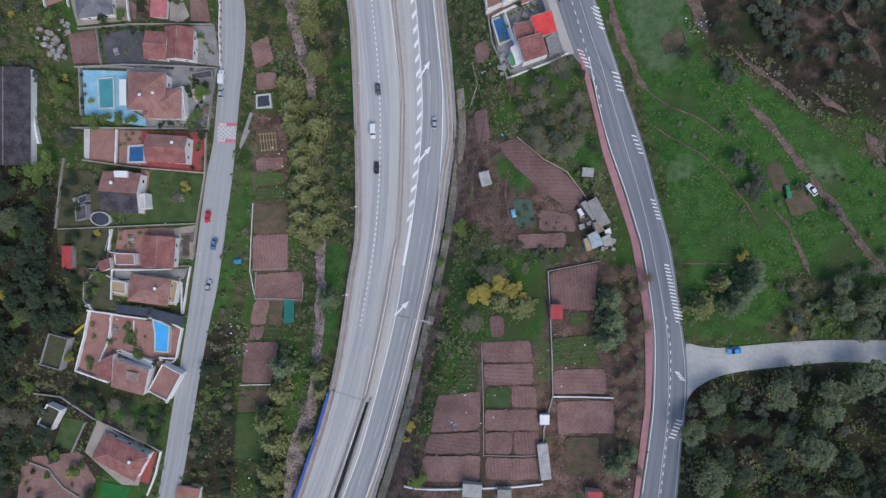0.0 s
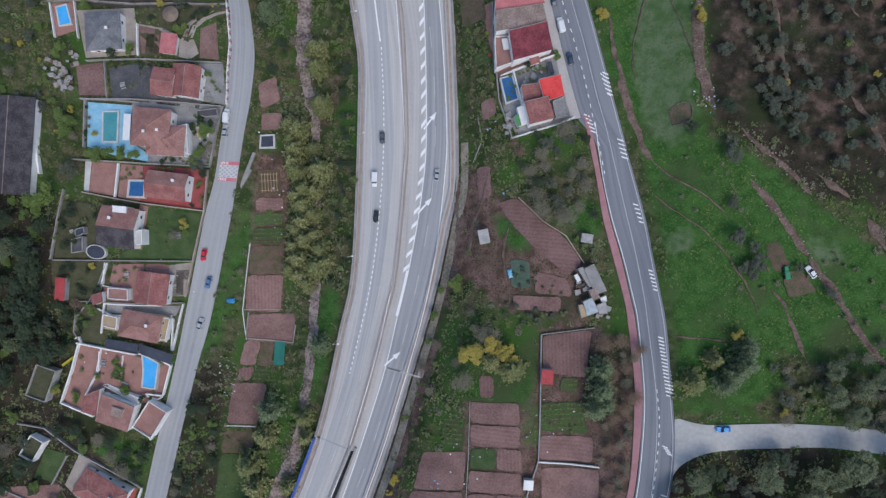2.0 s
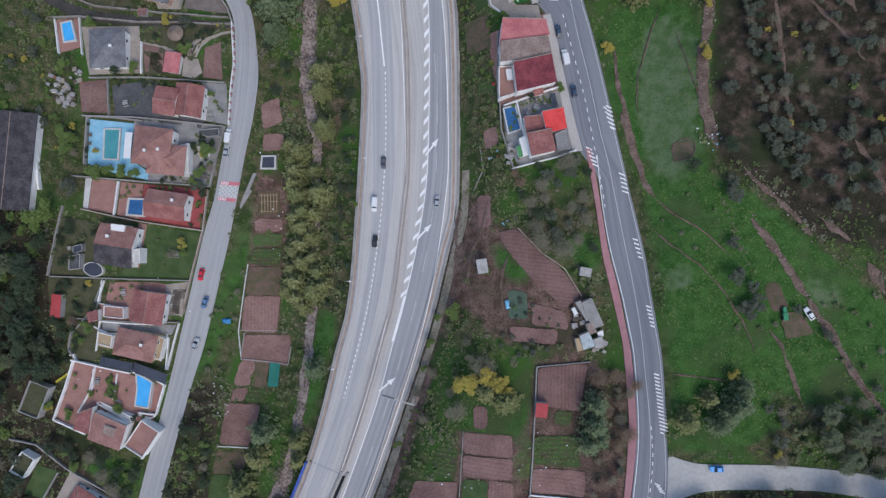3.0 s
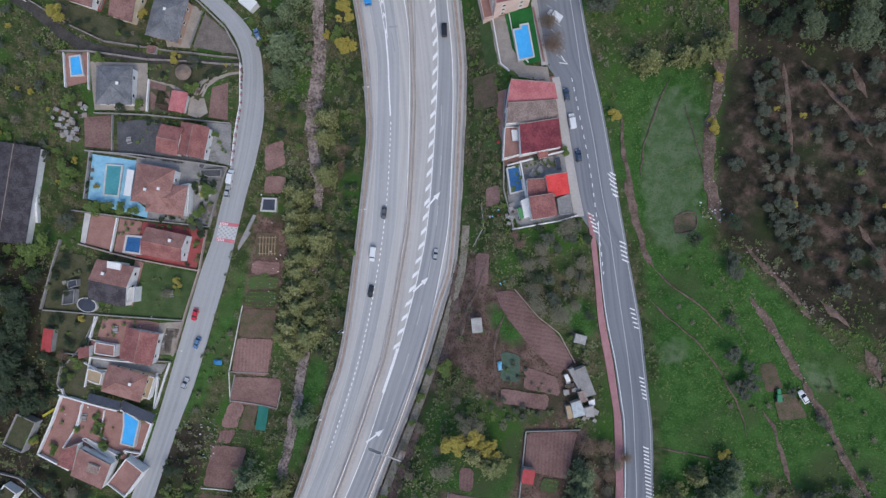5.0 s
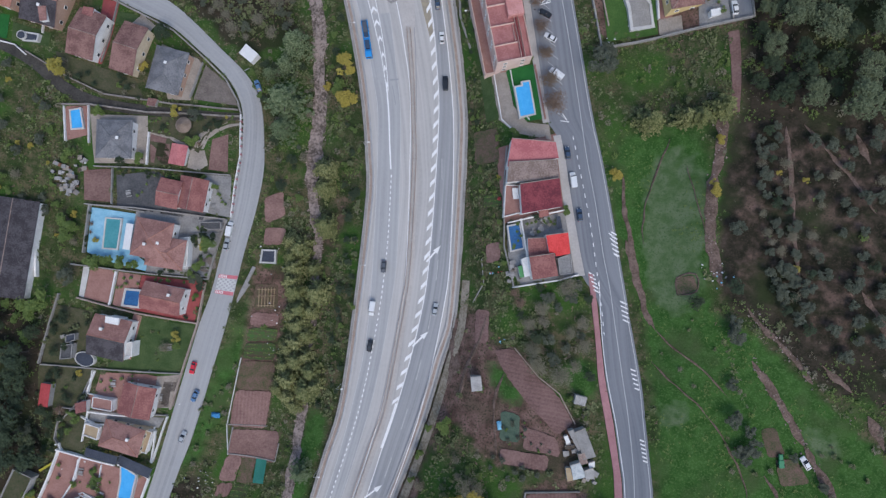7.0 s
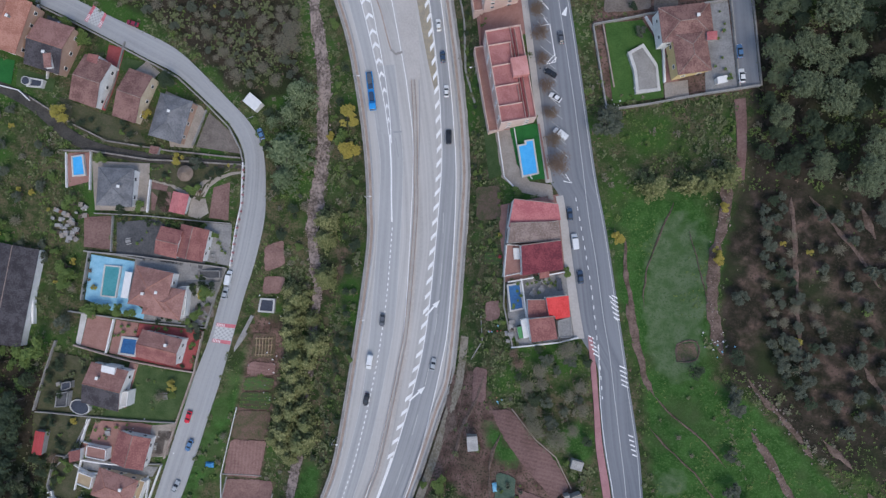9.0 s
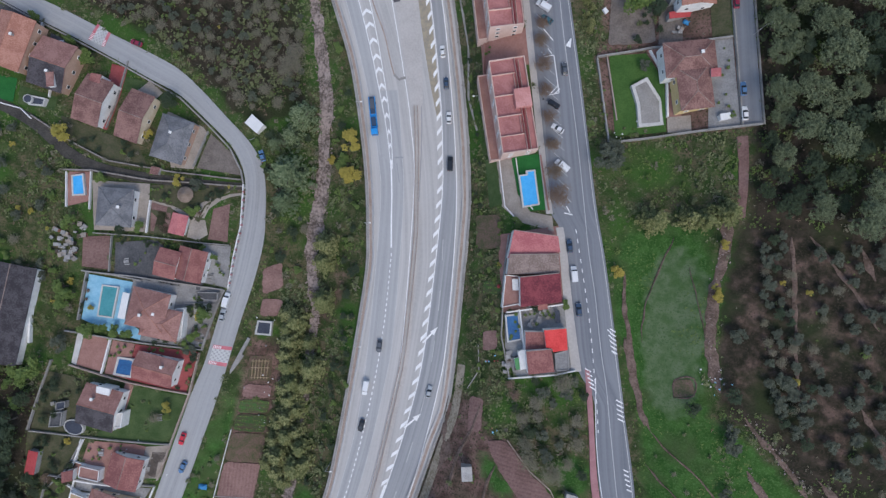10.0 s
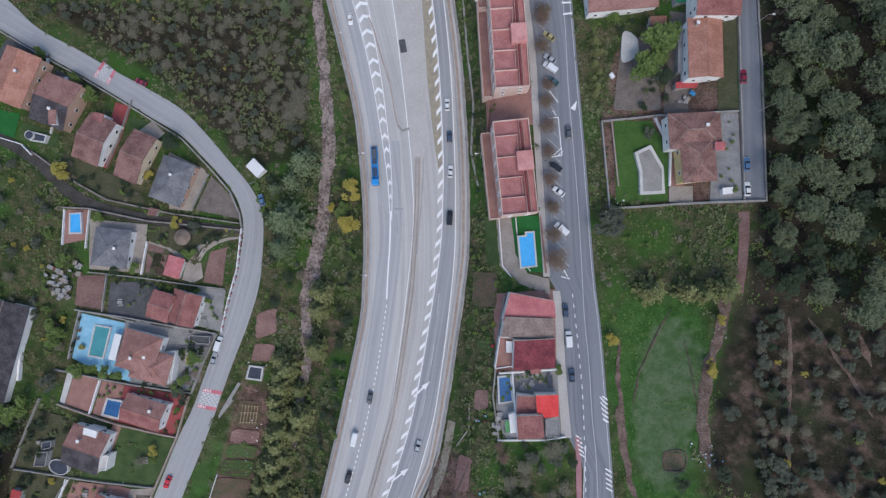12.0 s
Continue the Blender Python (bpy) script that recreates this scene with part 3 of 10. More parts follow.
def w_beam(name, line, tall, material, label, post_step=4.0):
    """A guard rail: a ribbed beam on posts."""
    pts = smooth_line(line, 2.0)
    rail = thing(name, (pts[0][0], pts[0][1], DECK), 0, label, "guard rail")
    bm = bmesh.new()
    rows = []
    for i, p in enumerate(pts):
        q, r = pts[max(i - 1, 0)], pts[min(i + 1, len(pts) - 1)]
        t = Vector((r[0] - q[0], r[1] - q[1])).normalized()
        sec = ((0.0, tall - 0.32), (0.1, tall - 0.24), (0.02, tall - 0.16), (0.1, tall - 0.08), (0.0, tall), (-0.12, tall), (-0.12, tall - 0.32))
        rows.append([bm.verts.new((p[0] - t.y * o - pts[0][0], p[1] + t.x * o - pts[0][1], h)) for o, h in sec])
    for r, s in zip(rows, rows[1:]):
        for k in range(7):
            bm.faces.new((r[k], r[(k + 1) % 7], s[(k + 1) % 7], s[k]))
    bmesh.ops.recalc_face_normals(bm, faces=bm.faces)
    part("rail_beam", bm, material, rail)
    posts = smooth_line(line, post_step)[:90]
    mesh = None
    for p in posts:
        if mesh is None:
            bm = bmesh.new()
            box(bm, -0.06, -0.06, -0.3, 0.06, 0.06, tall - 0.1)
            ob = part("rail_post", bm, material, rail)
            mesh = ob.data
        else:
            ob = new("rail_post", mesh)
            ob.parent = rail
        ob.location = (p[0] - pts[0][0], p[1] - pts[0][1], 0)


def shifted(line, by):
    """A line moved sideways to its right, in metres."""
    pts = smooth_line(line, 6.0)
    out = []
    for i, p in enumerate(pts):
        q, r = pts[max(i - 1, 0)], pts[min(i + 1, len(pts) - 1)]
        t = Vector((r[0] - q[0], r[1] - q[1])).normalized()
        out.append((p[0] + t.y * by, p[1] - t.x * by))
    return out


w_beam("guard_rail", shifted(RAIL_E, 0.5), 0.75, KERB_STAIN, "rust-stained steel guard rail along the median")
w_beam("guard_rail", shifted(RAIL_E, 1.7), 0.75, KERB_STAIN, "rust-stained steel guard rail along the median")
w_beam("guard_rail", shifted(HW_RIGHT, 3.4), 0.75, STEEL, "galvanised guard rail along the highway shoulder")
w_beam("guard_rail", shifted(HW_LEFT, -2.6), 0.75, STEEL, "galvanised guard rail along the highway shoulder")
for name, line, by in (("parapet", HW_LEFT, -0.5), ("parapet", HW_RIGHT, 0.6)):
    bm = bmesh.new()
    wall_line(bm, shifted(line, by), 0.9, 0.55, 3.0, 1.5, False, deck_z)
    tagged(part(name, bm, CONCRETE), "weathered pale concrete parapet at the highway edge", "parapet", kind="structure")
for line, by in ((HW_LEFT, -1.6), (HW_RIGHT, 2.4)):
    bm = bmesh.new()
    stripe(bm, shifted(line, by), 0.9, deck_z, 0.03)
    part("gutter", bm, KERB_STAIN, highway, "stained concrete gutter")
bm = bmesh.new()
stripe(bm, [p for p in shifted(HW_RIGHT, -1.9) if -95 < p[1] < 62], 2.6, ground_z, 0.16)
tagged(part("verge", bm, surface("dusty_tan_verge", (0.185, 0.155, 0.110), (0.350, 0.300, 0.240), 0.2, 1.4, 0.95, 0.3, contrast=0.2)), "dusty tan verge beside the highway", "verge", kind="structure")
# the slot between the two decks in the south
# a black sheet on the unbroken deck, painted shade for the slot's depth
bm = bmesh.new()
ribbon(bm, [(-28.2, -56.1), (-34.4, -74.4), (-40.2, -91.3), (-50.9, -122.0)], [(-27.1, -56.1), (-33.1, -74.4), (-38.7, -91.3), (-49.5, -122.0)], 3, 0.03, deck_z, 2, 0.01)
part("deck_gap_shade", bm, GAP_SHADE, highway, "black strip painted for the shaded gap between the decks")
for line in ([(-28.6, -54.7), (-35.2, -74.4), (-41.2, -91.3), (-52.0, -122.0)], [(-26.3, -54.7), (-32.3, -74.4), (-37.9, -91.3), (-48.7, -122.0)]):
    bm = bmesh.new()
    wall_line(bm, line, 0.7, 0.7, 3.0, 0.2, False, deck_z)
    tagged(part("deck_kerb", bm, CONCRETE), "pale concrete kerb beside the deck gap", "kerb", kind="structure")
bm = bmesh.new()
stripe(bm, [(-41.2, -51.6), (-29.2, -55.5)], 0.5, deck_z, 0.03)
part("expansion_joint", bm, ASPHALT_DARK, highway)
bm = bmesh.new()
wall_line(bm, [(-41.6, -52.0), (-48.0, -73.3), (-54.1, -91.3), (-64.6, -122.0)], 0.9, 1.6, 3.0, 0.3, False, deck_z)
tagged(part("blue_screen", bm, BLUE_PANEL), "bright blue screen along the bridge edge", "screen")

# ---- minor roads ----
EAST_L = [(-7.7, 215.9), (-4.7, 204.8), (2.6, 186.5), (8.5, 168.1), (14.0, 149.7), (19.4, 131.4), (24.0, 117.0), (29.0, 110.5), (31.0, 103.4), (36.0, 87.5), (42.1, 68.3), (49.8, 58.4), (53.0, 45.6), (56.3, 32.7), (60.8, 19.8), (64.2, 7.0), (66.0, -0.8), (68.2, -18.8), (68.8, -31.1), (68.3, -49.6), (66.9, -62.1), (64.4, -79.3), (60.8, -102.7)]
EAST_R = [(6.7, 218.4), (10.2, 207.3), (18.1, 183.6), (25.1, 162.8), (32.4, 140.3), (39.0, 119.8), (45.1, 103.2), (49.7, 89.3), (54.7, 73.7), (60.2, 56.6), (59.5, 58.2), (63.8, 45.4), (67.7, 32.5), (70.5, 19.5), (73.3, 6.9), (74.7, -0.0), (76.4, -12.4), (77.8, -24.8), (79.1, -36.5), (79.0, -49.3), (77.4, -61.7), (76.1, -76.6), (73.2, -102.1)]
east_road = thing("road_east", (0, 0, 0), 0, "grey two-lane asphalt road with white edge markings", "road", kind="structure")
bm = bmesh.new()
ribbon(bm, EAST_L, EAST_R, 3.0, 0.16, ground_z, 8)
part("carriageway", bm, ASPHALT_EAST, east_road)
bm = bmesh.new()
stripe(bm, shifted(EAST_R, 0.7)[:-1], 0.22, ground_z, 0.21)
part("lane_line", bm, PAINT_WORN, east_road)
CENTRE_E = [(5.8, 210.4), (10.3, 197.6), (15.8, 179.2), (21.5, 162.0), (27.2, 144.8), (33.3, 125.1), (39.1, 105.5), (43.9, 91.5), (49.2, 74.1), (53.0, 63.1), (56.9, 49.7), (60.8, 36.3), (64.6, 22.9), (68.0, 7.7), (70.0, -5.4), (72.0, -18.3), (73.2, -29.3), (73.4, -44.0), (72.4, -58.6), (70.4, -75.0), (67.0, -102.3)]
bm = bmesh.new()
stripe(bm, CENTRE_E, 0.2, ground_z, 0.21)
part("lane_line", bm, PAINT_WORN, east_road)
bm = bmesh.new()
stripe(bm, [(33.7, 111.7), (38.7, 97.7), (44.0, 82.1), (48.0, 68.1), (50.5, 59.3), (53.4, 47.8)], 0.25, ground_z, 0.21, 1.4, 1.9)
part("lane_line", bm, PAINT, east_road)
bm = bmesh.new()
stripe(bm, [(49.2, 65.1), (52.6, 47.9), (56.3, 34.1), (61.2, 19.8), (64.8, 7.0), (66.5, -0.8), (68.7, -18.8), (69.4, -31.1), (68.8, -49.6), (67.4, -62.1), (64.9, -79.2)], 0.22, ground_z, 0.21)
part("lane_line", bm, PAINT, east_road)
bm = bmesh.new()
stripe(bm, [(72.8, -22.0), (74.1, -33.0), (73.7, -47.6), (72.3, -64.0), (70.3, -80.8)], 0.25, ground_z, 0.212, 1.2, 1.6)
part("lane_line", bm, PAINT, east_road)
# groups of slanted white bars beside the lanes
bar_mesh = None
for (p, q, wide, count) in (((51.6, 81.4), (53.5, 74.5), 1.9, 6), ((46.4, 67.0), (48.9, 61.6), 1.9, 5), ((58.0, 59.2), (59.7, 53.4), 2.2, 5), ((64.5, 37.8), (66.6, 32.0), 2.4, 5), ((70.0, 16.1), (71.7, 9.9), 2.4, 6), ((73.7, -5.4), (77.0, -23.8), 2.6, 17), ((76.3, -40.2), (77.8, -42.4), 2.0, 4), ((76.8, -55.7), (74.4, -61.2), 2.4, 6), ((50.6, 80.9), (53.2, 74.4), 1.3, 5)):
    for k in range(count):
        f = k / (count - 1)
        x, y = p[0] + (q[0] - p[0]) * f, p[1] + (q[1] - p[1]) * f
        if bar_mesh is None:
            bm = bmesh.new()
            slab(bm, [(-0.5, 0.20), (0.5, -0.55), (0.5, -0.20), (-0.5, 0.55)], 0, 0.01)
            ob = part("hatch_bar", bm, PAINT, east_road)
            bar_mesh = ob.data
        else:
            ob = new("hatch_bar", bar_mesh)
            ob.parent = east_road
        ob.matrix_basis = pose(x, y, ground_z(x, y) + 0.24, 0, 0, 8) @ Matrix.Diagonal((wide, 1.3, 1, 1))
# angled parking bays
for k in range(21):
    f = k / 20
    a, b = ((-2.5, 201.2), (24.6, 119.1))
    x, y = a[0] + (b[0] - a[0]) * f, a[1] + (b[1] - a[1]) * f
    bm = bmesh.new()
    stripe(bm, [(x + 2.6, y), (x + 7.2, y - 2.9)], 0.14, ground_z, 0.215)
    part("bay_line", bm, PAINT_WORN, east_road)
for p, q in (((7.2, 205.6), (10.0, 206.3)), ((8.5, 201.9), (11.3, 202.9))):
    bm = bmesh.new()
    stripe(bm, [p, q], 0.6, ground_z, 0.22)
    part("stop_line", bm, PAINT, east_road)
bm = bmesh.new()
c = (19.6, 172.8)
slab(bm, [(-0.9, -1.6), (0.9, -1.6), (0.0, 2.0)], 0, 0.01)
part("give_way_triangle", bm, PAINT, east_road).matrix_basis = pose(c[0], c[1], ground_z(*c) + 0.22, 0, 0, -10)

bm = bmesh.new()
ribbon(bm, [(45.3, 67.1), (47.6, 58.4), (50.9, 45.6), (53.7, 32.8), (57.8, 19.8), (61.8, 7.0), (63.3, -0.0), (65.9, -18.9), (66.3, -31.2), (66.0, -49.7), (64.4, -62.2), (62.3, -79.4), (59.0, -102.8)],
       [(46.8, 67.0), (49.4, 58.4), (52.6, 45.6), (56.0, 32.7), (60.4, 19.8), (63.9, 7.0), (65.6, -0.0), (68.1, -18.8), (68.7, -31.1), (67.9, -49.6), (66.5, -62.1), (64.0, -79.3), (60.5, -102.7)], 3, 0.26, ground_z, 2)
tagged(part("pavement_pink", bm, PINK_PATH), "pink paved footpath beside the grey road", "footpath", kind="structure")
bm = bmesh.new()
ribbon(bm, [(27.3, 111.0), (30.0, 103.1), (34.0, 88.8), (38.3, 74.8), (41.3, 65.3)], [(29.6, 111.6), (32.4, 103.7), (36.6, 89.6), (41.1, 75.6), (44.4, 66.2)], 3, 0.27, ground_z, 2)
tagged(part("pavement_houses", bm, MEDIAN), "grey concrete pavement in front of the terraced houses", "pavement", kind="structure")
bm = bmesh.new()
ribbon(bm, [(-9.0, 211.9), (-6.0, 204.6), (0.9, 186.3), (6.7, 167.8), (12.4, 149.3), (18.2, 131.1), (23.4, 114.9)], [(-6.4, 212.2), (-3.8, 204.9), (3.1, 186.6), (8.8, 168.1), (14.5, 149.8), (20.1, 131.6), (25.4, 115.4)], 3, 0.27, ground_z, 2)
tagged(part("pavement_bays", bm, MEDIAN), "dusty pale pavement behind the parking bays", "pavement", kind="structure")

WEST_L = [(-194.3, 156.4), (-180.9, 152.6), (-167.8, 148.8), (-154.3, 145.3), (-139.9, 141.0), (-125.0, 136.3), (-113.1, 132.6), (-101.9, 125.5), (-91.8, 118.2), (-86.3, 111.1), (-83.7, 103.6), (-82.3, 91.2), (-82.1, 79.8), (-82.2, 69.9), (-83.6, 52.3), (-84.6, 39.8), (-86.8, 27.2), (-88.8, 10.6), (-92.5, -18.0), (-95.3, -37.6), (-99.3, -61.1), (-102.9, -83.5), (-109.3, -115.5)]
WEST_R = [(-192.9, 166.5), (-182.6, 163.8), (-170.6, 157.0), (-157.0, 153.6), (-142.6, 149.6), (-127.9, 145.8), (-115.9, 142.0), (-106.1, 136.0), (-96.1, 128.7), (-87.4, 122.4), (-81.8, 116.6), (-78.5, 110.2), (-75.8, 99.3), (-73.8, 86.3), (-74.1, 71.8), (-75.4, 59.0), (-76.4, 46.4), (-77.7, 29.5), (-79.2, 16.9), (-82.9, -11.3), (-86.2, -28.1), (-91.0, -59.6), (-95.1, -83.4), (-101.9, -115.4)]
west_road = thing("road_west", (0, 0, 0), 0, "pale grey worn village road curving past the villas", "road", kind="structure")
bm = bmesh.new()
ribbon(bm, WEST_L, WEST_R, 3.0, 0.16, ground_z, 6)
part("carriageway", bm, ASPHALT_MID, west_road)


def raised_crossing(a, b, c, d):
    """A chequered raised crossing with red ramps between two kerbs; corners a, b on the near side, c, d on the far one."""
    def at(u, v):
        p, q = Vector(a).lerp(Vector(b), u), Vector(d).lerp(Vector(c), u)
        r = p.lerp(q, v)
        return (r.x, r.y)
    for name, v0, v1, material in (("red_ramp", 0.0, 0.18, PAINT_RED), ("table", 0.18, 0.82, PAINT_WORN), ("red_ramp", 0.82, 1.0, PAINT_RED)):
        bm = bmesh.new()
        patch(bm, [at(0, v0), at(1, v0), at(1, v1), at(0, v1)], 0.20, 2.0)
        part(name, bm, material, west_road)
    bm = bmesh.new()
    for i in range(8):
        for j in range(6):
            if (i + j) % 2 == 0:
                ring = [at((i + di) / 8, 0.2 + 0.6 * (j + dj) / 6) for di, dj in ((0.1, 0.1), (0.9, 0.1), (0.9, 0.9), (0.1, 0.9))]
                vs = [bm.verts.new((x, y, ground_z(x, y) + 0.225)) for x, y in ring]
                bm.faces.new(vs)
    part("chequers", bm, ASPHALT_MID, west_road)
    bm = bmesh.new()
    for j in range(5):
        for base in (0.02, 0.84):
            ring = [at(u, v) for u, v in ((0.04 + j * 0.09, base), (0.08 + j * 0.09, base), (0.08 + j * 0.09, base + 0.14), (0.04 + j * 0.09, base + 0.14))]
            vs = [bm.verts.new((x, y, ground_z(x, y) + 0.225)) for x, y in ring]
            bm.faces.new(vs)
    part("ramp_teeth", bm, PAINT, west_road)


raised_crossing((-83.4, 39.4), (-77.1, 39.4), (-76.4, 46.8), (-83.0, 46.5))
raised_crossing((-142.6, 143.9), (-141.8, 149.4), (-147.1, 151.8), (-148.6, 145.4))

bm = bmesh.new()
ribbon(bm, [(56.6, 218.5), (58.4, 211.7), (64.4, 192.0), (70.1, 171.9), (76.0, 152.1)], [(60.9, 218.6), (62.8, 211.8), (69.3, 192.4), (75.2, 172.7), (80.9, 153.4)], 3, 0.16, ground_z, 4)
tagged(part("road_lane", bm, ASPHALT_EAST), "dark grey dead-end lane beside the villas", "road", kind="structure")
bm = bmesh.new()
ribbon(bm, [(78.8, -30.3), (82.6, -31.3), (88.8, -32.0), (99.4, -31.0), (114.8, -29.4), (127.7, -28.7), (138.5, -28.6), (157.8, -28.8)], [(78.8, -49.6), (81.3, -45.6), (87.3, -41.8), (95.8, -39.5), (111.3, -37.4), (124.4, -35.7), (138.3, -35.8), (157.5, -35.9)], 2.0, 0.15, ground_z, 10)
tagged(part("road_gravel", bm, DIRT_ROAD), "pale worn gravel side road joining the grey road", "road", kind="structure")
bm = bmesh.new()
ribbon(bm, [(75.0, 148.9), (77.1, 141.2), (78.9, 132.6), (80.2, 123.9)], [(77.9, 149.5), (79.8, 141.8), (81.3, 133.2), (82.4, 124.5)], 2.0, 0.12, ground_z, 3)
tagged(part("dirt_path", bm, MUD), "pinkish bare dirt path beside the trees", "track", kind="structure")
STREAM_W = [(-86.1, 206.0), (-81.7, 194.2), (-76.1, 178.5), (-71.4, 164.7), (-65.4, 144.4), (-62.3, 127.8), (-60.0, 111.0), (-59.6, 95.8), (-56.9, 79.2), (-51.8, 63.4), (-50.7, 46.2), (-48.7, 23.7), (-47.7, -6.2), (-48.0, -33.5), (-49.9, -54.1), (-57.2, -72.9), (-59.3, -92.2), (-63.5, -116.8)]
STREAM_E = [(-82.2, 206.3), (-77.5, 194.5), (-72.1, 178.8), (-67.2, 165.1), (-60.0, 145.3), (-57.7, 128.7), (-54.8, 112.2), (-54.1, 97.2), (-52.8, 80.3), (-48.8, 64.2), (-47.3, 46.0), (-46.0, 23.6), (-44.2, -6.1), (-44.5, -33.3), (-45.6, -54.1), (-51.0, -72.9), (-53.2, -91.7), (-57.6, -116.7)]
bm = bmesh.new()
banks = [[(x + 1.5 * noise.noise((x * 0.25, y * 0.25, seed)), y) for x, y in smooth_line(line, 2.0)] for line, seed in ((STREAM_W, 1.0), (STREAM_E, 6.0))]
ribbon(bm, banks[0], banks[1], 1.5, 0.10, ground_z, 4)
tagged(part("stream_bed", bm, STREAM), "stony grey-brown dry stream bed between bushes", "stream bed", kind="structure")

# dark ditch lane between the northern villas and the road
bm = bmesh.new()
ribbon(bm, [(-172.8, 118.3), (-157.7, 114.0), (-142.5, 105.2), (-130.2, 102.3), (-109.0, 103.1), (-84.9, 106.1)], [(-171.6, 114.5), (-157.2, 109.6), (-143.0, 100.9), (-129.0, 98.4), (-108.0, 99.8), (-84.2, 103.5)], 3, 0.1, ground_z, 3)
tagged(part("ditch_lane", bm, surface("dark_lane_earth", (0.035, 0.033, 0.03), (0.085, 0.078, 0.07), 0.3, 2, 0.9, 0.4)), "dark narrow lane between garden walls", "lane", kind="structure")

# ---- roofs, walls and houses ----
TILE = {}
for key, a, b in (("pink", (0.235, 0.120, 0.105), (0.345, 0.190, 0.165)), ("red", (0.205, 0.080, 0.075), (0.315, 0.140, 0.125)), ("brown", (0.155, 0.080, 0.072), (0.280, 0.160, 0.140)),
                  ("orange", (0.30, 0.135, 0.100), (0.42, 0.215, 0.165)), ("grey", (0.125, 0.128, 0.140), (0.205, 0.208, 0.222)), ("dark", (0.040, 0.035, 0.040), (0.088, 0.080, 0.088)),
                  ("maroon", (0.14, 0.030, 0.042), (0.26, 0.060, 0.072)), ("rose", (0.38, 0.115, 0.125), (0.50, 0.185, 0.185)), ("scarlet", (0.62, 0.050, 0.050), (0.75, 0.085, 0.08)), ("flesh", (0.33, 0.135, 0.13), (0.44, 0.20, 0.19)), ("salmon", (0.50, 0.22, 0.20), (0.62, 0.31, 0.29)),
                  ("old", (0.20, 0.145, 0.125), (0.33, 0.255, 0.225))):
    TILE[key] = surface(key + "_roof_tiles", a, b, 0.3, 2.2, 0.85, 0.35, 0.05, contrast=0.15)
WALLS = {"white": WHITE_WALL, "cream": surface("cream_render", (0.52, 0.42, 0.30), (0.66, 0.56, 0.42), 0.4, 2.5, 0.9, 0.1), "tan": surface("tan_brick_wall", (0.40, 0.255, 0.19), (0.52, 0.35, 0.27), 0.4, 3.0, 0.9, 0.15),
         "grey": surface("grey_render", (0.25, 0.24, 0.235), (0.37, 0.36, 0.35), 0.4, 2.5, 0.9, 0.1), "blush": surface("blush_pink_render", (0.56, 0.40, 0.35), (0.68, 0.52, 0.46), 0.4, 2.5, 0.9, 0.1), "yellow": surface("yellow_render", (0.55, 0.42, 0.20), (0.66, 0.52, 0.28), 0.4, 2.5, 0.9, 0.1)}
PAVE = {"terracotta": surface("terracotta_paving", (0.255, 0.130, 0.110), (0.355, 0.200, 0.170), 0.35, 2.5, 0.85, 0.15), "red": surface("red_painted_terrace", (0.24, 0.050, 0.052), (0.34, 0.085, 0.082), 0.35, 2.5, 0.8, 0.1),
        "blue": surface("blue_pool_deck", (0.17, 0.40, 0.55), (0.30, 0.54, 0.68), 0.35, 2.5, 0.7, 0.05), "sand": surface("sandy_paving", (0.34, 0.25, 0.15), (0.44, 0.345, 0.23), 0.35, 2.5, 0.85, 0.1),
        "grey": surface("grey_yard_paving", (0.19, 0.185, 0.185), (0.31, 0.305, 0.30), 0.3, 2.0, 0.9, 0.15), "dark": surface("dark_yard_paving", (0.055, 0.057, 0.062), (0.12, 0.12, 0.125), 0.3, 2.0, 0.9, 0.15),
        "lawn": surface("garden_lawn", (0.030, 0.064, 0.018), (0.078, 0.112, 0.044), 0.3, 3.0, 0.95, 0.4), "fresh": surface("fresh_lawn", (0.034, 0.090, 0.018), (0.072, 0.140, 0.034), 0.25, 2.2, 0.95, 0.4), "turf": surface("artificial_turf", (0.012, 0.10, 0.022), (0.025, 0.15, 0.035), 0.4, 4.0, 0.9, 0.2),
        "rough": surface("rough_garden", (0.050, 0.062, 0.026), (0.10, 0.092, 0.058), 0.4, 2.0, 0.95, 0.6), "white": surface("pale_paving", (0.44, 0.43, 0.42), (0.60, 0.59, 0.57), 0.35, 2.5, 0.85, 0.1),
        "soil": MUD, "dust": surface("brown_dusty_yard", (0.120, 0.100, 0.088), (0.215, 0.185, 0.165), 0.3, 2.0, 0.95, 0.2), "pale": surface("pale_dusty_yard", (0.26, 0.225, 0.195), (0.38, 0.335, 0.295), 0.3, 2.0, 0.95, 0.2), "slate": surface("slate_blue_cover", (0.035, 0.042, 0.062), (0.065, 0.075, 0.10), 0.3, 2.0, 0.7, 0.1)}
GLASS = surface("dark_window_glass", (0.03, 0.035, 0.042), (0.06, 0.068, 0.08), 0.6, 3.0, 0.12, 0.0)
POOL_TILE = surface("pool_lining", (0.045, 0.36, 0.76), (0.085, 0.45, 0.84), 0.3, 2.0, 0.5, 0.0)
POOL_GREEN = surface("teal_pool_lining", (0.05, 0.24, 0.27), (0.09, 0.32, 0.35), 0.3, 2.0, 0.5, 0.0)
PLAIN_GREEN = surface("green_sheet_roof", (0.06, 0.22, 0.08), (0.11, 0.32, 0.13), 0.5, 3.0, 0.6, 0.1)
POOL_DEEP = surface("deep_blue_pool_cover", (0.02, 0.09, 0.24), (0.04, 0.15, 0.34), 0.3, 2.0, 0.5, 0.0)


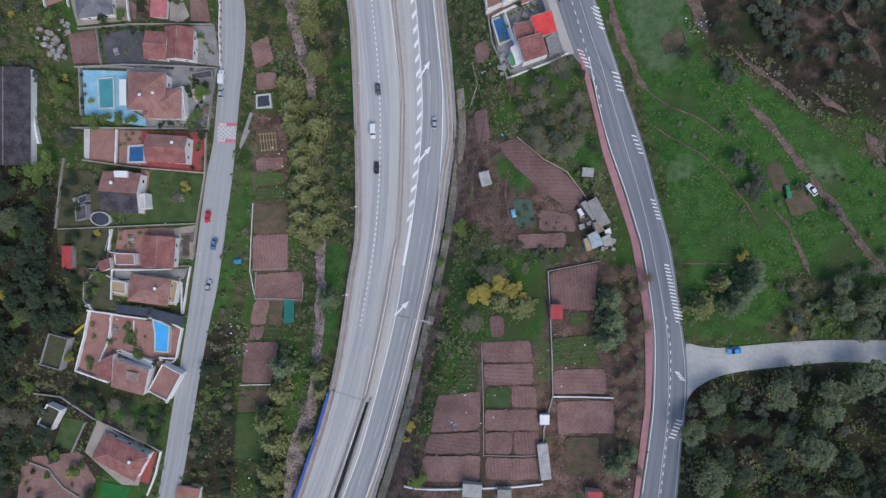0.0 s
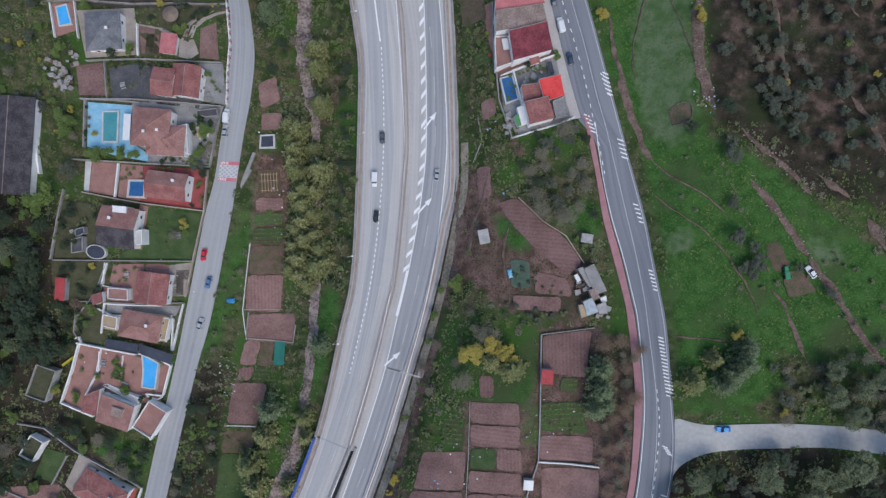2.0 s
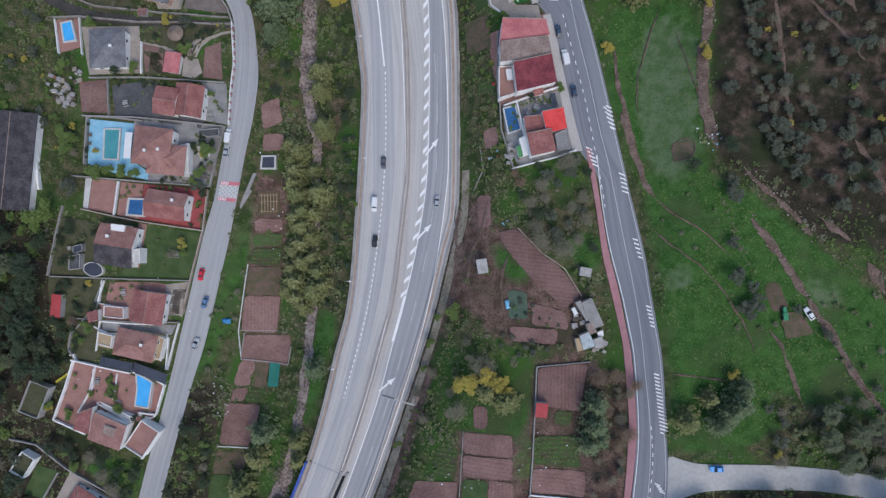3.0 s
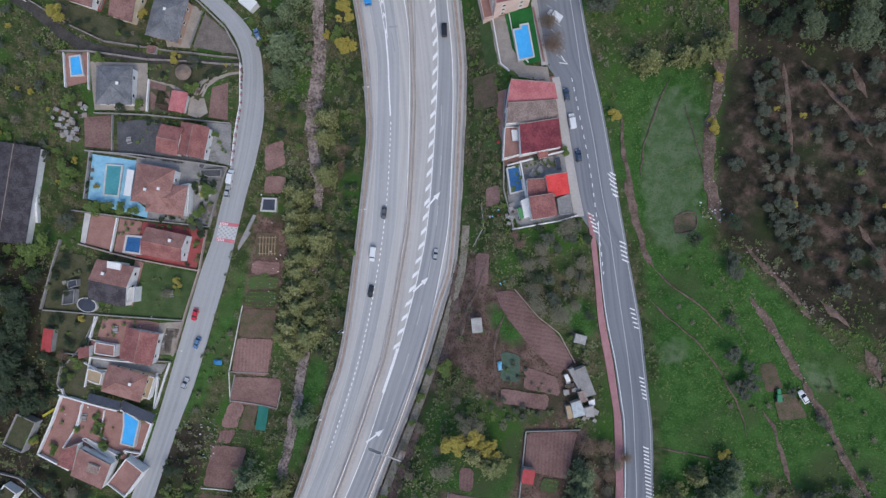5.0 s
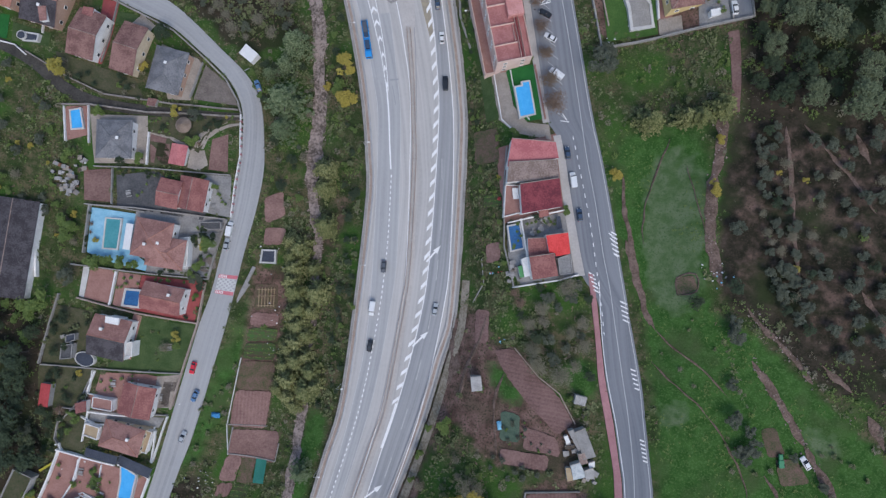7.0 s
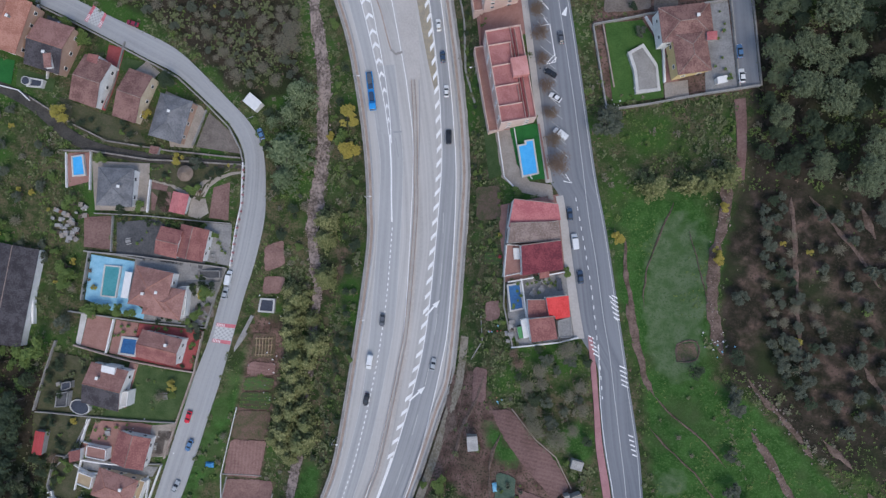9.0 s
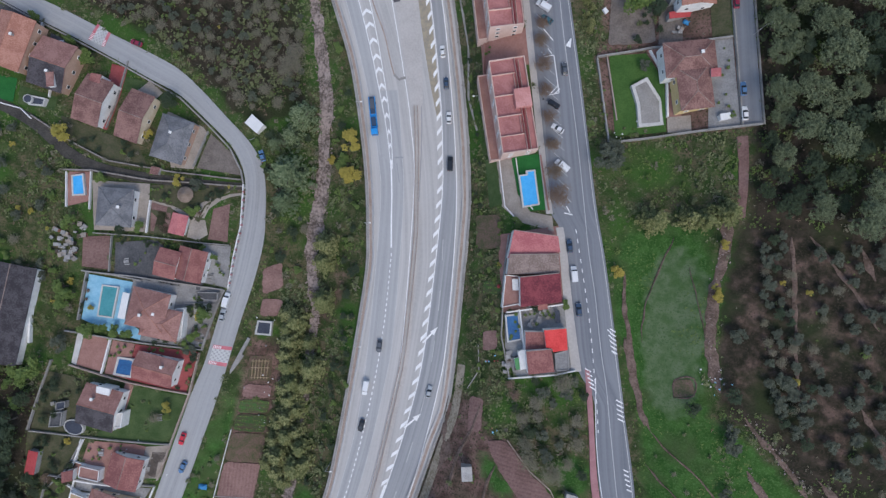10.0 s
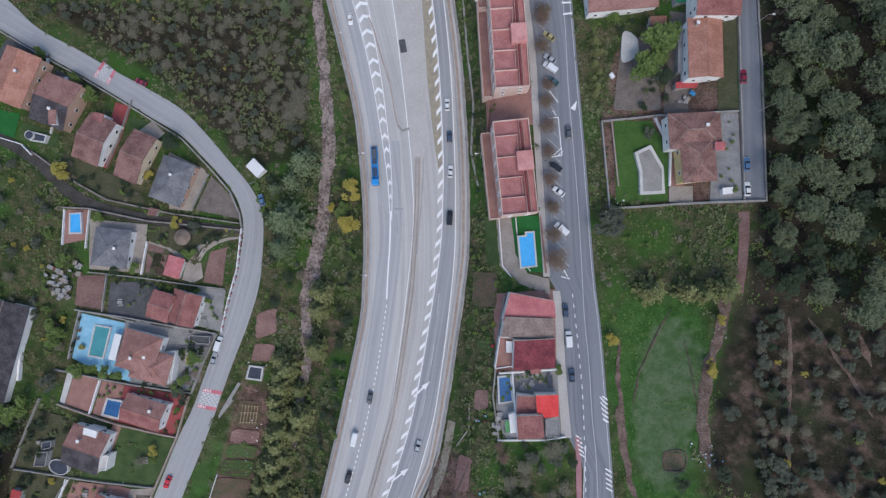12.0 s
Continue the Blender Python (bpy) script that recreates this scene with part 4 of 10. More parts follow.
def frame_of(a, b):
    """Middle, length and heading of the edge from a to b."""
    return ((a[0] + b[0]) / 2, (a[1] + b[1]) / 2), math.dist(a, b), math.degrees(math.atan2(b[1] - a[1], b[0] - a[0]))


def gable_roof(bm, w, d, z, rise, along_x, over=0.35, thick=0.22):
    w2, d2 = w / 2 + over, d / 2 + over
    prof = [(-d2, z), (0, z + rise), (d2, z), (d2, z - thick), (0, z + rise - thick), (-d2, z - thick)] if along_x else [(-w2, z), (0, z + rise), (w2, z), (w2, z - thick), (0, z + rise - thick), (-w2, z - thick)]
    rows = []
    for e in (-(w2 if along_x else d2), w2 if along_x else d2):
        rows.append([bm.verts.new((e, p, h) if along_x else (p, e, h)) for p, h in prof])
    for k in range(6):
        bm.faces.new((rows[0][k], rows[0][(k + 1) % 6], rows[1][(k + 1) % 6], rows[1][k]))
    for r in rows:
        bm.faces.new((r[0], r[1], r[4], r[5]))
        bm.faces.new((r[1], r[2], r[3], r[4]))
    bmesh.ops.recalc_face_normals(bm, faces=bm.faces)


def hip_roof(bm, w, d, z, rise, over=0.45, thick=0.2):
    w2, d2 = w / 2 + over, d / 2 + over
    r = max(0.0, abs(w2 - d2))
    ridge = [(-r, 0), (r, 0)] if w2 >= d2 else [(0, -r), (0, r)]
    low = [bm.verts.new((x, y, z - thick)) for x, y in ((-w2, -d2), (w2, -d2), (w2, d2), (-w2, d2))]
    mid = [bm.verts.new((x, y, z)) for x, y in ((-w2, -d2), (w2, -d2), (w2, d2), (-w2, d2))]
    top = [bm.verts.new((x, y, z + rise)) for x, y in ridge]
    bm.faces.new(list(reversed(low)))
    for i in range(4):
        bm.faces.new((low[i], low[(i + 1) % 4], mid[(i + 1) % 4], mid[i]))
    if w2 >= d2:
        faces = ((mid[0], mid[1], top[1], top[0]), (mid[1], mid[2], top[1]), (mid[2], mid[3], top[0], top[1]), (mid[3], mid[0], top[0]))
    else:
        faces = ((mid[0], mid[1], top[0]), (mid[1], mid[2], top[1], top[0]), (mid[2], mid[3], top[1]), (mid[3], mid[0], top[0], top[1]))
    for f in faces:
        bm.faces.new(f)


def ridge_caps(bm, w, d, z, rise, over=0.45):
    """Rounded cap tiles along the hips and ridge."""
    w2, d2 = w / 2 + over, d / 2 + over
    r = max(0.0, abs(w2 - d2))
    ends = [(-r, 0), (r, 0)] if w2 >= d2 else [(0, -r), (0, r)]
    lines = [(ends[0], ends[1], rise, rise)]
    for cx, cy in ((-w2, -d2), (w2, -d2), (w2, d2), (-w2, d2)):
        e = min(ends, key=lambda q: math.dist(q, (cx, cy)))
        lines.append(((cx, cy), e, 0.0, rise))
    for p, q, h0, h1 in lines:
        a, b = Vector((*p, z + h0)), Vector((*q, z + h1))
        if (b - a).length < 0.5:
            continue
        m = Matrix.Translation((a + b) / 2) @ (b - a).to_track_quat("Z", "Y").to_matrix().to_4x4()
        bmesh.ops.create_cone(bm, cap_ends=True, segments=6, radius1=0.13, radius2=0.13, depth=(b - a).length, matrix=m)


def opening(name, parent, x, y, z, turn, wide, tall, frame_mat):
    """A window set in a wall: a frame with a dark pane."""
    bm = bmesh.new()
    for x0, x1, z0, z1 in ((-wide / 2 - 0.1, -wide / 2, -0.1, tall + 0.1), (wide / 2, wide / 2 + 0.1, -0.1, tall + 0.1), (-wide / 2, wide / 2, -0.1, 0), (-wide / 2, wide / 2, tall, tall + 0.1)):
        box(bm, x0, -0.14, z0, x1, 0.1, z1)
    win = part(name, bm, frame_mat, parent)
    win.matrix_basis = pose(x, y, z, 0, 0, turn)
    bm = bmesh.new()
    box(bm, -wide / 2, -0.05, 0, wide / 2, 0.05, tall)
    part("pane", bm, GLASS, win)


def house(a, b, depth, tall, roof, tile, walls, label, rise=1.8, ridge_along=True, name="house", split=None, chimney=None, base=None, windows=True, over=0.4, storeys=2):
    """A house whose front eave runs from a to b and which lies to the left of that way. split: a second roof colour on the far slope."""
    c, w, turn = frame_of(a, b)
    n = Vector((-math.sin(radians(turn)), math.cos(radians(turn))))
    cx, cy = c[0] + n.x * depth / 2, c[1] + n.y * depth / 2
    z = ground_z(cx, cy) if base is None else base
    KEEP_OFF.append([(a[0], a[1]), (b[0], b[1]), (b[0] + n.x * depth, b[1] + n.y * depth), (a[0] + n.x * depth, a[1] + n.y * depth)])
    h = thing(name, (cx, cy, z), turn, label, "house")
    bm = bmesh.new()
    box(bm, -w / 2, -depth / 2, -2.0, w / 2, depth / 2, tall - 0.15)
    if roof == "gable":
        for e in (-1, 1):
            if ridge_along:
                tri = [(e * w / 2, -depth / 2, tall - 0.15), (e * w / 2, depth / 2, tall - 0.15), (e * w / 2, 0, tall + rise - 0.25)]
                tri2 = [(e * (w / 2 - 0.25), *p[1:]) for p in tri]
            else:
                tri = [(-w / 2, e * depth / 2, tall - 0.15), (w / 2, e * depth / 2, tall - 0.15), (0, e * depth / 2, tall + rise - 0.25)]
                tri2 = [(p[0], e * (depth / 2 - 0.25), p[2]) for p in tri]
            p, q = [bm.verts.new(v) for v in tri], [bm.verts.new(v) for v in tri2]
            bm.faces.new(p)
            bm.faces.new(list(reversed(q)))
            for i in range(3):
                bm.faces.new((p[i], p[(i + 1) % 3], q[(i + 1) % 3], q[i]))
        bmesh.ops.recalc_face_normals(bm, faces=bm.faces)
    part("wall", bm, WALLS[walls], h)
    if roof == "flat":
        bm = bmesh.new()
        box(bm, -w / 2 + 0.3, -depth / 2 + 0.3, tall - 0.15, w / 2 - 0.3, depth / 2 - 0.3, tall)
        part("roof", bm, TILE[tile] if tile in TILE else PAVE[tile], h)
        for x0, y0, x1, y1 in ((-w / 2, -depth / 2, w / 2, -depth / 2 + 0.28), (-w / 2, depth / 2 - 0.28, w / 2, depth / 2), (-w / 2, -depth / 2 + 0.28, -w / 2 + 0.28, depth / 2 - 0.28), (w / 2 - 0.28, -depth / 2 + 0.28, w / 2, depth / 2 - 0.28)):
            bm = bmesh.new()
            box(bm, x0, y0, tall - 0.15, x1, y1, tall + 0.8, 0.05)
            part("parapet", bm, WALLS[walls], h)
    else:
        bm = bmesh.new()
        if roof == "hip":
            hip_roof(bm, w, depth, tall, rise, over)
        else:
            gable_roof(bm, w, depth, tall, rise, ridge_along, over)
        rf = part("roof", bm, TILE[tile], h)
        if split:
            rf.data.materials.append(TILE[split])
            for f in rf.data.polygons:
                far = f.normal.y < -0.05 if ridge_along else f.normal.x > 0.05
                if far and f.normal.z > 0.3:
                    f.material_index = 1
        bm = bmesh.new()
        if roof == "hip":
            ridge_caps(bm, w, depth, tall, rise, over)
        else:
            e = (w if ridge_along else depth) / 2 + over
            m = pose(0, 0, tall + rise, 0, 90, 0) if ridge_along else pose(0, 0, tall + rise, 90, 0, 0)
            bmesh.ops.create_cone(bm, cap_ends=True, segments=6, radius1=0.14, radius2=0.14, depth=2 * e, matrix=m)
        if rise >= 0.7:
            part("ridge_cap", bm, TILE["orange" if tile in ("pink", "orange") else "old" if tile != "grey" else "grey"], rf)
        else:
            bm.free()
    for cxy in chimney or ():
        bm = bmesh.new()
        box(bm, -0.35, -0.35, -1.5, 0.35, 0.35, 1.0, 0.03)
        ch = part("chimney", bm, WALLS["grey"], h)
        ch.location = (cxy[0], cxy[1], tall + rise * 0.75)
        bm = bmesh.new()
        box(bm, -0.5, -0.5, 1.0, 0.5, 0.5, 1.18, 0.03)
        part("chimney_cap", bm, WHITE_WALL, ch)
    if windows:
        for level in range(storeys):
            zz = 0.9 + 2.8 * level
            if zz + 1.3 > tall - 0.2:
                break
            for side, span in ((0, w), (180, w), (90, depth), (-90, depth)):
                k = max(1, int(span / 4.5))
                for i in range(k):
                    o = (i + 0.5) / k * span - span / 2
                    x, y = {0: (o, -depth / 2), 180: (o, depth / 2), 90: (w / 2, o), -90: (-w / 2, o)}[side]
                    opening("window", h, x, y, zz, side, 1.1, 1.25, WHITE_WALL)
    return h


def block(ring, tall, top, walls, label, name="house", pitch=0.0, parapet=0.0, over=0.15, category="house"):
    """A building over an uneven plan: walls up to the eaves and a roof of one slope, or a flat roof inside a parapet."""
    area = sum(ring[i - 1][0] * ring[i][1] - ring[i][0] * ring[i - 1][1] for i in range(len(ring)))
    ring = list(ring) if area > 0 else list(reversed(ring))
    cx, cy = sum(p[0] for p in ring) / len(ring), sum(p[1] for p in ring) / len(ring)
    KEEP_OFF.append(ring)
    b = thing(name, (cx, cy, ground_z(cx, cy)), 0, label, category)
    loop = [(x - cx, y - cy) for x, y in ring]
    north = max(y for _, y in loop) - min(y for _, y in loop)
    bm = bmesh.new()
    slab(bm, loop, -2.0, tall - 0.1)
    part("wall", bm, walls, b)
    grown = [(x * (1 + over / max(0.5, math.hypot(x, y))), y * (1 + over / max(0.5, math.hypot(x, y)))) for x, y in loop] if not parapet else loop
    bm = bmesh.new()
    slab(bm, grown, tall - 0.1, tall + 0.1)
    for v in bm.verts:
        v.co.z += pitch * (v.co.y / north + 0.5)
    roof = part("roof", bm, top, b)
    if parapet:
        for i, p in enumerate(loop):
            q = loop[(i + 1) % len(loop)]
            d = Vector((q[0] - p[0], q[1] - p[1]))
            n = Vector((-d.y, d.x)).normalized() * 0.25
            bm = bmesh.new()
            slab(bm, [p, q, (q[0] + n.x, q[1] + n.y), (p[0] + n.x, p[1] + n.y)], tall + 0.1, tall + 0.1 + parapet)
            part("parapet", bm, walls, b)
    elif pitch:
        p, q = max(grown, key=lambda c: c[1] - c[0]), max(grown, key=lambda c: c[1] + c[0])
        if math.dist(p, q) > 2:
            d = Vector((q[0] - p[0], q[1] - p[1]))
            n = Vector((d.y, -d.x)).normalized() * 0.2
            bm = bmesh.new()
            slab(bm, [(p[0] + n.x, p[1] + n.y), (q[0] + n.x, q[1] + n.y), q, p], tall + pitch + 0.1, tall + pitch + 0.22)
            part("flashing", bm, PAVE["pale"], roof, "pale mortared roof edge")
    return b


def yard(ring, kind, label, lift=0.09):
    KEEP_OFF.append(ring)
    bm = bmesh.new()
    patch(bm, ring, lift)
    return tagged(part("yard_paving" if kind not in ("lawn", "fresh", "rough", "turf", "soil") else "garden_bed", bm, PAVE[kind]), label, "paving" if kind not in ("lawn", "fresh", "rough", "turf", "soil") else "garden", kind="structure")


def garden_wall(points, label="whitewashed garden wall", material=None, tall=1.3, thick=0.35, name="garden_wall"):
    bm = bmesh.new()
    wall_line(bm, points, thick, tall, 3.0)
    return tagged(part(name, bm, material or WHITE_WALL), label, "wall", kind="structure")


def pool(ring, label, lining=None, rim=0.5, lift=0.3):
    """A sunk pool: pale coping round a sheet of water over a lined basin."""
    cx, cy = sum(p[0] for p in ring) / len(ring), sum(p[1] for p in ring) / len(ring)
    z = max(ground_z(*p) for p in ring) - 0.1
    base = thing("swimming_pool", (cx, cy, z), 0, label, "pool")
    area = sum(ring[i - 1][0] * ring[i][1] - ring[i][0] * ring[i - 1][1] for i in range(len(ring)))
    loop = [(p[0] - cx, p[1] - cy) for p in (ring if area > 0 else list(reversed(ring)))]
    outer = []
    for i, p in enumerate(loop):
        a, b = Vector(loop[i - 1]), Vector(loop[(i + 1) % len(loop)])
        t1, t2 = (Vector(p) - a).normalized(), (b - Vector(p)).normalized()
        n = (Vector((t1.y, -t1.x)) + Vector((t2.y, -t2.x))).normalized()
        k = rim / max(0.5, n.dot(Vector((t1.y, -t1.x))))
        outer.append((p[0] + n.x * k, p[1] + n.y * k))
    bm = bmesh.new()
    rings = [[bm.verts.new((*p, h)) for p in r] for r, h in ((outer, -4.0), (outer, lift + 0.12), (loop, lift + 0.12), (loop, lift - 0.3))]
    for r, s in zip(rings, rings[1:]):
        for i in range(len(r)):
            j = (i + 1) % len(r)
            bm.faces.new((r[i], r[j], s[j], s[i]))
    part("coping", bm, PAVE["white"], base, "pale stone coping")
    bm = bmesh.new()
    slab(bm, loop, lift - 0.35, lift - 0.1)
    part("water", bm, lining or POOL_TILE, base, "still water")
    return base


# ---- west bank villas, from south to north ----
h = house((-124.4, -74.3), (-109.8, -82.2), 9.5, 3.4, "hip", "red", "white", "villa with a hipped red tiled roof and dark yard", 2.0, chimney=[(4.5, 1.5)])
block([(-115.5, -38.8), (-104.1, -42.7), (-106.3, -51.8), (-117.5, -48.6)], 3.4, TILE["pink"], WHITE_WALL, "low villa with worn pink tiled roof behind a pool", pitch=0.9)
block([(-120.6, -39.5), (-116.1, -37.2), (-116.9, -46.5), (-122.1, -45.3)], 3.0, TILE["red"], WHITE_WALL, "villa wing with a faded red roof", "annexe", pitch=0.5)
block([(-111.1, -43.0), (-107.4, -43.9), (-108.2, -46.8), (-112.0, -45.9)], 4.6, TILE["old"], WHITE_WALL, "small roof turret with old tiles and a white edge", "annexe", pitch=0.4)
block([(-117.3, -36.6), (-115.5, -35.9), (-103.0, -40.6), (-104.4, -42.6)], 1.0, PAVE["white"], WHITE_WALL, "white stepped terrace in front of a villa", "annexe", parapet=0.25)
house((-105.7, -50.8), (-98.8, -54.5), 11.0, 3.2, "flat", "terracotta", "white", "flat-roofed garage with a terracotta terrace and white parapet", name="garage", windows=False)
pool([(-104.5, -25.7), (-102.1, -26.6), (-99.0, -28.1), (-99.6, -37.0), (-103.8, -36.6), (-103.7, -30.7)], "bright blue angular swimming pool in a terracotta terrace")
house((-111.7, -18.1), (-98.1, -19.9), 9.0, 3.2, "hip", "pink", "cream", "villa with a hipped pink tiled roof between sandy terraces", 1.7, chimney=[(3, 1)])
house((-107.0, -5.8), (-96.2, -6.6), 10.5, 3.4, "gable", "red", "white", "villa with a dark red tiled gable roof and a large terrace", 1.5, False)
house((-119.6, 13.5), (-107.1, 12.7), 13.5, 3.9, "gable", "pink", "white", "white villa with a pink roof slope and a dark slope", 2.2, True, split="dark", chimney=[(-2, 3)])
house((-105.4, 31.5), (-91.7, 30.7), 9.0, 3.8, "gable", "pink", "white", "white villa with a pink gable roof in a red paved yard", 1.9, True, split="red", chimney=[(3, 2)])
house((-111.0, 49.5), (-98.4, 49.1), 12.8, 4.1, "hip", "pink", "white", "large villa wing with a hipped pink tiled roof beside a pool", 2.2, chimney=[(-1, -2)])
house((-106.1, 46.7), (-93.3, 46.7), 10.0, 3.8, "hip", "pink", "white", "large villa wing with a hipped pink tiled roof", 2.0, chimney=[(-2, 3)])
pool([(-122.4, 60.3), (-117.3, 60.7), (-117.1, 50.4), (-121.8, 50.1)], "teal rectangular swimming pool set in a blue deck", POOL_GREEN)
house((-106.0, 68.1), (-98.8, 67.7), 9.2, 3.0, "gable", "red", "white", "villa wing with a worn red tiled roof", 1.3)
house((-99.5, 68.4), (-90.0, 68.0), 10.8, 3.6, "gable", "red", "white", "villa with a worn red tiled gable roof beside the road", 1.9, False)
house((-127.8, 81.2), (-116.1, 82.7), 12.6, 3.3, "hip", "grey", "white", "bungalow with a hipped grey slate roof", 1.9, chimney=[(2.5, 0)])
house((-104.6, 83.5), (-99.6, 83.3), 6.6, 1.9, "gable", "rose", "white", "small shed with a rose red roof and white walls", 0.5, False, name="shed", windows=False)
pool([(-140.3, 95.8), (-137.2, 96.9), (-135.1, 90.7), (-138.7, 89.7)], "bright blue rectangular pool in a brick red terrace")
house((-116.7, 108.9), (-105.5, 107.8), 15.0, 3.2, "hip", "grey", "tan", "villa with a hipped dark grey slate roof", 2.0, chimney=[(0, 2)])
house((-129.4, 113.2), (-121.4, 111.9), 17.0, 4.1, "gable", "brown", "cream", "cream villa with a weathered brown tiled roof", 2.3, True, split="brown")
house((-144.6, 116.0), (-135.4, 114.6), 16.0, 4.1, "gable", "brown", "white", "white villa with a weathered brown tiled roof", 2.3, True)
house((-161.4, 125.1), (-149.2, 123.5), 16.5, 4.2, "gable", "pink", "tan", "villa with a pink roof slope and a dark roof slope", 2.4, True, split="dark", chimney=[(1, -3)])
house((-175.4, 128.8), (-163.3, 127.2), 18.0, 4.7, "gable", "orange", "tan", "tan brick villa with a terracotta roof", 2.4, False, chimney=[(2, 2)])
house((-158.8, 29.1), (-142.2, 29.1), 33.0, 1.8, "gable", "dark", "white", "long old shed with a stained dark roof and white wall", 0.9, False, name="barn", windows=False)
house((-140.9, -40.4), (-133.8, -42.4), 11.5, 2.2, "flat", "rough", "grey", "walled water tank overgrown with grass", name="water_tank", windows=False)
house((-141.9, -61.2), (-137.1, -63.6), 8.0, 2.4, "flat", "rough", "white", "small roofless white walled hut", name="hut", windows=False)
house((-96.9, -94.2), (-89.5, -95.2), 8.0, 2.2, "gable", "orange", "white", "small house with an orange tiled roof at the roadside", 1.2)

# porches, stores and terraces beside the villas
for ring, tall, top, walls, label, name in (
        ([(-96.6, 57.4), (-93.3, 58.4), (-92.2, 47.8), (-95.4, 47.7)], 2.8, PAVE["white"], WHITE_WALL, "white balustraded porch of a villa", "annexe"), ([(-92.0, 64.1), (-84.4, 65.5), (-84.0, 62.7), (-88.5, 61.9), (-91.8, 62.7)], 1.2, PAVE["dark"], WALLS["grey"], "sunken dark carport beside a villa", "annexe"),
        ([(-129.0, 14.7), (-125.1, 15.9), (-124.7, 10.8), (-128.7, 9.8)], 2.0, PAVE["dark"], WALLS["grey"], "dark flat-roofed garden store", "annexe"), ([(-128.4, 18.2), (-125.2, 19.4), (-124.8, 17.1), (-128.0, 15.4)], 1.5, PAVE["slate"], WALLS["grey"], "low dark garden store", "annexe"),
        ([(-107.2, 18.9), (-104.7, 19.7), (-104.3, 14.4), (-106.6, 14.1)], 4.2, PAVE["white"], WHITE_WALL, "white balcony front of a villa", "annexe"), ([(-114.5, 27.2), (-110.0, 27.1), (-109.9, 24.9), (-114.3, 25.1)], 5.2, WHITE_WALL, WHITE_WALL, "white dormer on a villa roof", "annexe"),
        ([(-116.0, -1.5), (-109.0, -1.6), (-108.6, -5.6), (-115.8, -5.5)], 2.4, PAVE["terracotta"], WHITE_WALL, "walled terracotta terrace of a villa", "annexe"), ([(-121.3, -4.6), (-117.7, -3.1), (-117.2, -6.6), (-120.4, -7.9)], 2.6, TILE["red"], WHITE_WALL, "small store with a red tiled roof", "annexe"),
        ([(-117.3, -10.9), (-111.9, -11.8), (-112.1, -16.1), (-117.2, -15.1)], 2.2, PAVE["sand"], WHITE_WALL, "sandy roof terrace with a white parapet", "annexe"), ([(-97.6, -11.3), (-95.1, -11.6), (-96.3, -19.5), (-98.8, -19.1)], 2.2, PAVE["sand"], WHITE_WALL, "sandy roof terrace with a white parapet", "annexe"),
        ([(-140.9, 132.4), (-137.3, 132.4), (-137.3, 128.0), (-141.1, 128.6)], 5.2, TILE["red"], WHITE_WALL, "red roof terrace with a white parapet", "annexe"), ([(-154.2, 128.9), (-151.6, 129.5), (-150.5, 124.9), (-152.8, 124.3)], 5.8, TILE["pink"], WHITE_WALL, "tiled dormer on a dark villa roof", "annexe"),
        ([(-155.0, 138.4), (-152.3, 137.4), (-149.1, 134.4), (-149.6, 131.3), (-153.1, 132.0)], 3.0, TILE["red"], WHITE_WALL, "villa wing with a worn red roof", "annexe"), ([(-115.2, 104.9), (-112.2, 104.9), (-112.7, 102.5), (-115.5, 102.3)], 1.8, TILE["brown"], WALLS["grey"], "small brown roofed garden store", "annexe")):
    block(ring, tall, top, walls, label, name, 0.0, 0.35 if top in PAVE.values() else 0.0)

# ---- terraced houses between the highway and the grey road ----
block([(13.5, 107.1), (27.6, 108.0), (29.4, 103.0), (13.4, 97.8)], 5.8, TILE["rose"], WHITE_WALL, "terraced house with a rose red roof", pitch=0.5)
block([(13.7, 99.1), (28.8, 102.3), (30.6, 96.3), (14.1, 92.6)], 6.0, TILE["old"], WHITE_WALL, "terraced house with an old lichen-grey tiled roof", pitch=0.7)
block([(18.3, 92.5), (30.4, 96.3), (32.8, 87.3), (20.4, 83.1)], 6.0, TILE["maroon"], WHITE_WALL, "terraced house with a stained maroon roof", pitch=0.6)
block([(13.9, 92.2), (18.4, 92.8), (20.5, 83.7), (14.9, 81.4)], 3.6, PAVE["terracotta"], WHITE_WALL, "low terracotta roof terrace beside a terraced house", "annexe", parapet=0.5)
block([(16.3, 91.2), (18.1, 91.5), (19.0, 88.2), (17.2, 87.8)], 4.3, WHITE_WALL, WHITE_WALL, "small white stair hut on a terrace", "annexe")
block([(23.7, 75.4), (29.6, 76.5), (31.1, 71.4), (24.9, 69.7)], 3.8, TILE["red"], WHITE_WALL, "low terraced house with a faded red roof", pitch=0.3)
block([(24.8, 69.4), (32.4, 71.7), (34.9, 64.8), (27.1, 62.3)], 5.2, TILE["red"], WHITE_WALL, "terraced house with a dull red roof at the row's end", pitch=0.5)
block([(29.2, 77.2), (36.0, 79.2), (37.7, 72.5), (33.4, 71.0), (32.9, 72.0), (31.1, 71.8)], 4.4, TILE["scarlet"], WHITE_WALL, "small house with a bright scarlet roof", pitch=0.1)
block([(34.1, 70.4), (38.2, 72.5), (39.7, 66.1), (35.6, 65.0)], 3.2, PAVE["grey"], WALLS["grey"], "low annexe with a flat stained concrete roof", "annexe", parapet=0.3)
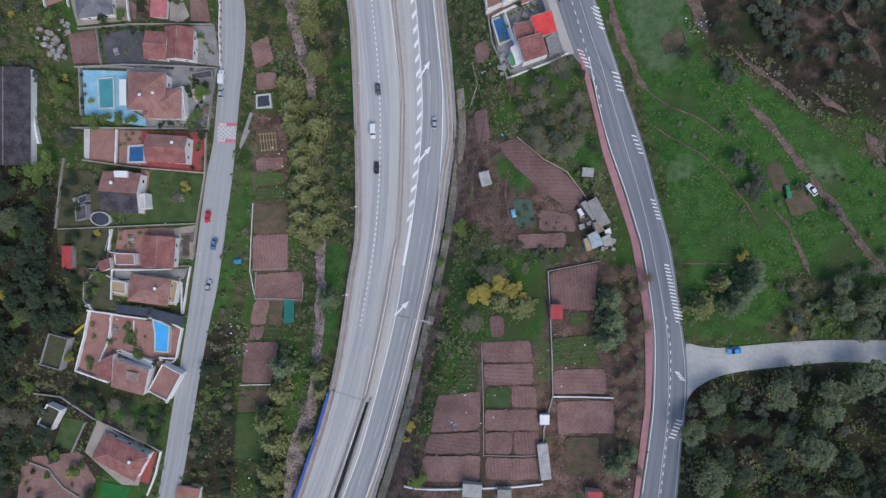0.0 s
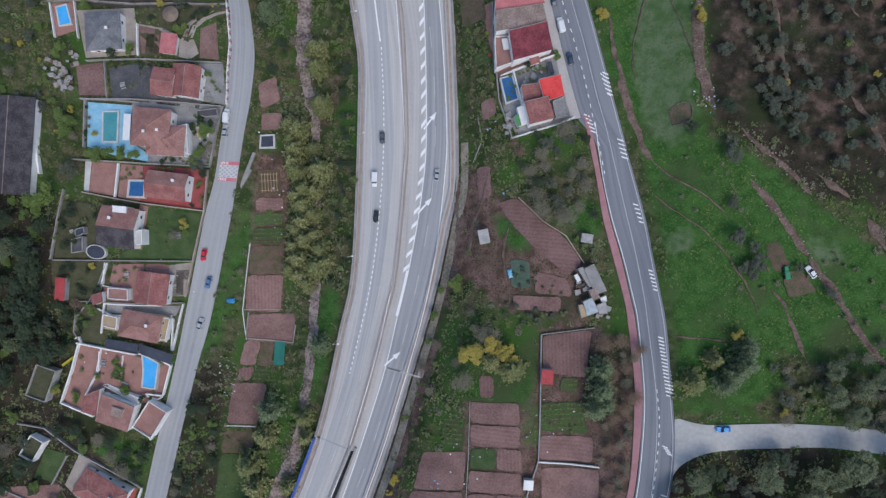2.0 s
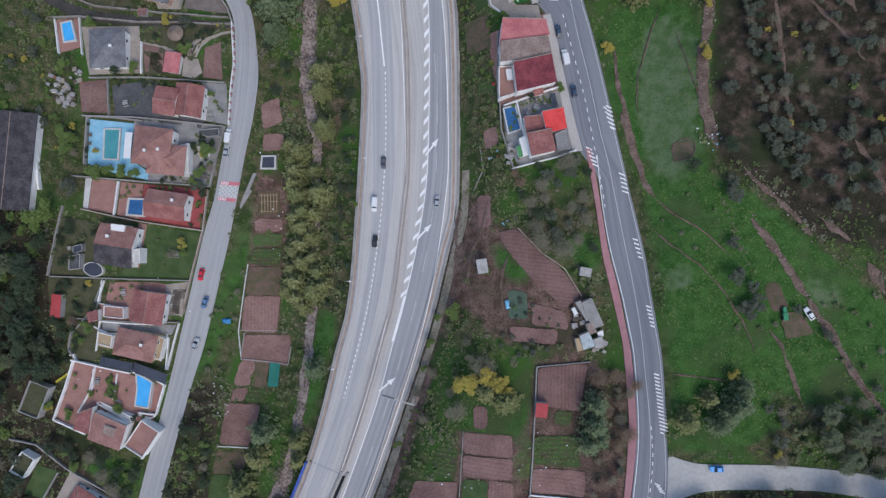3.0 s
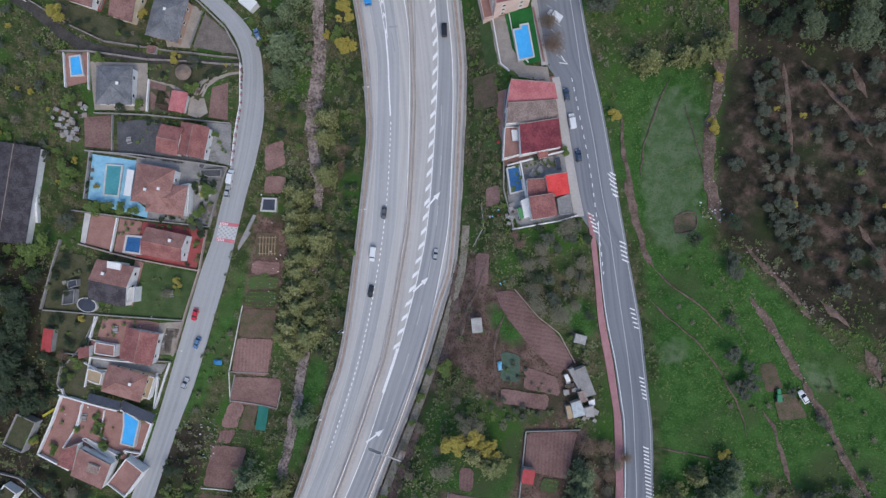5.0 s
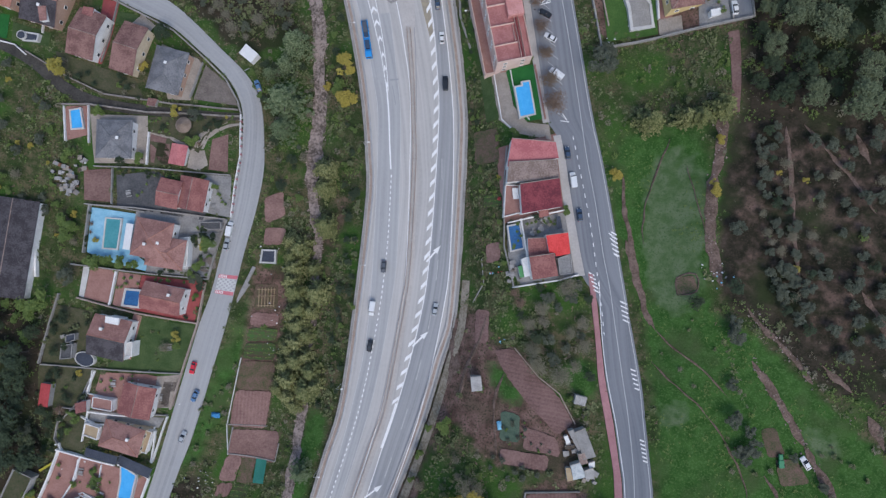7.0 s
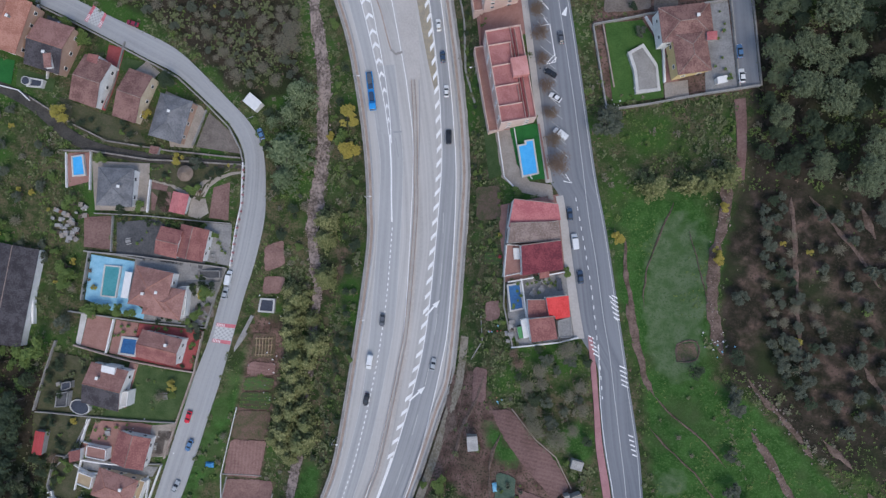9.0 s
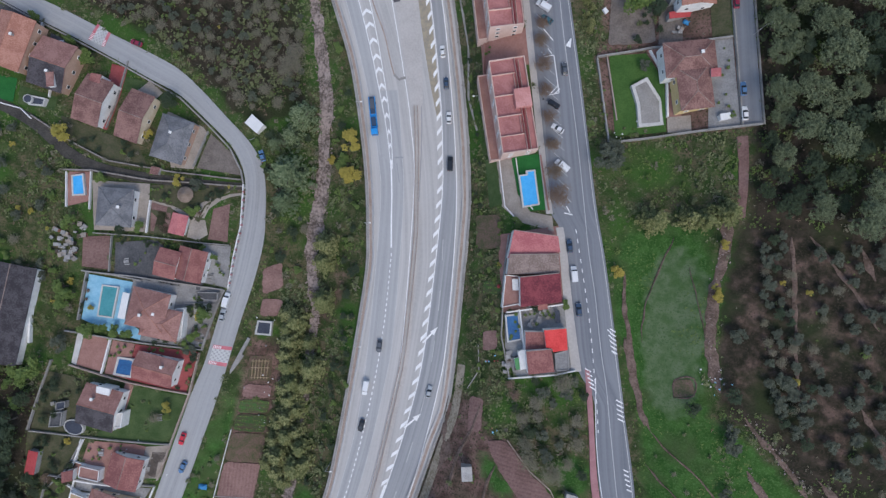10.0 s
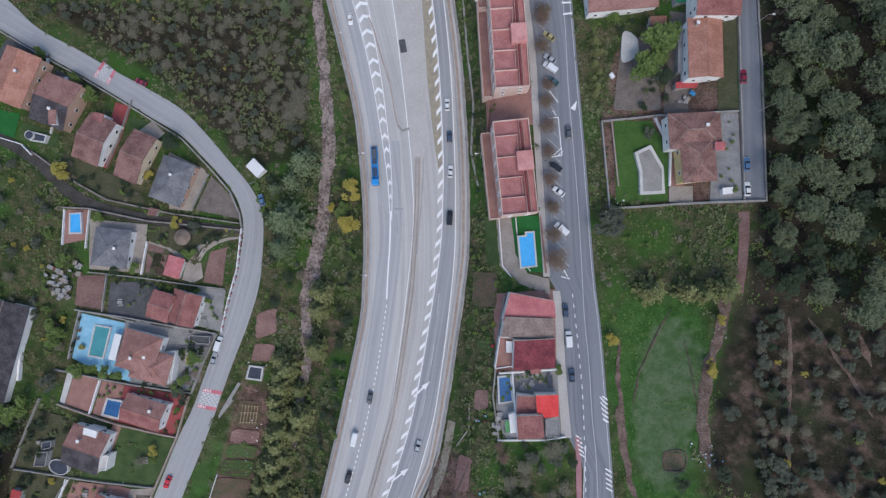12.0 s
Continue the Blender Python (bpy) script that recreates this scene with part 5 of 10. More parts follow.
block([(22.9, 68.2), (24.9, 69.4), (26.9, 63.6), (24.8, 62.7)], 2.8, WHITE_WALL, WHITE_WALL, "narrow white lean-to on a terrace", "annexe")
block([(22.2, 65.6), (24.0, 66.4), (25.0, 62.9), (23.5, 62.3)], 2.4, PLAIN_GREEN, WHITE_WALL, "small store under a green sheet roof", "annexe")
block([(26.0, 85.1), (28.8, 86.2), (29.5, 84.1), (26.7, 83.0)], 2.2, TILE["red"], WHITE_WALL, "small porch with a red tiled roof", "annexe", pitch=0.3)
block([(32.1, 83.7), (33.2, 84.3), (34.4, 80.6), (33.0, 80.2)], 2.0, PAVE["slate"], WALLS["grey"], "dark slate lean-to in a concrete yard", "annexe")
pool([(17.2, 78.6), (20.7, 79.9), (23.2, 72.3), (19.5, 70.8)], "deep blue raised rectangular pool on a terrace", POOL_DEEP)
# pink row of flat-roofed houses
for a, b, deep in (((4.8, 130.6), (15.9, 134.6), 31.0), ((-7.5, 170.5), (3.4, 174.0), 31.5), ((-16.7, 199.4), (-6.2, 202.8), 30.0)):
    c, w, turn = frame_of(a, b)
    row = house(a, b, deep, 8.6, "flat", "flesh", "blush", "terraced block with salmon roof terraces and pink parapets", windows=True, storeys=3)
    for u0, v0, u1, v1, hh in ((0.68, 0.0, 0.70, 1.0, 1.5), (0.78, 0.0, 0.80, 0.45, 1.5), (0.78, 0.65, 0.80, 0.97, 1.5), (0.0, 0.825, 0.66, 0.835, 1.1), (0.0, 0.60, 0.66, 0.61, 1.1), (0.0, 0.38, 0.68, 0.39, 1.1), (0.0, 0.17, 0.68, 0.18, 1.1), (0.60, 0.62, 0.62, 0.82, 1.3), (0.60, 0.19, 0.62, 0.37, 1.3)):
        bm = bmesh.new()
        box(bm, (u0 - 0.5) * w + 0.3, (v0 - 0.5) * deep + 0.3, 8.6, (u1 - 0.5) * w, (v1 - 0.5) * deep, 8.6 + hh, 0.04)
        part("terrace_wall", bm, WALLS["blush"], row)
    bm = bmesh.new()
    box(bm, w * 0.19, -deep * 0.49, 8.6, w * 0.27, deep * 0.47, 8.64)
    part("stair_well", bm, TILE["maroon"], row, "dark red stairwell strip")
    side = pose(*row.location, 0, 0, turn)
    lower = [tuple((side @ Vector((x, y, 0))).xy) for x, y in ((-w / 2 - 3.4, -deep / 2), (-w / 2 - 0.05, -deep / 2), (-w / 2 - 0.05, deep * 0.46), (-w / 2 - 3.4, deep * 0.46))]
    block(lower, 4.0, PAVE["terracotta"], WALLS["blush"], "rear terrace of a terraced block with a pale parapet", "annexe", parapet=0.6)
    bm = bmesh.new()
    box(bm, w * 0.04, -deep * 0.05, 8.6, w / 2 - 0.1, deep * 0.15, 11.0, 0.12)
    part("stair_tower", bm, TILE["salmon"], row, "salmon rendered stair tower")
pool([(12.4, 125.7), (14.9, 126.6), (14.5, 127.7), (16.6, 128.4), (20.1, 117.9), (15.6, 116.2)], "bright blue stepped pool on artificial turf")

# ---- villas on the east bank ----
house((56.8, 154.0), (66.2, 157.1), 13.0, 4.6, "hip", "brown", "yellow", "yellow villa wing with a hipped brown roof", 1.6)
house((50.4, 163.3), (65.3, 167.8), 10.5, 4.5, "hip", "brown", "white", "villa with a wide hipped brown roof", 1.8, chimney=[(3, 1)])
house((49.9, 185.3), (59.5, 187.8), 18.0, 5.0, "gable", "orange", "white", "tall white villa with an orange tiled roof", 1.6, False, chimney=[(-3, 7)])
house((46.4, 202.9), (58.7, 205.9), 14.0, 6.2, "gable", "red", "white", "white villa with a red tiled roof", 1.6, True)
house((16.1, 201.8), (36.9, 208.9), 9.0, 5.0, "gable", "pink", "white", "low white villa with a pink tiled roof", 1.3, True)
pool([(43.1, 161.2), (46.3, 163.8), (51.6, 158.2), (53.4, 151.4), (47.5, 149.7), (45.8, 156.0)], "emptied grey concrete pool in a lawn", CONCRETE, 1.0)


# ---- yards, terraces and garden walls of the west bank ----
TERRACE, RED_T, LAWN = "terracotta paved terrace", "red painted terrace", "garden lawn with worn patches"
for ring, kind, label in (
        ([(-127.9, 63.5), (-113.1, 63.6), (-113.1, 50.7), (-106.7, 46.9), (-106.7, 44.0), (-117.7, 45.3), (-127.1, 47.7)], "blue", "light blue painted pool deck"),
        ([(-113.1, 65.3), (-83.5, 66.6), (-86.1, 44.7), (-106.7, 43.6), (-106.7, 47.7), (-113.1, 50.7)], "grey", "grey paved villa yard with planting"),
        ([(-107.8, 42.4), (-86.9, 43.0), (-88.5, 28.0), (-108.2, 29.8)], "red", RED_T), ([(-125.0, 42.5), (-115.9, 42.7), (-116.3, 30.8), (-125.4, 31.7)], "terracotta", TERRACE),
        ([(-127.3, 42.5), (-125.2, 42.5), (-125.5, 31.7), (-127.2, 32.1)], "white", "narrow white paved strip"), ([(-115.4, 42.4), (-108.0, 42.4), (-108.2, 29.8), (-115.7, 30.6)], "terracotta", TERRACE),
        ([(-105.9, 27.8), (-87.2, 26.8), (-90.3, 9.3), (-115.7, 7.9), (-110.0, 13.6)], "lawn", LAWN), ([(-108.2, 28.6), (-105.4, 28.0), (-106.7, 12.4), (-110.0, 12.3)], "terracotta", TERRACE),
        ([(-134.4, 28.1), (-121.8, 27.5), (-122.2, 8.2), (-135.3, 7.4)], "rough", "shaded rough back garden"),
        ([(-115.8, 6.7), (-100.8, 7.8), (-97.4, 7.4), (-97.6, -6.4), (-108.0, -6.7), (-120.0, -6.8), (-118.5, -1.8), (-116.9, -1.0)], "terracotta", TERRACE), ([(-97.4, 7.4), (-89.6, 8.9), (-91.6, -3.5), (-97.4, -3.9)], "pale", "pale gravel garden"),
        ([(-136.2, 6.6), (-116.9, 7.5), (-119.2, -1.8), (-121.5, -7.0), (-134.6, -7.8)], "rough", "rough back garden"),
        ([(-126.2, -7.8), (-117.0, -7.5), (-117.9, -22.0), (-125.4, -21.1)], "rough", "rough garden with sheds"), ([(-117.8, -7.5), (-93.1, -7.2), (-94.4, -10.9), (-117.2, -10.7)], "grey", "grey paved driveway"),
        ([(-118.0, -11.1), (-112.3, -11.1), (-112.7, -17.2), (-118.4, -16.3)], "sand", "sandy yellow terrace"), ([(-99.7, -10.4), (-95.6, -10.5), (-96.9, -20.6), (-100.7, -19.9)], "sand", "sandy yellow terrace"),
        ([(-124.9, -21.9), (-117.9, -23.0), (-95.2, -28.9), (-98.1, -42.7), (-106.7, -42.7), (-107.6, -50.9), (-120.0, -47.3), (-129.8, -43.2), (-127.2, -31.1)], "terracotta", TERRACE),
        ([(-109.8, -71.2), (-104.4, -74.3), (-107.4, -85.7), (-110.6, -84.7)], "red", RED_T), ([(-134.9, -59.6), (-127.5, -61.5), (-131.8, -71.5), (-138.3, -70.1)], "lawn", LAWN), ([(-122.8, -83.6), (-113.5, -86.6), (-116.7, -94.3), (-124.6, -92.4)], "turf", "bright green artificial turf"),
        ([(-128.0, -72.5), (-123.7, -61.4), (-107.5, -72.9), (-111.0, -86.3), (-116.5, -85.4)], "pale", "pale villa forecourt"), ([(-148.5, -73.7), (-129.9, -72.4), (-124.6, -83.0), (-128.6, -93.1), (-150.9, -89.8)], "soil", "reddish garden soil"),
        ([(-142.5, 97.1), (-135.3, 98.8), (-133.3, 88.5), (-139.4, 85.4)], "terracotta", TERRACE), ([(-134.1, 95.9), (-115.1, 98.8), (-111.7, 81.9), (-129.5, 79.0)], "pale", "pale villa forecourt"),
        ([(-114.0, 93.2), (-106.8, 93.6), (-102.4, 91.8), (-97.7, 89.8), (-98.4, 88.4), (-103.2, 90.4), (-106.9, 92.1), (-113.7, 91.8)], "pale", "pale gravel garden path"), ([(-99.2, 88.7), (-94.6, 90.1), (-92.6, 85.1), (-95.2, 82.4), (-99.0, 82.8)], "pale", "pale gravel garden path"),
        ([(-96.5, 90.5), (-95.4, 95.1), (-92.7, 98.6), (-88.3, 101.3), (-84.7, 102.4), (-84.5, 101.6), (-88.0, 100.3), (-91.6, 97.7), (-94.2, 94.3), (-95.0, 90.5)], "pale", "pale gravel garden path"), ([(-98.2, 90.6), (-97.3, 95.5), (-93.8, 99.6), (-89.1, 102.6), (-89.0, 101.8), (-93.1, 98.7), (-96.1, 94.9), (-96.9, 90.5)], "pale", "pale gravel garden path"),
        ([(-113.2, 92.6), (-106.2, 92.0), (-105.1, 82.7), (-111.1, 82.5)], "soil", "reddish garden soil"), ([(-92.9, 94.6), (-87.9, 97.6), (-85.8, 83.8), (-92.2, 83.5)], "soil", "reddish garden soil"),
        ([(-114.6, 98.5), (-85.4, 105.5), (-93.7, 97.8), (-96.3, 88.7), (-105.9, 92.5), (-113.3, 93.0)], "rough", "planted villa garden"),
        ([(-93.5, 81.5), (-84.3, 82.5), (-82.2, 67.4), (-92.0, 67.9)], "grey", "grey paved forecourt"), ([(-121.6, 76.1), (-108.5, 79.8), (-90.3, 68.3), (-91.3, 64.9), (-110.1, 65.1), (-119.7, 65.2)], "dark", "dark paved yard"),
        ([(-132.5, 75.9), (-123.9, 78.0), (-122.0, 66.3), (-130.8, 65.7)], "soil", "reddish garden soil"),
        ([(-138.5, 138.5), (-132.9, 138.5), (-132.8, 128.4), (-133.2, 120.8), (-134.0, 114.4), (-136.4, 114.8), (-138.0, 127.2)], "red", "red brick driveway"), ([(-124.5, 135.4), (-119.1, 132.1), (-123.0, 125.0), (-128.7, 129.4)], "pale", "pale paved patio"),
        ([(-115.6, 125.8), (-102.7, 123.0), (-101.0, 121.0), (-102.4, 107.2), (-109.8, 106.1), (-116.3, 121.3)], "pale", "pale paved patio"), ([(-99.9, 121.3), (-90.4, 115.4), (-86.5, 108.7), (-101.5, 107.9)], "dust", "bare brown plot"),
        ([(-175.0, 124.9), (-165.6, 125.5), (-164.5, 116.9), (-172.4, 116.9)], "turf", "dark green artificial turf"), ([(-177.6, 152.1), (-165.3, 149.5), (-165.6, 140.5), (-179.0, 141.9)], "dark", "dark asphalt driveway"),
        ([(-160.4, 144.5), (-150.7, 141.7), (-150.7, 134.7), (-159.9, 138.6)], "dark", "dark asphalt driveway"), ([(-164.1, 123.2), (-152.1, 122.1), (-151.9, 117.1), (-163.0, 116.6)], "lawn", LAWN), ([(-132.8, 134.9), (-124.8, 134.8), (-128.7, 129.4), (-133.0, 130.4)], "lawn", LAWN),
        ([(-149.5, 116.1), (-131.5, 112.8), (-122.1, 111.2), (-116.9, 103.7), (-130.3, 102.7), (-144.8, 107.0)], "rough", "planted back garden"),
        ([(-91.7, 58.1), (-90.1, 60.1), (-87.2, 60.6), (-85.4, 58.4), (-85.2, 54.7), (-87.2, 52.7), (-89.9, 53.0), (-91.3, 55.3)], "white", "pale gravel bed round shrubs"), ([(-91.1, 51.5), (-88.0, 52.9), (-85.2, 51.8), (-84.4, 48.5), (-87.5, 46.4), (-90.5, 47.1)], "dust", "planted gravel bed"),
        ([(-113.5, 90.8), (-106.6, 92.2), (-102.7, 89.6), (-104.9, 82.5), (-111.9, 81.5)], "rough", "planted villa garden"), ([(-97.6, 5.7), (-90.3, 6.1), (-90.7, -2.8), (-95.6, -3.9)], "dust", "gravel garden with round planters"),
        # terraced houses
        ([(16.6, 79.4), (35.1, 86.3), (42.6, 66.2), (24.0, 59.0), (18.9, 68.4)], "grey", "cluttered concrete yard"), ([(9.2, 105.2), (28.2, 111.9), (34.8, 86.2), (15.8, 79.5)], "terracotta", TERRACE),
        ([(8.3, 132.1), (17.5, 134.5), (24.1, 116.6), (18.1, 115.1), (13.1, 120.1)], "turf", "bright green artificial turf round the pool"),
        ([(3.7, 130.8), (8.8, 131.8), (12.8, 120.1), (18.2, 114.7), (25.4, 114.6), (26.9, 109.6), (15.1, 110.8), (8.7, 115.1)], "pale", "curved pale concrete ramp"),
        ([(-0.0, 130.5), (3.9, 130.8), (8.7, 115.9), (4.8, 114.1)], "lawn", LAWN), ([(-20.1, 205.9), (-14.8, 205.8), (8.5, 132.1), (2.0, 130.1)], "terracotta", TERRACE), ([(-7.4, 173.8), (5.4, 176.1), (9.5, 164.0), (-3.7, 162.0)], "terracotta", TERRACE),
        # east bank villas
        ([(33.2, 170.6), (44.8, 173.2), (52.0, 164.7), (55.9, 148.5), (40.2, 144.5)], "fresh", LAWN), ([(44.8, 174.3), (51.6, 175.8), (59.1, 154.0), (55.5, 153.0), (52.2, 165.1)], "terracotta", TERRACE),
        ([(61.1, 177.4), (67.4, 178.5), (75.3, 152.3), (67.1, 149.9)], "grey", "grey concrete driveway"), ([(55.1, 153.3), (61.4, 154.4), (62.7, 149.5), (56.3, 148.2)], "pale", "pale patio with planting"),
        ([(41.3, 208.3), (47.5, 207.3), (54.5, 177.0), (47.9, 176.3)], "dust", "brown dusty villa yard"), ([(54.5, 206.6), (59.4, 206.8), (67.2, 179.2), (62.1, 178.2)], "rough", "rough side garden")):
    yard(ring, kind, label)

for pts, label, material, tall, thick in (
        ([(-128.4, 64.3), (-113.5, 65.6), (-83.5, 66.6)], "pale stone garden wall", CONCRETE, 1.6, 0.5), ([(-128.4, 64.3), (-127.8, 47.3)], "pale stone garden wall", CONCRETE, 1.6, 0.5), ([(-131.2, 42.8), (-106.7, 43.2), (-86.1, 44.1)], "pale stone garden wall", CONCRETE, 1.4, 0.5),
        ([(-83.1, 66.6), (-85.0, 56.5), (-86.3, 44.3)], "pale roadside garden wall", CONCRETE, 1.4, 0.45), ([(-116.1, 42.5), (-116.5, 30.4)], "white terrace wall", WHITE_WALL, 1.2, 0.6), ([(-127.4, 31.5), (-116.5, 30.0), (-107.8, 29.0), (-87.2, 27.8)], "whitewashed garden wall", KERB_STAIN, 1.5, 0.5),
        ([(-86.9, 42.8), (-87.2, 27.8), (-89.7, 9.3), (-91.6, -3.9)], "reddish roadside garden wall", KERB_STAIN, 1.4, 0.5), ([(-135.3, 7.0), (-116.7, 7.9), (-89.7, 9.3)], "pale garden wall", CONCRETE, 1.4, 0.45), ([(-117.6, 7.1), (-120.4, -7.0)], "whitewashed garden wall", WHITE_WALL, 1.2, 0.4),
        ([(-133.5, 32.1), (-134.7, 22.1), (-136.1, 7.2)], "pale stone garden wall", CONCRETE, 1.2, 0.5), ([(-126.2, -7.0), (-108.3, -6.9), (-92.1, -6.0)], "pale garden wall", CONCRETE, 1.4, 0.4), ([(-126.8, -7.4), (-127.3, -17.9), (-124.9, -21.5)], "pale garden wall", CONCRETE, 1.2, 0.4),
        ([(-92.1, -6.4), (-93.1, -12.2), (-94.8, -23.5)], "whitewashed roadside wall", WHITE_WALL, 1.4, 0.4), ([(-117.8, -7.5), (-118.2, -18.0)], "whitewashed garden wall", WHITE_WALL, 1.2, 0.4), ([(-95.6, -10.5), (-97.1, -20.4)], "white terrace wall", WHITE_WALL, 1.0, 0.4),
        ([(-126.0, -21.7), (-117.3, -23.2), (-106.4, -25.1)], "whitewashed garden wall", WHITE_WALL, 1.8, 0.6), ([(-105.3, -24.7), (-99.4, -26.1), (-95.0, -28.9)], "whitewashed garden wall", WHITE_WALL, 1.8, 0.6), ([(-125.2, -21.7), (-127.0, -31.2), (-130.0, -43.0), (-119.1, -47.5)], "whitewashed garden wall", WHITE_WALL, 1.8, 0.6),
        ([(-95.0, -28.9), (-97.0, -39.8), (-102.5, -39.2)], "whitewashed garden wall", WHITE_WALL, 1.8, 0.6), ([(-98.5, -43.1), (-100.2, -55.9)], "whitewashed garden wall", WHITE_WALL, 2.0, 0.7), ([(-117.9, -23.2), (-119.1, -32.1)], "whitewashed garden wall", WHITE_WALL, 1.2, 0.4),
        ([(-143.9, -50.8), (-135.2, -52.3), (-125.0, -60.0), (-113.2, -67.2), (-102.8, -73.7)], "grey stone garden wall", CONCRETE, 1.2, 0.5), ([(-102.8, -73.7), (-104.9, -82.4), (-107.8, -89.8)], "whitewashed roadside wall", WHITE_WALL, 1.2, 0.6), ([(-127.5, -61.9), (-132.2, -72.3)], "pale garden wall", CONCRETE, 1.0, 0.4),
        ([(-148.5, -74.1), (-139.8, -78.1), (-135.5, -84.5), (-126.7, -91.2)], "whitewashed garden wall", CONCRETE, 1.0, 0.5),
        ([(-84.8, 105.7), (-82.4, 90.5), (-82.5, 79.5), (-82.0, 67.5)], "whitewashed roadside wall", WHITE_WALL, 1.2, 0.45), ([(-143.3, 97.5), (-135.1, 99.3), (-115.4, 100.0), (-85.0, 104.8)], "stone garden wall along the ditch", STONE, 1.4, 0.6), ([(-142.5, 97.1), (-139.6, 85.0)], "whitewashed garden wall", WHITE_WALL, 1.2, 0.35),
        ([(-135.0, 98.9), (-132.3, 85.7)], "whitewashed garden wall", WHITE_WALL, 1.2, 0.35), ([(-113.3, 93.0), (-112.0, 81.4)], "whitewashed garden wall", WHITE_WALL, 1.4, 0.5), ([(-129.2, 77.9), (-112.0, 80.2), (-94.3, 81.7), (-84.7, 82.8)], "grey garden wall", CONCRETE, 1.3, 0.4), ([(-123.1, 78.2), (-121.4, 65.6)], "grey garden wall", CONCRETE, 1.2, 0.35),
        ([(-130.1, 64.3), (-119.6, 64.8), (-110.0, 64.7)], "pale stone garden wall", CONCRETE, 1.4, 0.5),
        ([(-180.6, 151.9), (-167.6, 148.0), (-154.0, 144.5), (-139.6, 140.2), (-124.8, 135.5), (-112.8, 131.6), (-102.0, 124.6), (-92.2, 117.5), (-86.7, 110.3), (-84.9, 106.1)], "pale roadside retaining wall", CONCRETE, 1.1, 0.6), ([(-172.0, 115.8), (-161.6, 115.3), (-157.6, 112.6)], "whitewashed garden wall", WHITE_WALL, 1.0, 0.4),
        ([(-157.0, 137.4), (-154.4, 121.4)], "whitewashed garden wall", WHITE_WALL, 1.2, 0.35), ([(-163.5, 147.2), (-163.4, 141.3)], "whitewashed garden wall", WHITE_WALL, 1.4, 0.6), ([(-100.8, 121.9), (-102.6, 108.0)], "whitewashed garden wall", CONCRETE, 1.2, 0.5), ([(-133.2, 140.7), (-133.3, 125.1), (-134.2, 115.1)], "green-topped garden wall", CONCRETE, 1.2, 0.35),
        ([(-157.6, 113.7), (-143.2, 107.5), (-130.7, 103.8), (-109.4, 104.5), (-86.0, 107.1)], "stone garden wall along the ditch", STONE, 1.5, 0.5),
        ([(-145.2, 61.7), (-143.4, 50.6), (-141.0, 36.8)], "high whitewashed wall with openings", WHITE_WALL, 1.6, 0.9),
        ([(-118.4, -24.4), (-118.3, -30.8), (-120.3, -35.5), (-122.3, -40.2)], "whitewashed garden wall", WHITE_WALL, 1.2, 0.5), ([(-110.8, -25.6), (-110.9, -30.8), (-111.5, -34.6), (-108.8, -36.0)], "white planter wall", WHITE_WALL, 0.8, 0.4), ([(-102.5, -40.0), (-99.0, -41.4), (-97.3, -40.4)], "white planter wall", WHITE_WALL, 1.0, 0.6),
        ([(-117.8, -7.4), (-108.8, -7.5), (-98.5, -7.3), (-98.2, -0.9)], "whitewashed garden wall", WHITE_WALL, 1.5, 0.5), ([(-118.3, 7.1), (-118.7, -1.1), (-110.2, -2.0)], "whitewashed garden wall", WHITE_WALL, 1.2, 0.4), ([(-119.8, -9.3), (-114.7, -11.6), (-102.9, -10.3), (-95.0, -12.1), (-95.1, -23.3)], "whitewashed garden wall", WHITE_WALL, 1.4, 0.4),
        ([(-117.9, 7.1), (-120.9, -3.8), (-126.5, -12.1)], "pale garden wall", CONCRETE, 1.2, 0.4), ([(-126.7, -20.2), (-125.5, -19.6), (-124.6, -21.9), (-119.8, -22.9)], "whitewashed garden wall", WHITE_WALL, 1.2, 0.5), ([(-94.6, 59.6), (-84.1, 61.2), (-83.4, 65.9)], "pale garden wall", CONCRETE, 1.0, 0.4),
        # terraced houses
        ([(12.7, 105.8), (13.9, 90.7), (15.9, 79.1), (16.9, 72.0), (22.0, 59.0)], "pale rear yard wall", CONCRETE, 1.6, 0.5), ([(21.7, 58.5), (36.2, 63.3), (42.2, 66.1)], "whitewashed yard wall", WHITE_WALL, 1.6, 0.5), ([(20.9, 81.9), (25.5, 67.5)], "white terrace wall", WHITE_WALL, 2.0, 0.6),
        ([(16.9, 79.9), (34.7, 86.7)], "white terrace wall", WHITE_WALL, 2.4, 0.5), ([(-20.3, 205.9), (-8.4, 169.9), (-7.1, 161.8), (2.2, 130.9), (8.6, 131.7)], "pinkish rear terrace wall", PAVE["terracotta"], 1.6, 0.5), ([(4.7, 130.6), (9.6, 115.3), (15.1, 110.8)], "whitewashed ramp wall", WHITE_WALL, 1.0, 0.4),
        ([(9.9, 132.0), (13.9, 120.3), (18.8, 115.6)], "whitewashed ramp wall", WHITE_WALL, 1.0, 0.3), ([(17.6, 134.1), (23.9, 116.2)], "pinkish street wall", PAVE["terracotta"], 1.2, 0.6),
        # east bank
        ([(29.3, 169.3), (45.8, 174.9), (67.1, 178.8)], "pale stone boundary wall", CONCRETE, 1.5, 0.6), ([(29.3, 169.3), (38.6, 141.8)], "pale stone boundary wall", CONCRETE, 1.3, 0.6), ([(38.6, 141.8), (59.0, 148.1), (80.7, 153.4)], "pale stone boundary wall", CONCRETE, 1.6, 0.7), ([(32.5, 170.1), (39.7, 149.7)], "pale stone garden wall", KERB_STAIN, 0.8, 0.5),
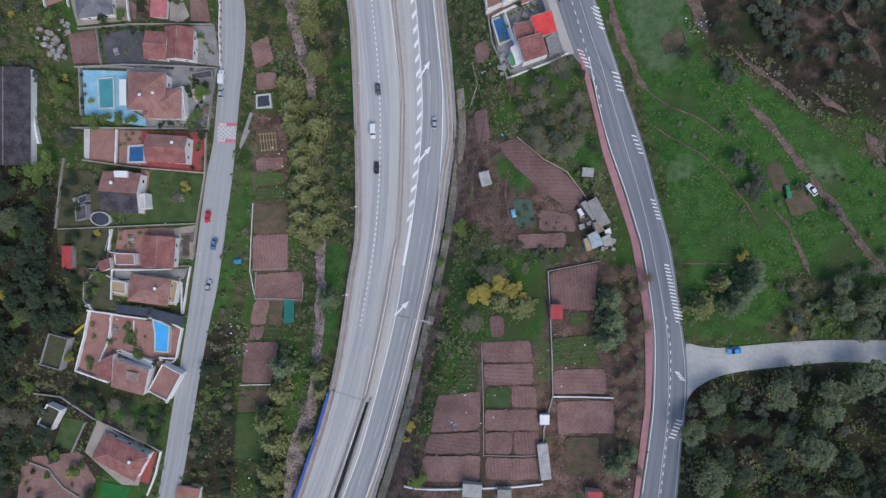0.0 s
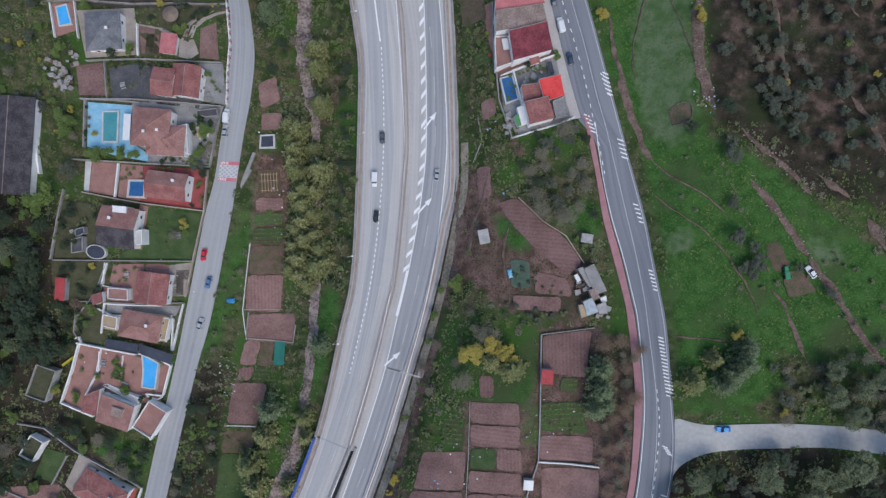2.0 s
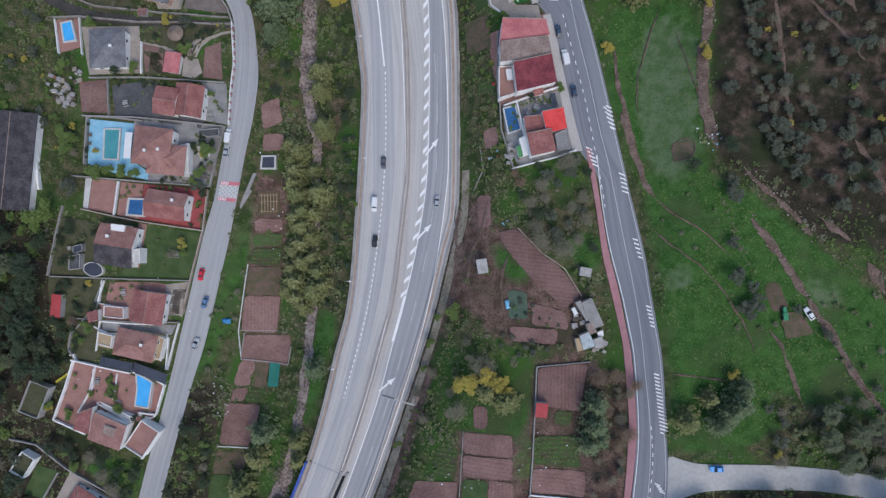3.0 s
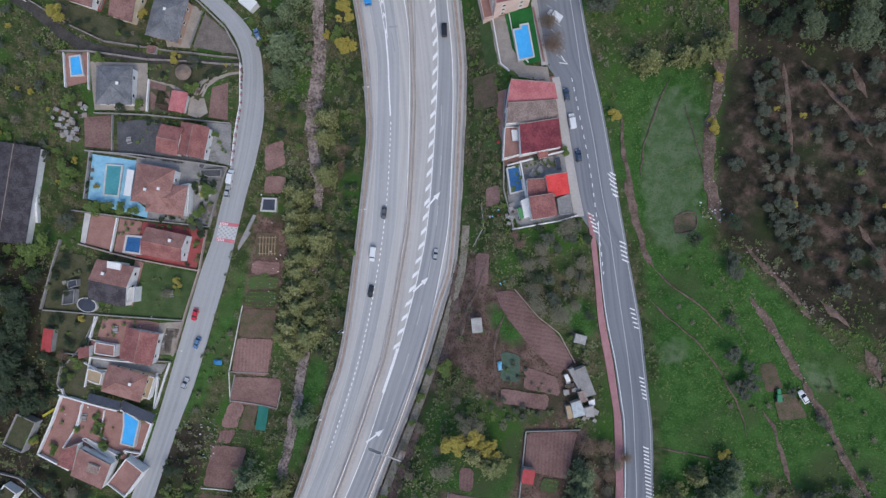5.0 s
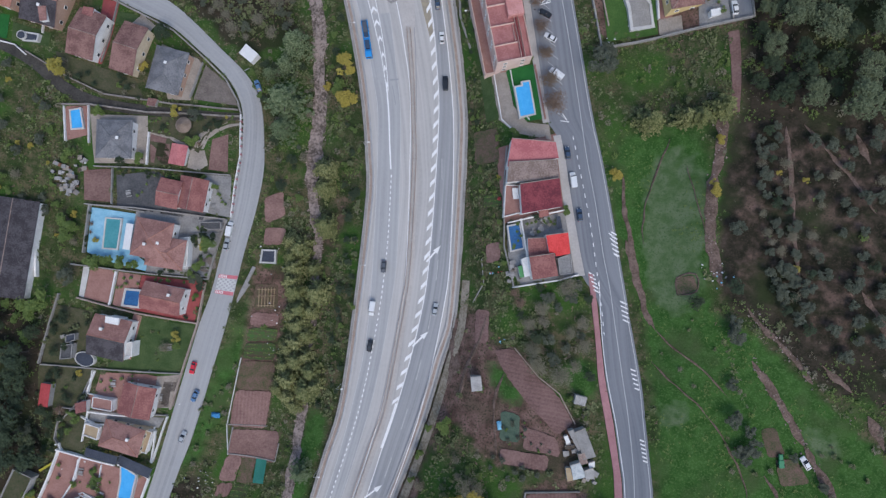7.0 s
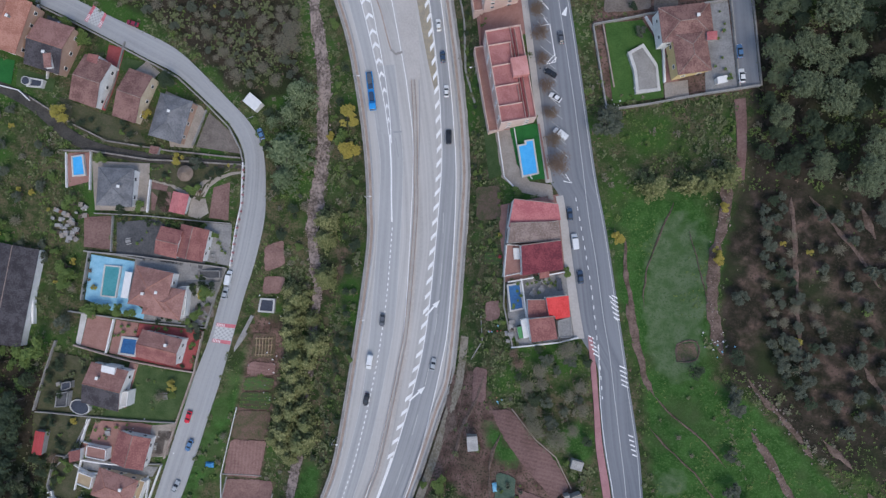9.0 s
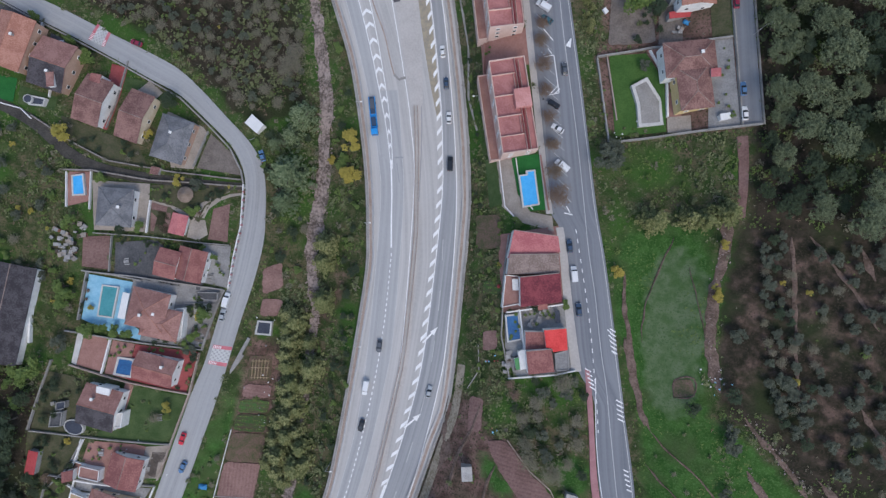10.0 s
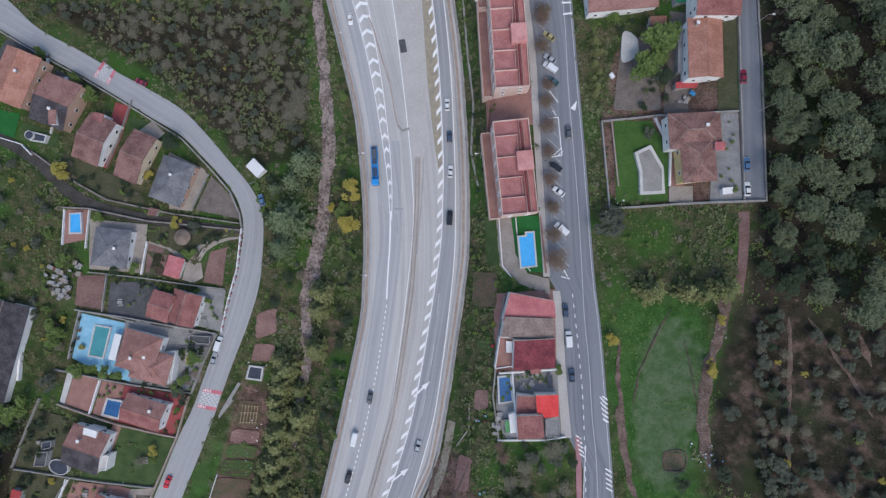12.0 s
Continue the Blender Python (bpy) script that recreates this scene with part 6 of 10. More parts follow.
        ([(45.6, 174.1), (52.5, 165.1), (55.1, 153.3)], "white terrace wall", WHITE_WALL, 1.2, 0.7), ([(57.3, 214.9), (64.1, 192.0), (70.0, 171.9), (75.5, 152.7)], "pale lane wall", CONCRETE, 1.2, 0.5), ([(62.2, 215.0), (69.8, 192.5), (75.7, 172.8), (81.3, 153.5)], "pale lane kerb wall", CONCRETE, 0.5, 0.6),
        ([(35.6, -7.5), (52.9, -4.0)], "pale plot wall", CONCRETE, 0.8, 0.35), ([(35.6, -7.5), (36.1, -30.0), (36.6, -48.9), (33.6, -60.2), (33.3, -77.3)], "pale plot wall", CONCRETE, 0.8, 0.5), ([(36.6, -49.2), (50.3, -49.6), (56.4, -49.3)], "whitewashed plot wall", WHITE_WALL, 0.8, 0.5), ([(-13.6, -82.7), (11.5, -79.9), (33.3, -78.5)], "whitewashed plot wall", WHITE_WALL, 0.9, 0.6),
        ([(13.0, -31.4), (13.5, -49.2), (13.6, -69.0), (32.3, -68.9)], "pale plot edging", CONCRETE, 0.3, 0.3), ([(10.3, 66.6), (12.2, 58.2), (9.7, 50.9)], "pale path edging", CONCRETE, 0.4, 0.4), ([(25.4, 38.5), (34.2, 30.6), (41.9, 26.2), (48.3, 17.4)], "old plank plot edging", KERB_STAIN, 0.4, 0.4),
        ([(-71.0, 17.1), (-72.3, -8.2), (-70.5, -18.9)], "white plot edging", WHITE_WALL, 0.5, 0.25), ([(-72.3, -7.8), (-58.3, -7.1)], "pale plot edging", CONCRETE, 0.4, 0.3), ([(-70.2, -8.7), (-70.7, -18.5), (-53.3, -19.3), (-52.9, -12.6)], "pale plot wall", CONCRETE, 0.6, 0.4), ([(-74.9, -50.3), (-64.0, -50.5)], "white plot edging", WHITE_WALL, 0.4, 0.3), ([(-72.6, 44.5), (-75.4, 37.6), (-71.6, 50.9)], "pale stone steps beside the gardens", CONCRETE, 0.5, 1.4),
        ([(-26.5, 205.1), (-19.9, 185.7), (-13.9, 170.0), (-10.3, 152.3), (-4.9, 140.8)], "pale concrete drain along the bank", CONCRETE, 0.2, 0.9)):
    garden_wall(pts, label, material, tall * 0.8, thick * 0.8)

# chequered parapet of the village road: pink piers between white ones
line = smooth_line([(-84.3, 104.5), (-82.1, 90.5), (-82.1, 79.5), (-81.7, 68.0)], 1.5)
parapet = thing("road_parapet", (line[0][0], line[0][1], ground_z(*line[0])), 0, "low roadside parapet with pink and white piers", "parapet", kind="structure")
for i, p in enumerate(line):
    bm = bmesh.new()
    box(bm, -0.3, -0.36, -1.0, 0.3, 0.36, 1.1 if i % 2 else 1.0, 0.04)
    part("pier", bm, PINK_PATH if i % 2 else PAVE["white"], parapet).location = (p[0] - line[0][0], p[1] - line[0][1], ground_z(*p) - ground_z(*line[0]))

# ---- garden plots ----
CROP_RINGS = []


def ragged(ring, step=1.1, rough=0.38):
    """The same ring with dug, uneven edges and rounded corners."""
    out = []
    for i, p in enumerate(ring):
        q = ring[(i + 1) % len(ring)]
        n = max(2, int(math.dist(p, q) / step))
        for k in range(n):
            f = k / n
            x, y = p[0] + (q[0] - p[0]) * f, p[1] + (q[1] - p[1]) * f
            if k == 0:
                a = ring[i - 1]
                mid = Vector((a[0] + q[0] - 2 * x, a[1] + q[1] - 2 * y)).normalized() * 0.5
                x, y = x + mid.x, y + mid.y
            out.append((x + rough * noise.noise((x * 0.6, y * 0.6, 3.0)), y + rough * noise.noise((x * 0.6, y * 0.6, 8.0))))
    return out


ROWS_H = surface("ridged_garden_soil", (0.155, 0.090, 0.080), (0.262, 0.160, 0.145), 0.18, 1.8, 0.95, 0.6, 0.12, streak=(88, 1.3))
ROWS_V = surface("furrowed_garden_soil", (0.155, 0.088, 0.078), (0.265, 0.162, 0.145), 0.18, 1.8, 0.95, 0.6, 0.12, streak=(4, 1.2))
CROPS = surface("vegetable_rows", (0.085, 0.062, 0.044), (0.050, 0.120, 0.030), 0.4, 2.5, 0.95, 0.6, 0.15, streak=(88, 1.6))
WEEDY = surface("weedy_soil", (0.060, 0.078, 0.030), (0.175, 0.105, 0.090), 0.35, 2.0, 0.95, 0.6, 0.12)
NET = surface("green_shade_net", (0.020, 0.145, 0.115), (0.035, 0.20, 0.16), 0.5, 3.0, 0.8, 0.1)
for ring, material, label in (
        ([(-70.2, 44.5), (-62.4, 45.8), (-61.3, 36.5), (-69.2, 35.3)], WEEDY, "framed vegetable bed"), ([(-70.0, 34.1), (-60.4, 34.9), (-60.2, 30.3), (-69.9, 29.3)], ROWS_H, "ridged brown vegetable plot"), ([(-70.0, 28.4), (-60.0, 29.4), (-60.0, 24.7), (-70.3, 23.5)], CROPS, "vegetable plot with green rows"),
        ([(-70.4, 22.9), (-59.8, 23.9), (-59.5, 17.7), (-70.3, 16.8)], CROPS, "vegetable plot with green rows"), ([(-70.3, 15.9), (-59.0, 16.9), (-58.7, 6.1), (-70.9, 5.5)], WEEDY, "weedy brown plot"), ([(-71.0, 5.1), (-58.6, 5.7), (-59.1, -8.3), (-71.4, -8.1)], ROWS_V, "furrowed brown plot"),
        ([(-70.5, -9.5), (-53.7, -8.3), (-53.2, -12.3), (-53.7, -20.0), (-70.8, -19.2)], MUD, "bare reddish plot"), ([(-70.9, -19.3), (-65.4, -19.4), (-66.7, -28.5), (-72.2, -28.3)], MUD, "bare reddish plot"), ([(-65.0, -19.5), (-60.5, -19.5), (-61.0, -28.6), (-66.3, -28.5)], WEEDY, "weedy brown plot"),
        ([(-71.6, -29.0), (-66.7, -29.1), (-68.1, -34.1), (-72.8, -33.9)], ROWS_V, "furrowed brown plot"), ([(-66.3, -29.1), (-60.6, -29.2), (-62.1, -34.2), (-67.7, -34.1)], CROPS, "vegetable plot with green rows"), ([(-73.6, -34.7), (-61.6, -35.0), (-64.0, -49.9), (-74.5, -49.5)], MUD, "bare brown plot"),
        ([(-75.1, -52.0), (-64.4, -52.4), (-65.2, -60.8), (-76.1, -60.4)], WEEDY, "weedy brown plot"), ([(-76.1, -60.8), (-65.2, -61.2), (-65.8, -78.4), (-77.6, -77.8)], PAVE["lawn"], "grassed plot"), ([(-70.1, 65.9), (-62.8, 66.9), (-63.6, 60.4), (-69.7, 59.5)], MUD, "bare brown plot"), ([(-72.0, 76.7), (-66.0, 80.3), (-64.0, 71.1), (-70.3, 67.5)], MUD, "bare brown plot"),
        ([(36.2, -7.8), (52.1, -4.8), (50.9, -20.7), (36.7, -19.8)], ROWS_V, "wide furrowed brown plot"), ([(13.2, -31.6), (29.1, -30.4), (29.7, -37.5), (13.5, -38.3)], MUD, "bare brown plot"), ([(13.7, -38.9), (29.9, -38.0), (30.1, -44.9), (14.1, -45.8)], ROWS_H, "ridged brown plot"),
        ([(36.4, -30.0), (50.8, -28.6), (52.6, -39.2), (36.9, -39.0)], CROPS, "staked vegetable plot"), ([(36.9, -40.3), (54.4, -40.2), (54.2, -48.4), (37.0, -48.5)], ROWS_H, "ridged brown plot"), ([(37.8, -51.2), (56.4, -50.4), (56.6, -60.9), (38.6, -62.2)], MUD, "bare brown plot"),
        ([(40.9, -63.2), (51.8, -62.7), (51.2, -74.9), (41.3, -76.2)], WEEDY, "weedy brown plot"), ([(14.3, -46.6), (22.3, -46.1), (22.6, -52.6), (14.2, -53.1)], PAVE["lawn"], "grassed plot"), ([(22.8, -45.9), (30.8, -45.7), (31.2, -52.5), (23.0, -52.6)], ROWS_V, "furrowed brown plot"), ([(14.0, -53.9), (31.4, -53.3), (31.7, -60.1), (14.0, -60.8)], MUD, "bare brown plot"),
        ([(14.2, -61.5), (22.8, -61.0), (23.0, -68.3), (14.2, -68.6)], MUD, "bare brown plot"), ([(23.4, -61.0), (31.9, -60.9), (32.1, -68.5), (23.5, -68.3)], ROWS_V, "furrowed brown plot"), ([(14.2, -69.7), (32.1, -69.6), (32.1, -76.9), (14.2, -76.8)], ROWS_V, "furrowed brown plot"),
        ([(-1.8, -50.5), (12.6, -47.8), (12.5, -60.5), (-4.3, -63.1)], MUD, "bare brown plot"), ([(-4.7, -63.7), (12.5, -61.3), (12.5, -68.3), (-6.6, -70.3)], ROWS_H, "ridged brown plot"), ([(-6.6, -71.1), (12.5, -69.1), (12.1, -77.7), (-8.2, -79.5)], MUD, "bare brown plot"),
        ([(4.6, -37.7), (11.7, -37.3), (11.1, -47.1), (3.9, -46.9)], CROPS, "bright green vegetable plot"), ([(18.9, 36.3), (24.9, 38.3), (33.8, 30.2), (41.3, 26.0), (47.7, 17.4), (43.2, 12.8), (31.9, 21.4), (23.5, 29.4)], ROWS_H, "long ridged reddish plot"),
        ([(10.9, 48.7), (15.5, 49.4), (16.6, 38.7), (12.4, 37.2)], MUD, "bare reddish plot"), ([(24.1, 17.3), (30.1, 17.1), (31.5, 7.9), (24.8, 7.5)], surface("leafy_plot", (0.06, 0.10, 0.07), (0.10, 0.14, 0.10), 0.4, 2, 0.95, 0.5), "grey-green cabbage plot"),
        ([(25.3, 5.0), (41.3, 5.5), (41.6, 0.6), (26.2, 0.2)], MUD, "bare reddish plot"), ([(31.9, 13.6), (43.2, 11.7), (45.0, 5.9), (32.8, 6.3)], MUD, "bare reddish plot"), ([(15.6, -22.9), (20.3, -22.4), (20.7, -29.5), (16.4, -30.0)], ROWS_V, "furrowed brown plot"), ([(42.9, -21.1), (48.6, -21.1), (47.8, -26.3), (42.4, -25.6)], CROPS, "vegetable plot with green rows"),
        ([(0.8, 111.1), (8.7, 112.1), (11.1, 100.8), (3.3, 99.4)], WEEDY, "weedy brown plot"), ([(7.7, 88.6), (13.6, 90.2), (14.3, 85.9), (8.3, 83.8)], CROPS, "vegetable plot with rows"), ([(10.9, 71.7), (15.4, 73.4), (16.6, 67.0), (12.1, 65.1)], MUD, "bare brown plot"),
        ([(72.7, 69.9), (77.5, 71.7), (79.2, 67.1), (73.4, 64.4)], WEEDY, "small fenced plot in the meadow"), ([(29.2, 197.7), (40.0, 201.3), (46.9, 177.1), (32.2, 173.9)], PAVE["dust"], "bare dusty garden"), ([(103.4, 27.1), (107.9, 28.2), (112.0, 20.2), (107.2, 18.4)], WEEDY, "small fenced plot"), ([(109.4, 18.4), (115.5, 19.3), (120.5, 12.8), (112.0, 10.2)], WEEDY, "small fenced plot")):
    KEEP_OFF.append(ring)
    if material is CROPS:
        CROP_RINGS.append(ring)
    bm = bmesh.new()
    patch(bm, ragged(ring), 0.12)
    tagged(part("garden_plot", bm, material), label, "garden plot", "garden plots", "structure")
for ring in ([(-60.3, -19.3), (-56.4, -19.3), (-56.1, -27.7), (-60.0, -28.0)],):
    bm = bmesh.new()
    patch(bm, ring, 0.5, 2.0)
    tagged(part("shade_net", bm, NET), "green shade net stretched over a vegetable bed", "net")

# ---- terrace banks and paths over the meadows ----
BANK = surface("bare_earth_bank", (0.075, 0.052, 0.038), (0.215, 0.150, 0.125), 0.35, 1.6, 0.95, 0.8)
for pts, wide, label in (
        ([(55.9, 80.1), (59.7, 70.5), (64.7, 59.0), (69.1, 52.1)], 1.8, "brown ditch along the meadow edge"), ([(69.1, 52.1), (75.8, 46.9), (84.0, 42.2), (92.6, 34.9)], 0.5, "worn path across the meadow"), ([(69.1, 41.7), (77.3, 35.5), (85.8, 29.6), (92.7, 22.2), (99.7, 12.1), (103.2, 3.8)], 0.5, "worn path across the meadow"),
        ([(93.8, 63.8), (98.9, 59.1), (109.3, 50.7), (116.3, 43.4)], 1.6, "stony terrace bank"), ([(97.5, 47.5), (102.8, 41.9), (110.8, 32.4), (117.1, 23.7)], 2.0, "stony terrace bank"), ([(117.1, 23.7), (125.4, 12.8), (133.2, 0.2), (142.5, -10.4)], 2.0, "stony terrace bank"),
        ([(117.7, 49.5), (124.4, 45.2), (127.3, 43.0)], 2.2, "stony terrace bank"), ([(132.7, 36.7), (136.1, 32.2), (139.2, 26.8)], 2.2, "stony terrace bank"), ([(124.2, 74.0), (131.0, 66.0), (136.4, 56.4)], 1.8, "stony terrace bank"), ([(106.8, 12.9), (112.0, 5.6), (117.7, -8.9)], 1.2, "stony terrace bank"), ([(76.8, -4.4), (87.3, -4.6), (100.5, -5.3)], 0.5, "low edge of the meadow"),
        ([(64.7, 115.0), (63.0, 106.1), (61.0, 96.1), (60.3, 86.5), (61.6, 79.4)], 0.5, "worn path across the meadow"), ([(70.6, 106.5), (73.9, 98.2), (78.4, 85.0)], 0.35, "worn path across the meadow"), ([(78.0, 123.3), (79.0, 112.7), (78.8, 101.6), (79.3, 90.8), (81.3, 80.6), (85.8, 69.4)], 3.2, "stony terrace bank"),
        ([(51.5, 101.1), (53.1, 92.1), (57.4, 80.1), (62.1, 66.4), (67.3, 53.2)], 1.5, "brown ditch along the meadow edge"), ([(95.5, 120.9), (99.2, 107.7), (102.9, 91.1), (107.3, 72.9)], 1.2, "worn earth strip between tree rows"), ([(113.9, 120.8), (119.0, 111.9)], 2.0, "stony terrace bank"), ([(100.4, 122.3), (114.3, 108.7), (123.6, 97.7)], 1.0, "worn path over the slope"),
        ([(73.5, 64.2), (79.2, 66.7), (77.8, 72.0), (72.8, 70.1), (73.5, 64.2)], 0.5, "earth rim of a plot"), ([(15.1, 47.9), (13.2, 36.1), (10.8, 28.3), (9.6, 16.2)], 1.2, "trodden garden path"), ([(23.5, 29.4), (21.6, 19.7), (23.5, 7.9), (25.3, 0.2)], 0.9, "trodden garden path"), ([(3.3, 41.8), (5.7, 28.9), (4.5, 18.6)], 4.0, "bare earth strip beside the highway"),
        ([(-6.0, -6.0), (-10.2, -24.7), (-16.4, -49.7)], 1.0, "bare verge beside the highway")):
    bm = bmesh.new()
    pts2 = smooth_line(pts, 2.0)
    prev = None
    for i, p in enumerate(pts2):
        q, r = pts2[max(i - 1, 0)], pts2[min(i + 1, len(pts2) - 1)]
        t = Vector((r[0] - q[0], r[1] - q[1])).normalized()
        half = wide / 2 * min(1.0, 0.15 + 0.45 * min(i, len(pts2) - 1 - i)) * (1 + 0.9 * noise.noise((p[0] * 0.3, p[1] * 0.3, 2.0)))
        drift = 0.6 * noise.noise((p[0] * 0.2, p[1] * 0.2, 7.0))
        row = []
        for o, hgt in ((-half, 0.05), (-half * 0.3, 0.22), (half * 0.35, 0.26), (half, 0.05)):
            x, y = p[0] - t.y * (o + drift), p[1] + t.x * (o + drift)
            row.append(bm.verts.new((x, y, ground_z(x, y) + hgt)))
        if prev:
            for k in range(3):
                bm.faces.new((prev[k], prev[k + 1], row[k + 1], row[k]))
        prev = row
    bmesh.ops.recalc_face_normals(bm, faces=bm.faces)
    tagged(part("earth_bank", bm, BANK), label, "bank", "banks and paths", "structure")


# ---- trees and bushes ----
def leaf_material(name, a, b, c):
    m = bpy.data.materials.new(name)
    m.use_nodes = True
    n, l = m.node_tree.nodes, m.node_tree.links
    bsdf = n["Principled BSDF"]
    geo, info = n.new("ShaderNodeNewGeometry"), n.new("ShaderNodeObjectInfo")
    mix, mix2 = n.new("ShaderNodeMix"), n.new("ShaderNodeMix")
    for x in (mix, mix2):
        x.data_type = "RGBA"
    mix.inputs["A"].default_value, mix.inputs["B"].default_value = (*a, 1), (*b, 1)
    l.new(geo.outputs["Random Per Island"], mix.inputs["Factor"])
    l.new(mix.outputs["Result"], mix2.inputs["A"])
    mix2.inputs["B"].default_value = (*c, 1)
    half = n.new("ShaderNodeMath")
    half.operation = "MULTIPLY"
    half.inputs[1].default_value = 0.6
    l.new(info.outputs["Random"], half.inputs[0])
    l.new(half.outputs[0], mix2.inputs["Factor"])
    l.new(mix2.outputs["Result"], bsdf.inputs["Base Color"])
    bsdf.inputs["Roughness"].default_value = 0.7
    bsdf.inputs["Specular IOR Level"].default_value = 0.2
    return m


BARK = surface("grey_brown_bark", (0.07, 0.055, 0.045), (0.14, 0.115, 0.095), 1.0, 6.0, 0.95, 0.4)
LEAF = {
    "pine": leaf_material("pine_needles", (0.030, 0.046, 0.022), (0.190, 0.220, 0.125), (0.098, 0.125, 0.070)),
    "oak": leaf_material("dark_evergreen_leaves", (0.022, 0.036, 0.020), (0.066, 0.090, 0.046), (0.036, 0.056, 0.036)),
    "scrub": leaf_material("scrub_leaves", (0.060, 0.080, 0.034), (0.190, 0.208, 0.100), (0.110, 0.128, 0.068)),
    "olive": leaf_material("olive_leaves", (0.046, 0.058, 0.038), (0.128, 0.142, 0.104), (0.066, 0.078, 0.058)),
    "cane": leaf_material("olive_yellow_leaves", (0.066, 0.084, 0.028), (0.290, 0.290, 0.128), (0.120, 0.142, 0.052)),
    "fir": leaf_material("fir_needles", (0.044, 0.074, 0.033), (0.225, 0.268, 0.145), (0.082, 0.120, 0.060)),
    "yellow": leaf_material("yellow_autumn_leaves", (0.24, 0.20, 0.04), (0.44, 0.35, 0.08), (0.26, 0.25, 0.06)),
    "green": leaf_material("fresh_green_leaves", (0.056, 0.098, 0.024), (0.160, 0.215, 0.062), (0.094, 0.145, 0.044)),
    "bare": leaf_material("grey_twigs", (0.108, 0.095, 0.068), (0.265, 0.238, 0.180), (0.145, 0.142, 0.090)),
    "russet": leaf_material("russet_twigs", (0.12, 0.078, 0.058), (0.24, 0.165, 0.125), (0.16, 0.125, 0.08)),
}


def tuft(verts, faces, at, size, rng, flat=0.5, leaves=3, slim=0.42):
    """One clump of leaves: a crumpled little fan."""
    spin = rng.random() * 6.28
    for k in range(leaves):
        a = spin + k * 6.283 / leaves + rng.uniform(-0.4, 0.4)
        tip = Vector((math.cos(a), math.sin(a), rng.uniform(-0.5, 0.6) * (1 - flat) + 0.12)) * size * rng.uniform(0.7, 1.2)
        side = Vector((-math.sin(a), math.cos(a), rng.uniform(-0.3, 0.3))) * size * slim
        i = len(verts)
        verts += [tuple(at), tuple(at + tip * 0.55 + side), tuple(at + tip), tuple(at + tip * 0.55 - side)]
        faces.append((i, i + 1, i + 2, i + 3))


def crown_mesh(name, style, radius, tall, seed):
    """A crown of lobes covered in leaf clumps, with an uneven outline and gaps."""
    rng = random.Random(seed)
    verts, faces = [], []
    if style == "star":
        # whorled branches, densest towards the stem
        for tier in range(6):
            z, reach = tall * (0.22 + 0.78 * tier / 5), radius * (1.08 - 0.17 * tier)
            n = 14 - 2 * tier
            for k in range(n):
                a = (k + rng.random() * 0.8) / n * 6.283
                far = reach * rng.uniform(0.7, 1.12)
                for j in range(11):
                    f = (j + 0.6) / 11
                    wob = 0.10 * radius * (0.4 + f)
                    p = Vector((math.cos(a) * far * f + rng.uniform(-wob, wob), math.sin(a) * far * f + rng.uniform(-wob, wob), z - 0.22 * far * f * f + rng.uniform(-0.2, 0.2)))
                    tuft(verts, faces, p, rng.uniform(0.30, 0.58), rng, 0.6, 3, 0.5)
    elif style == "twig":
        # a thin haze of fine twigs over a few boughs
        for k in range(15):
            a, far = rng.random() * 6.283, radius * rng.uniform(0.45, 1.0)
            c = Vector((math.cos(a) * far * 0.62, math.sin(a) * far * 0.62, tall * rng.uniform(0.5, 0.95)))
            for j in range(46):
                p = c + Vector((rng.gauss(0, 1), rng.gauss(0, 1), rng.gauss(0, 0.8))) * radius * 0.27
                tuft(verts, faces, p, rng.uniform(0.22, 0.50), rng, 0.2, 3, 0.13)
    else:
        lobes = max(6, int(radius * 4.4))
        for k in range(lobes):
            a, r = rng.random() * 6.283, radius * math.sqrt(rng.random()) * 0.80
            size = radius * rng.uniform(0.18, 0.36)
            c = Vector((math.cos(a) * r, math.sin(a) * r, tall * 0.55 + (tall * 0.40) * (1 - (r / radius) ** 2) * rng.uniform(0.6, 1.1)))
            for j in range(int(30 * max(0.6, size)) + 8):
                d = Vector((rng.gauss(0, 1), rng.gauss(0, 1), rng.gauss(0.35, 0.8))).normalized()
                tuft(verts, faces, c + d * size * rng.uniform(0.7, 1.15), rng.uniform(0.24, 0.50), rng, 0.4)
    me = bpy.data.meshes.new(name)
    me.from_pydata(verts, [], faces)
    return me


def tree_kind(name, style, leaf, radius, tall, seed, label, category):
    """A tree with a tapered trunk, limbs and a leafy crown, standing at the origin."""
    t = thing(name, (0, 0, 0), 0, label, category)
    bm = bmesh.new()
    bmesh.ops.create_cone(bm, cap_ends=True, segments=7, radius1=0.06 * radius + 0.08, radius2=0.03 * radius + 0.03, depth=tall * 0.7 + 1, matrix=Matrix.Translation((0, 0, tall * 0.35 - 0.5)))
    rng = random.Random(seed)
    for k in range(5):
        a = k * 1.26 + rng.random()
        p, q = Vector((0, 0, tall * rng.uniform(0.3, 0.5))), Vector((math.cos(a) * radius * 0.6, math.sin(a) * radius * 0.6, tall * rng.uniform(0.6, 0.8)))
        bmesh.ops.create_cone(bm, cap_ends=False, segments=5, radius1=0.03 * radius + 0.03, radius2=0.03, depth=(q - p).length, matrix=Matrix.Translation((p + q) / 2) @ (q - p).to_track_quat("Z", "Y").to_matrix().to_4x4())
    part("trunk", bm, BARK, t)
    me = crown_mesh("crown", style, radius, tall, seed)
    me.materials.append(LEAF[leaf])
    crown = new("crown", me)
    crown.parent = t
    return t


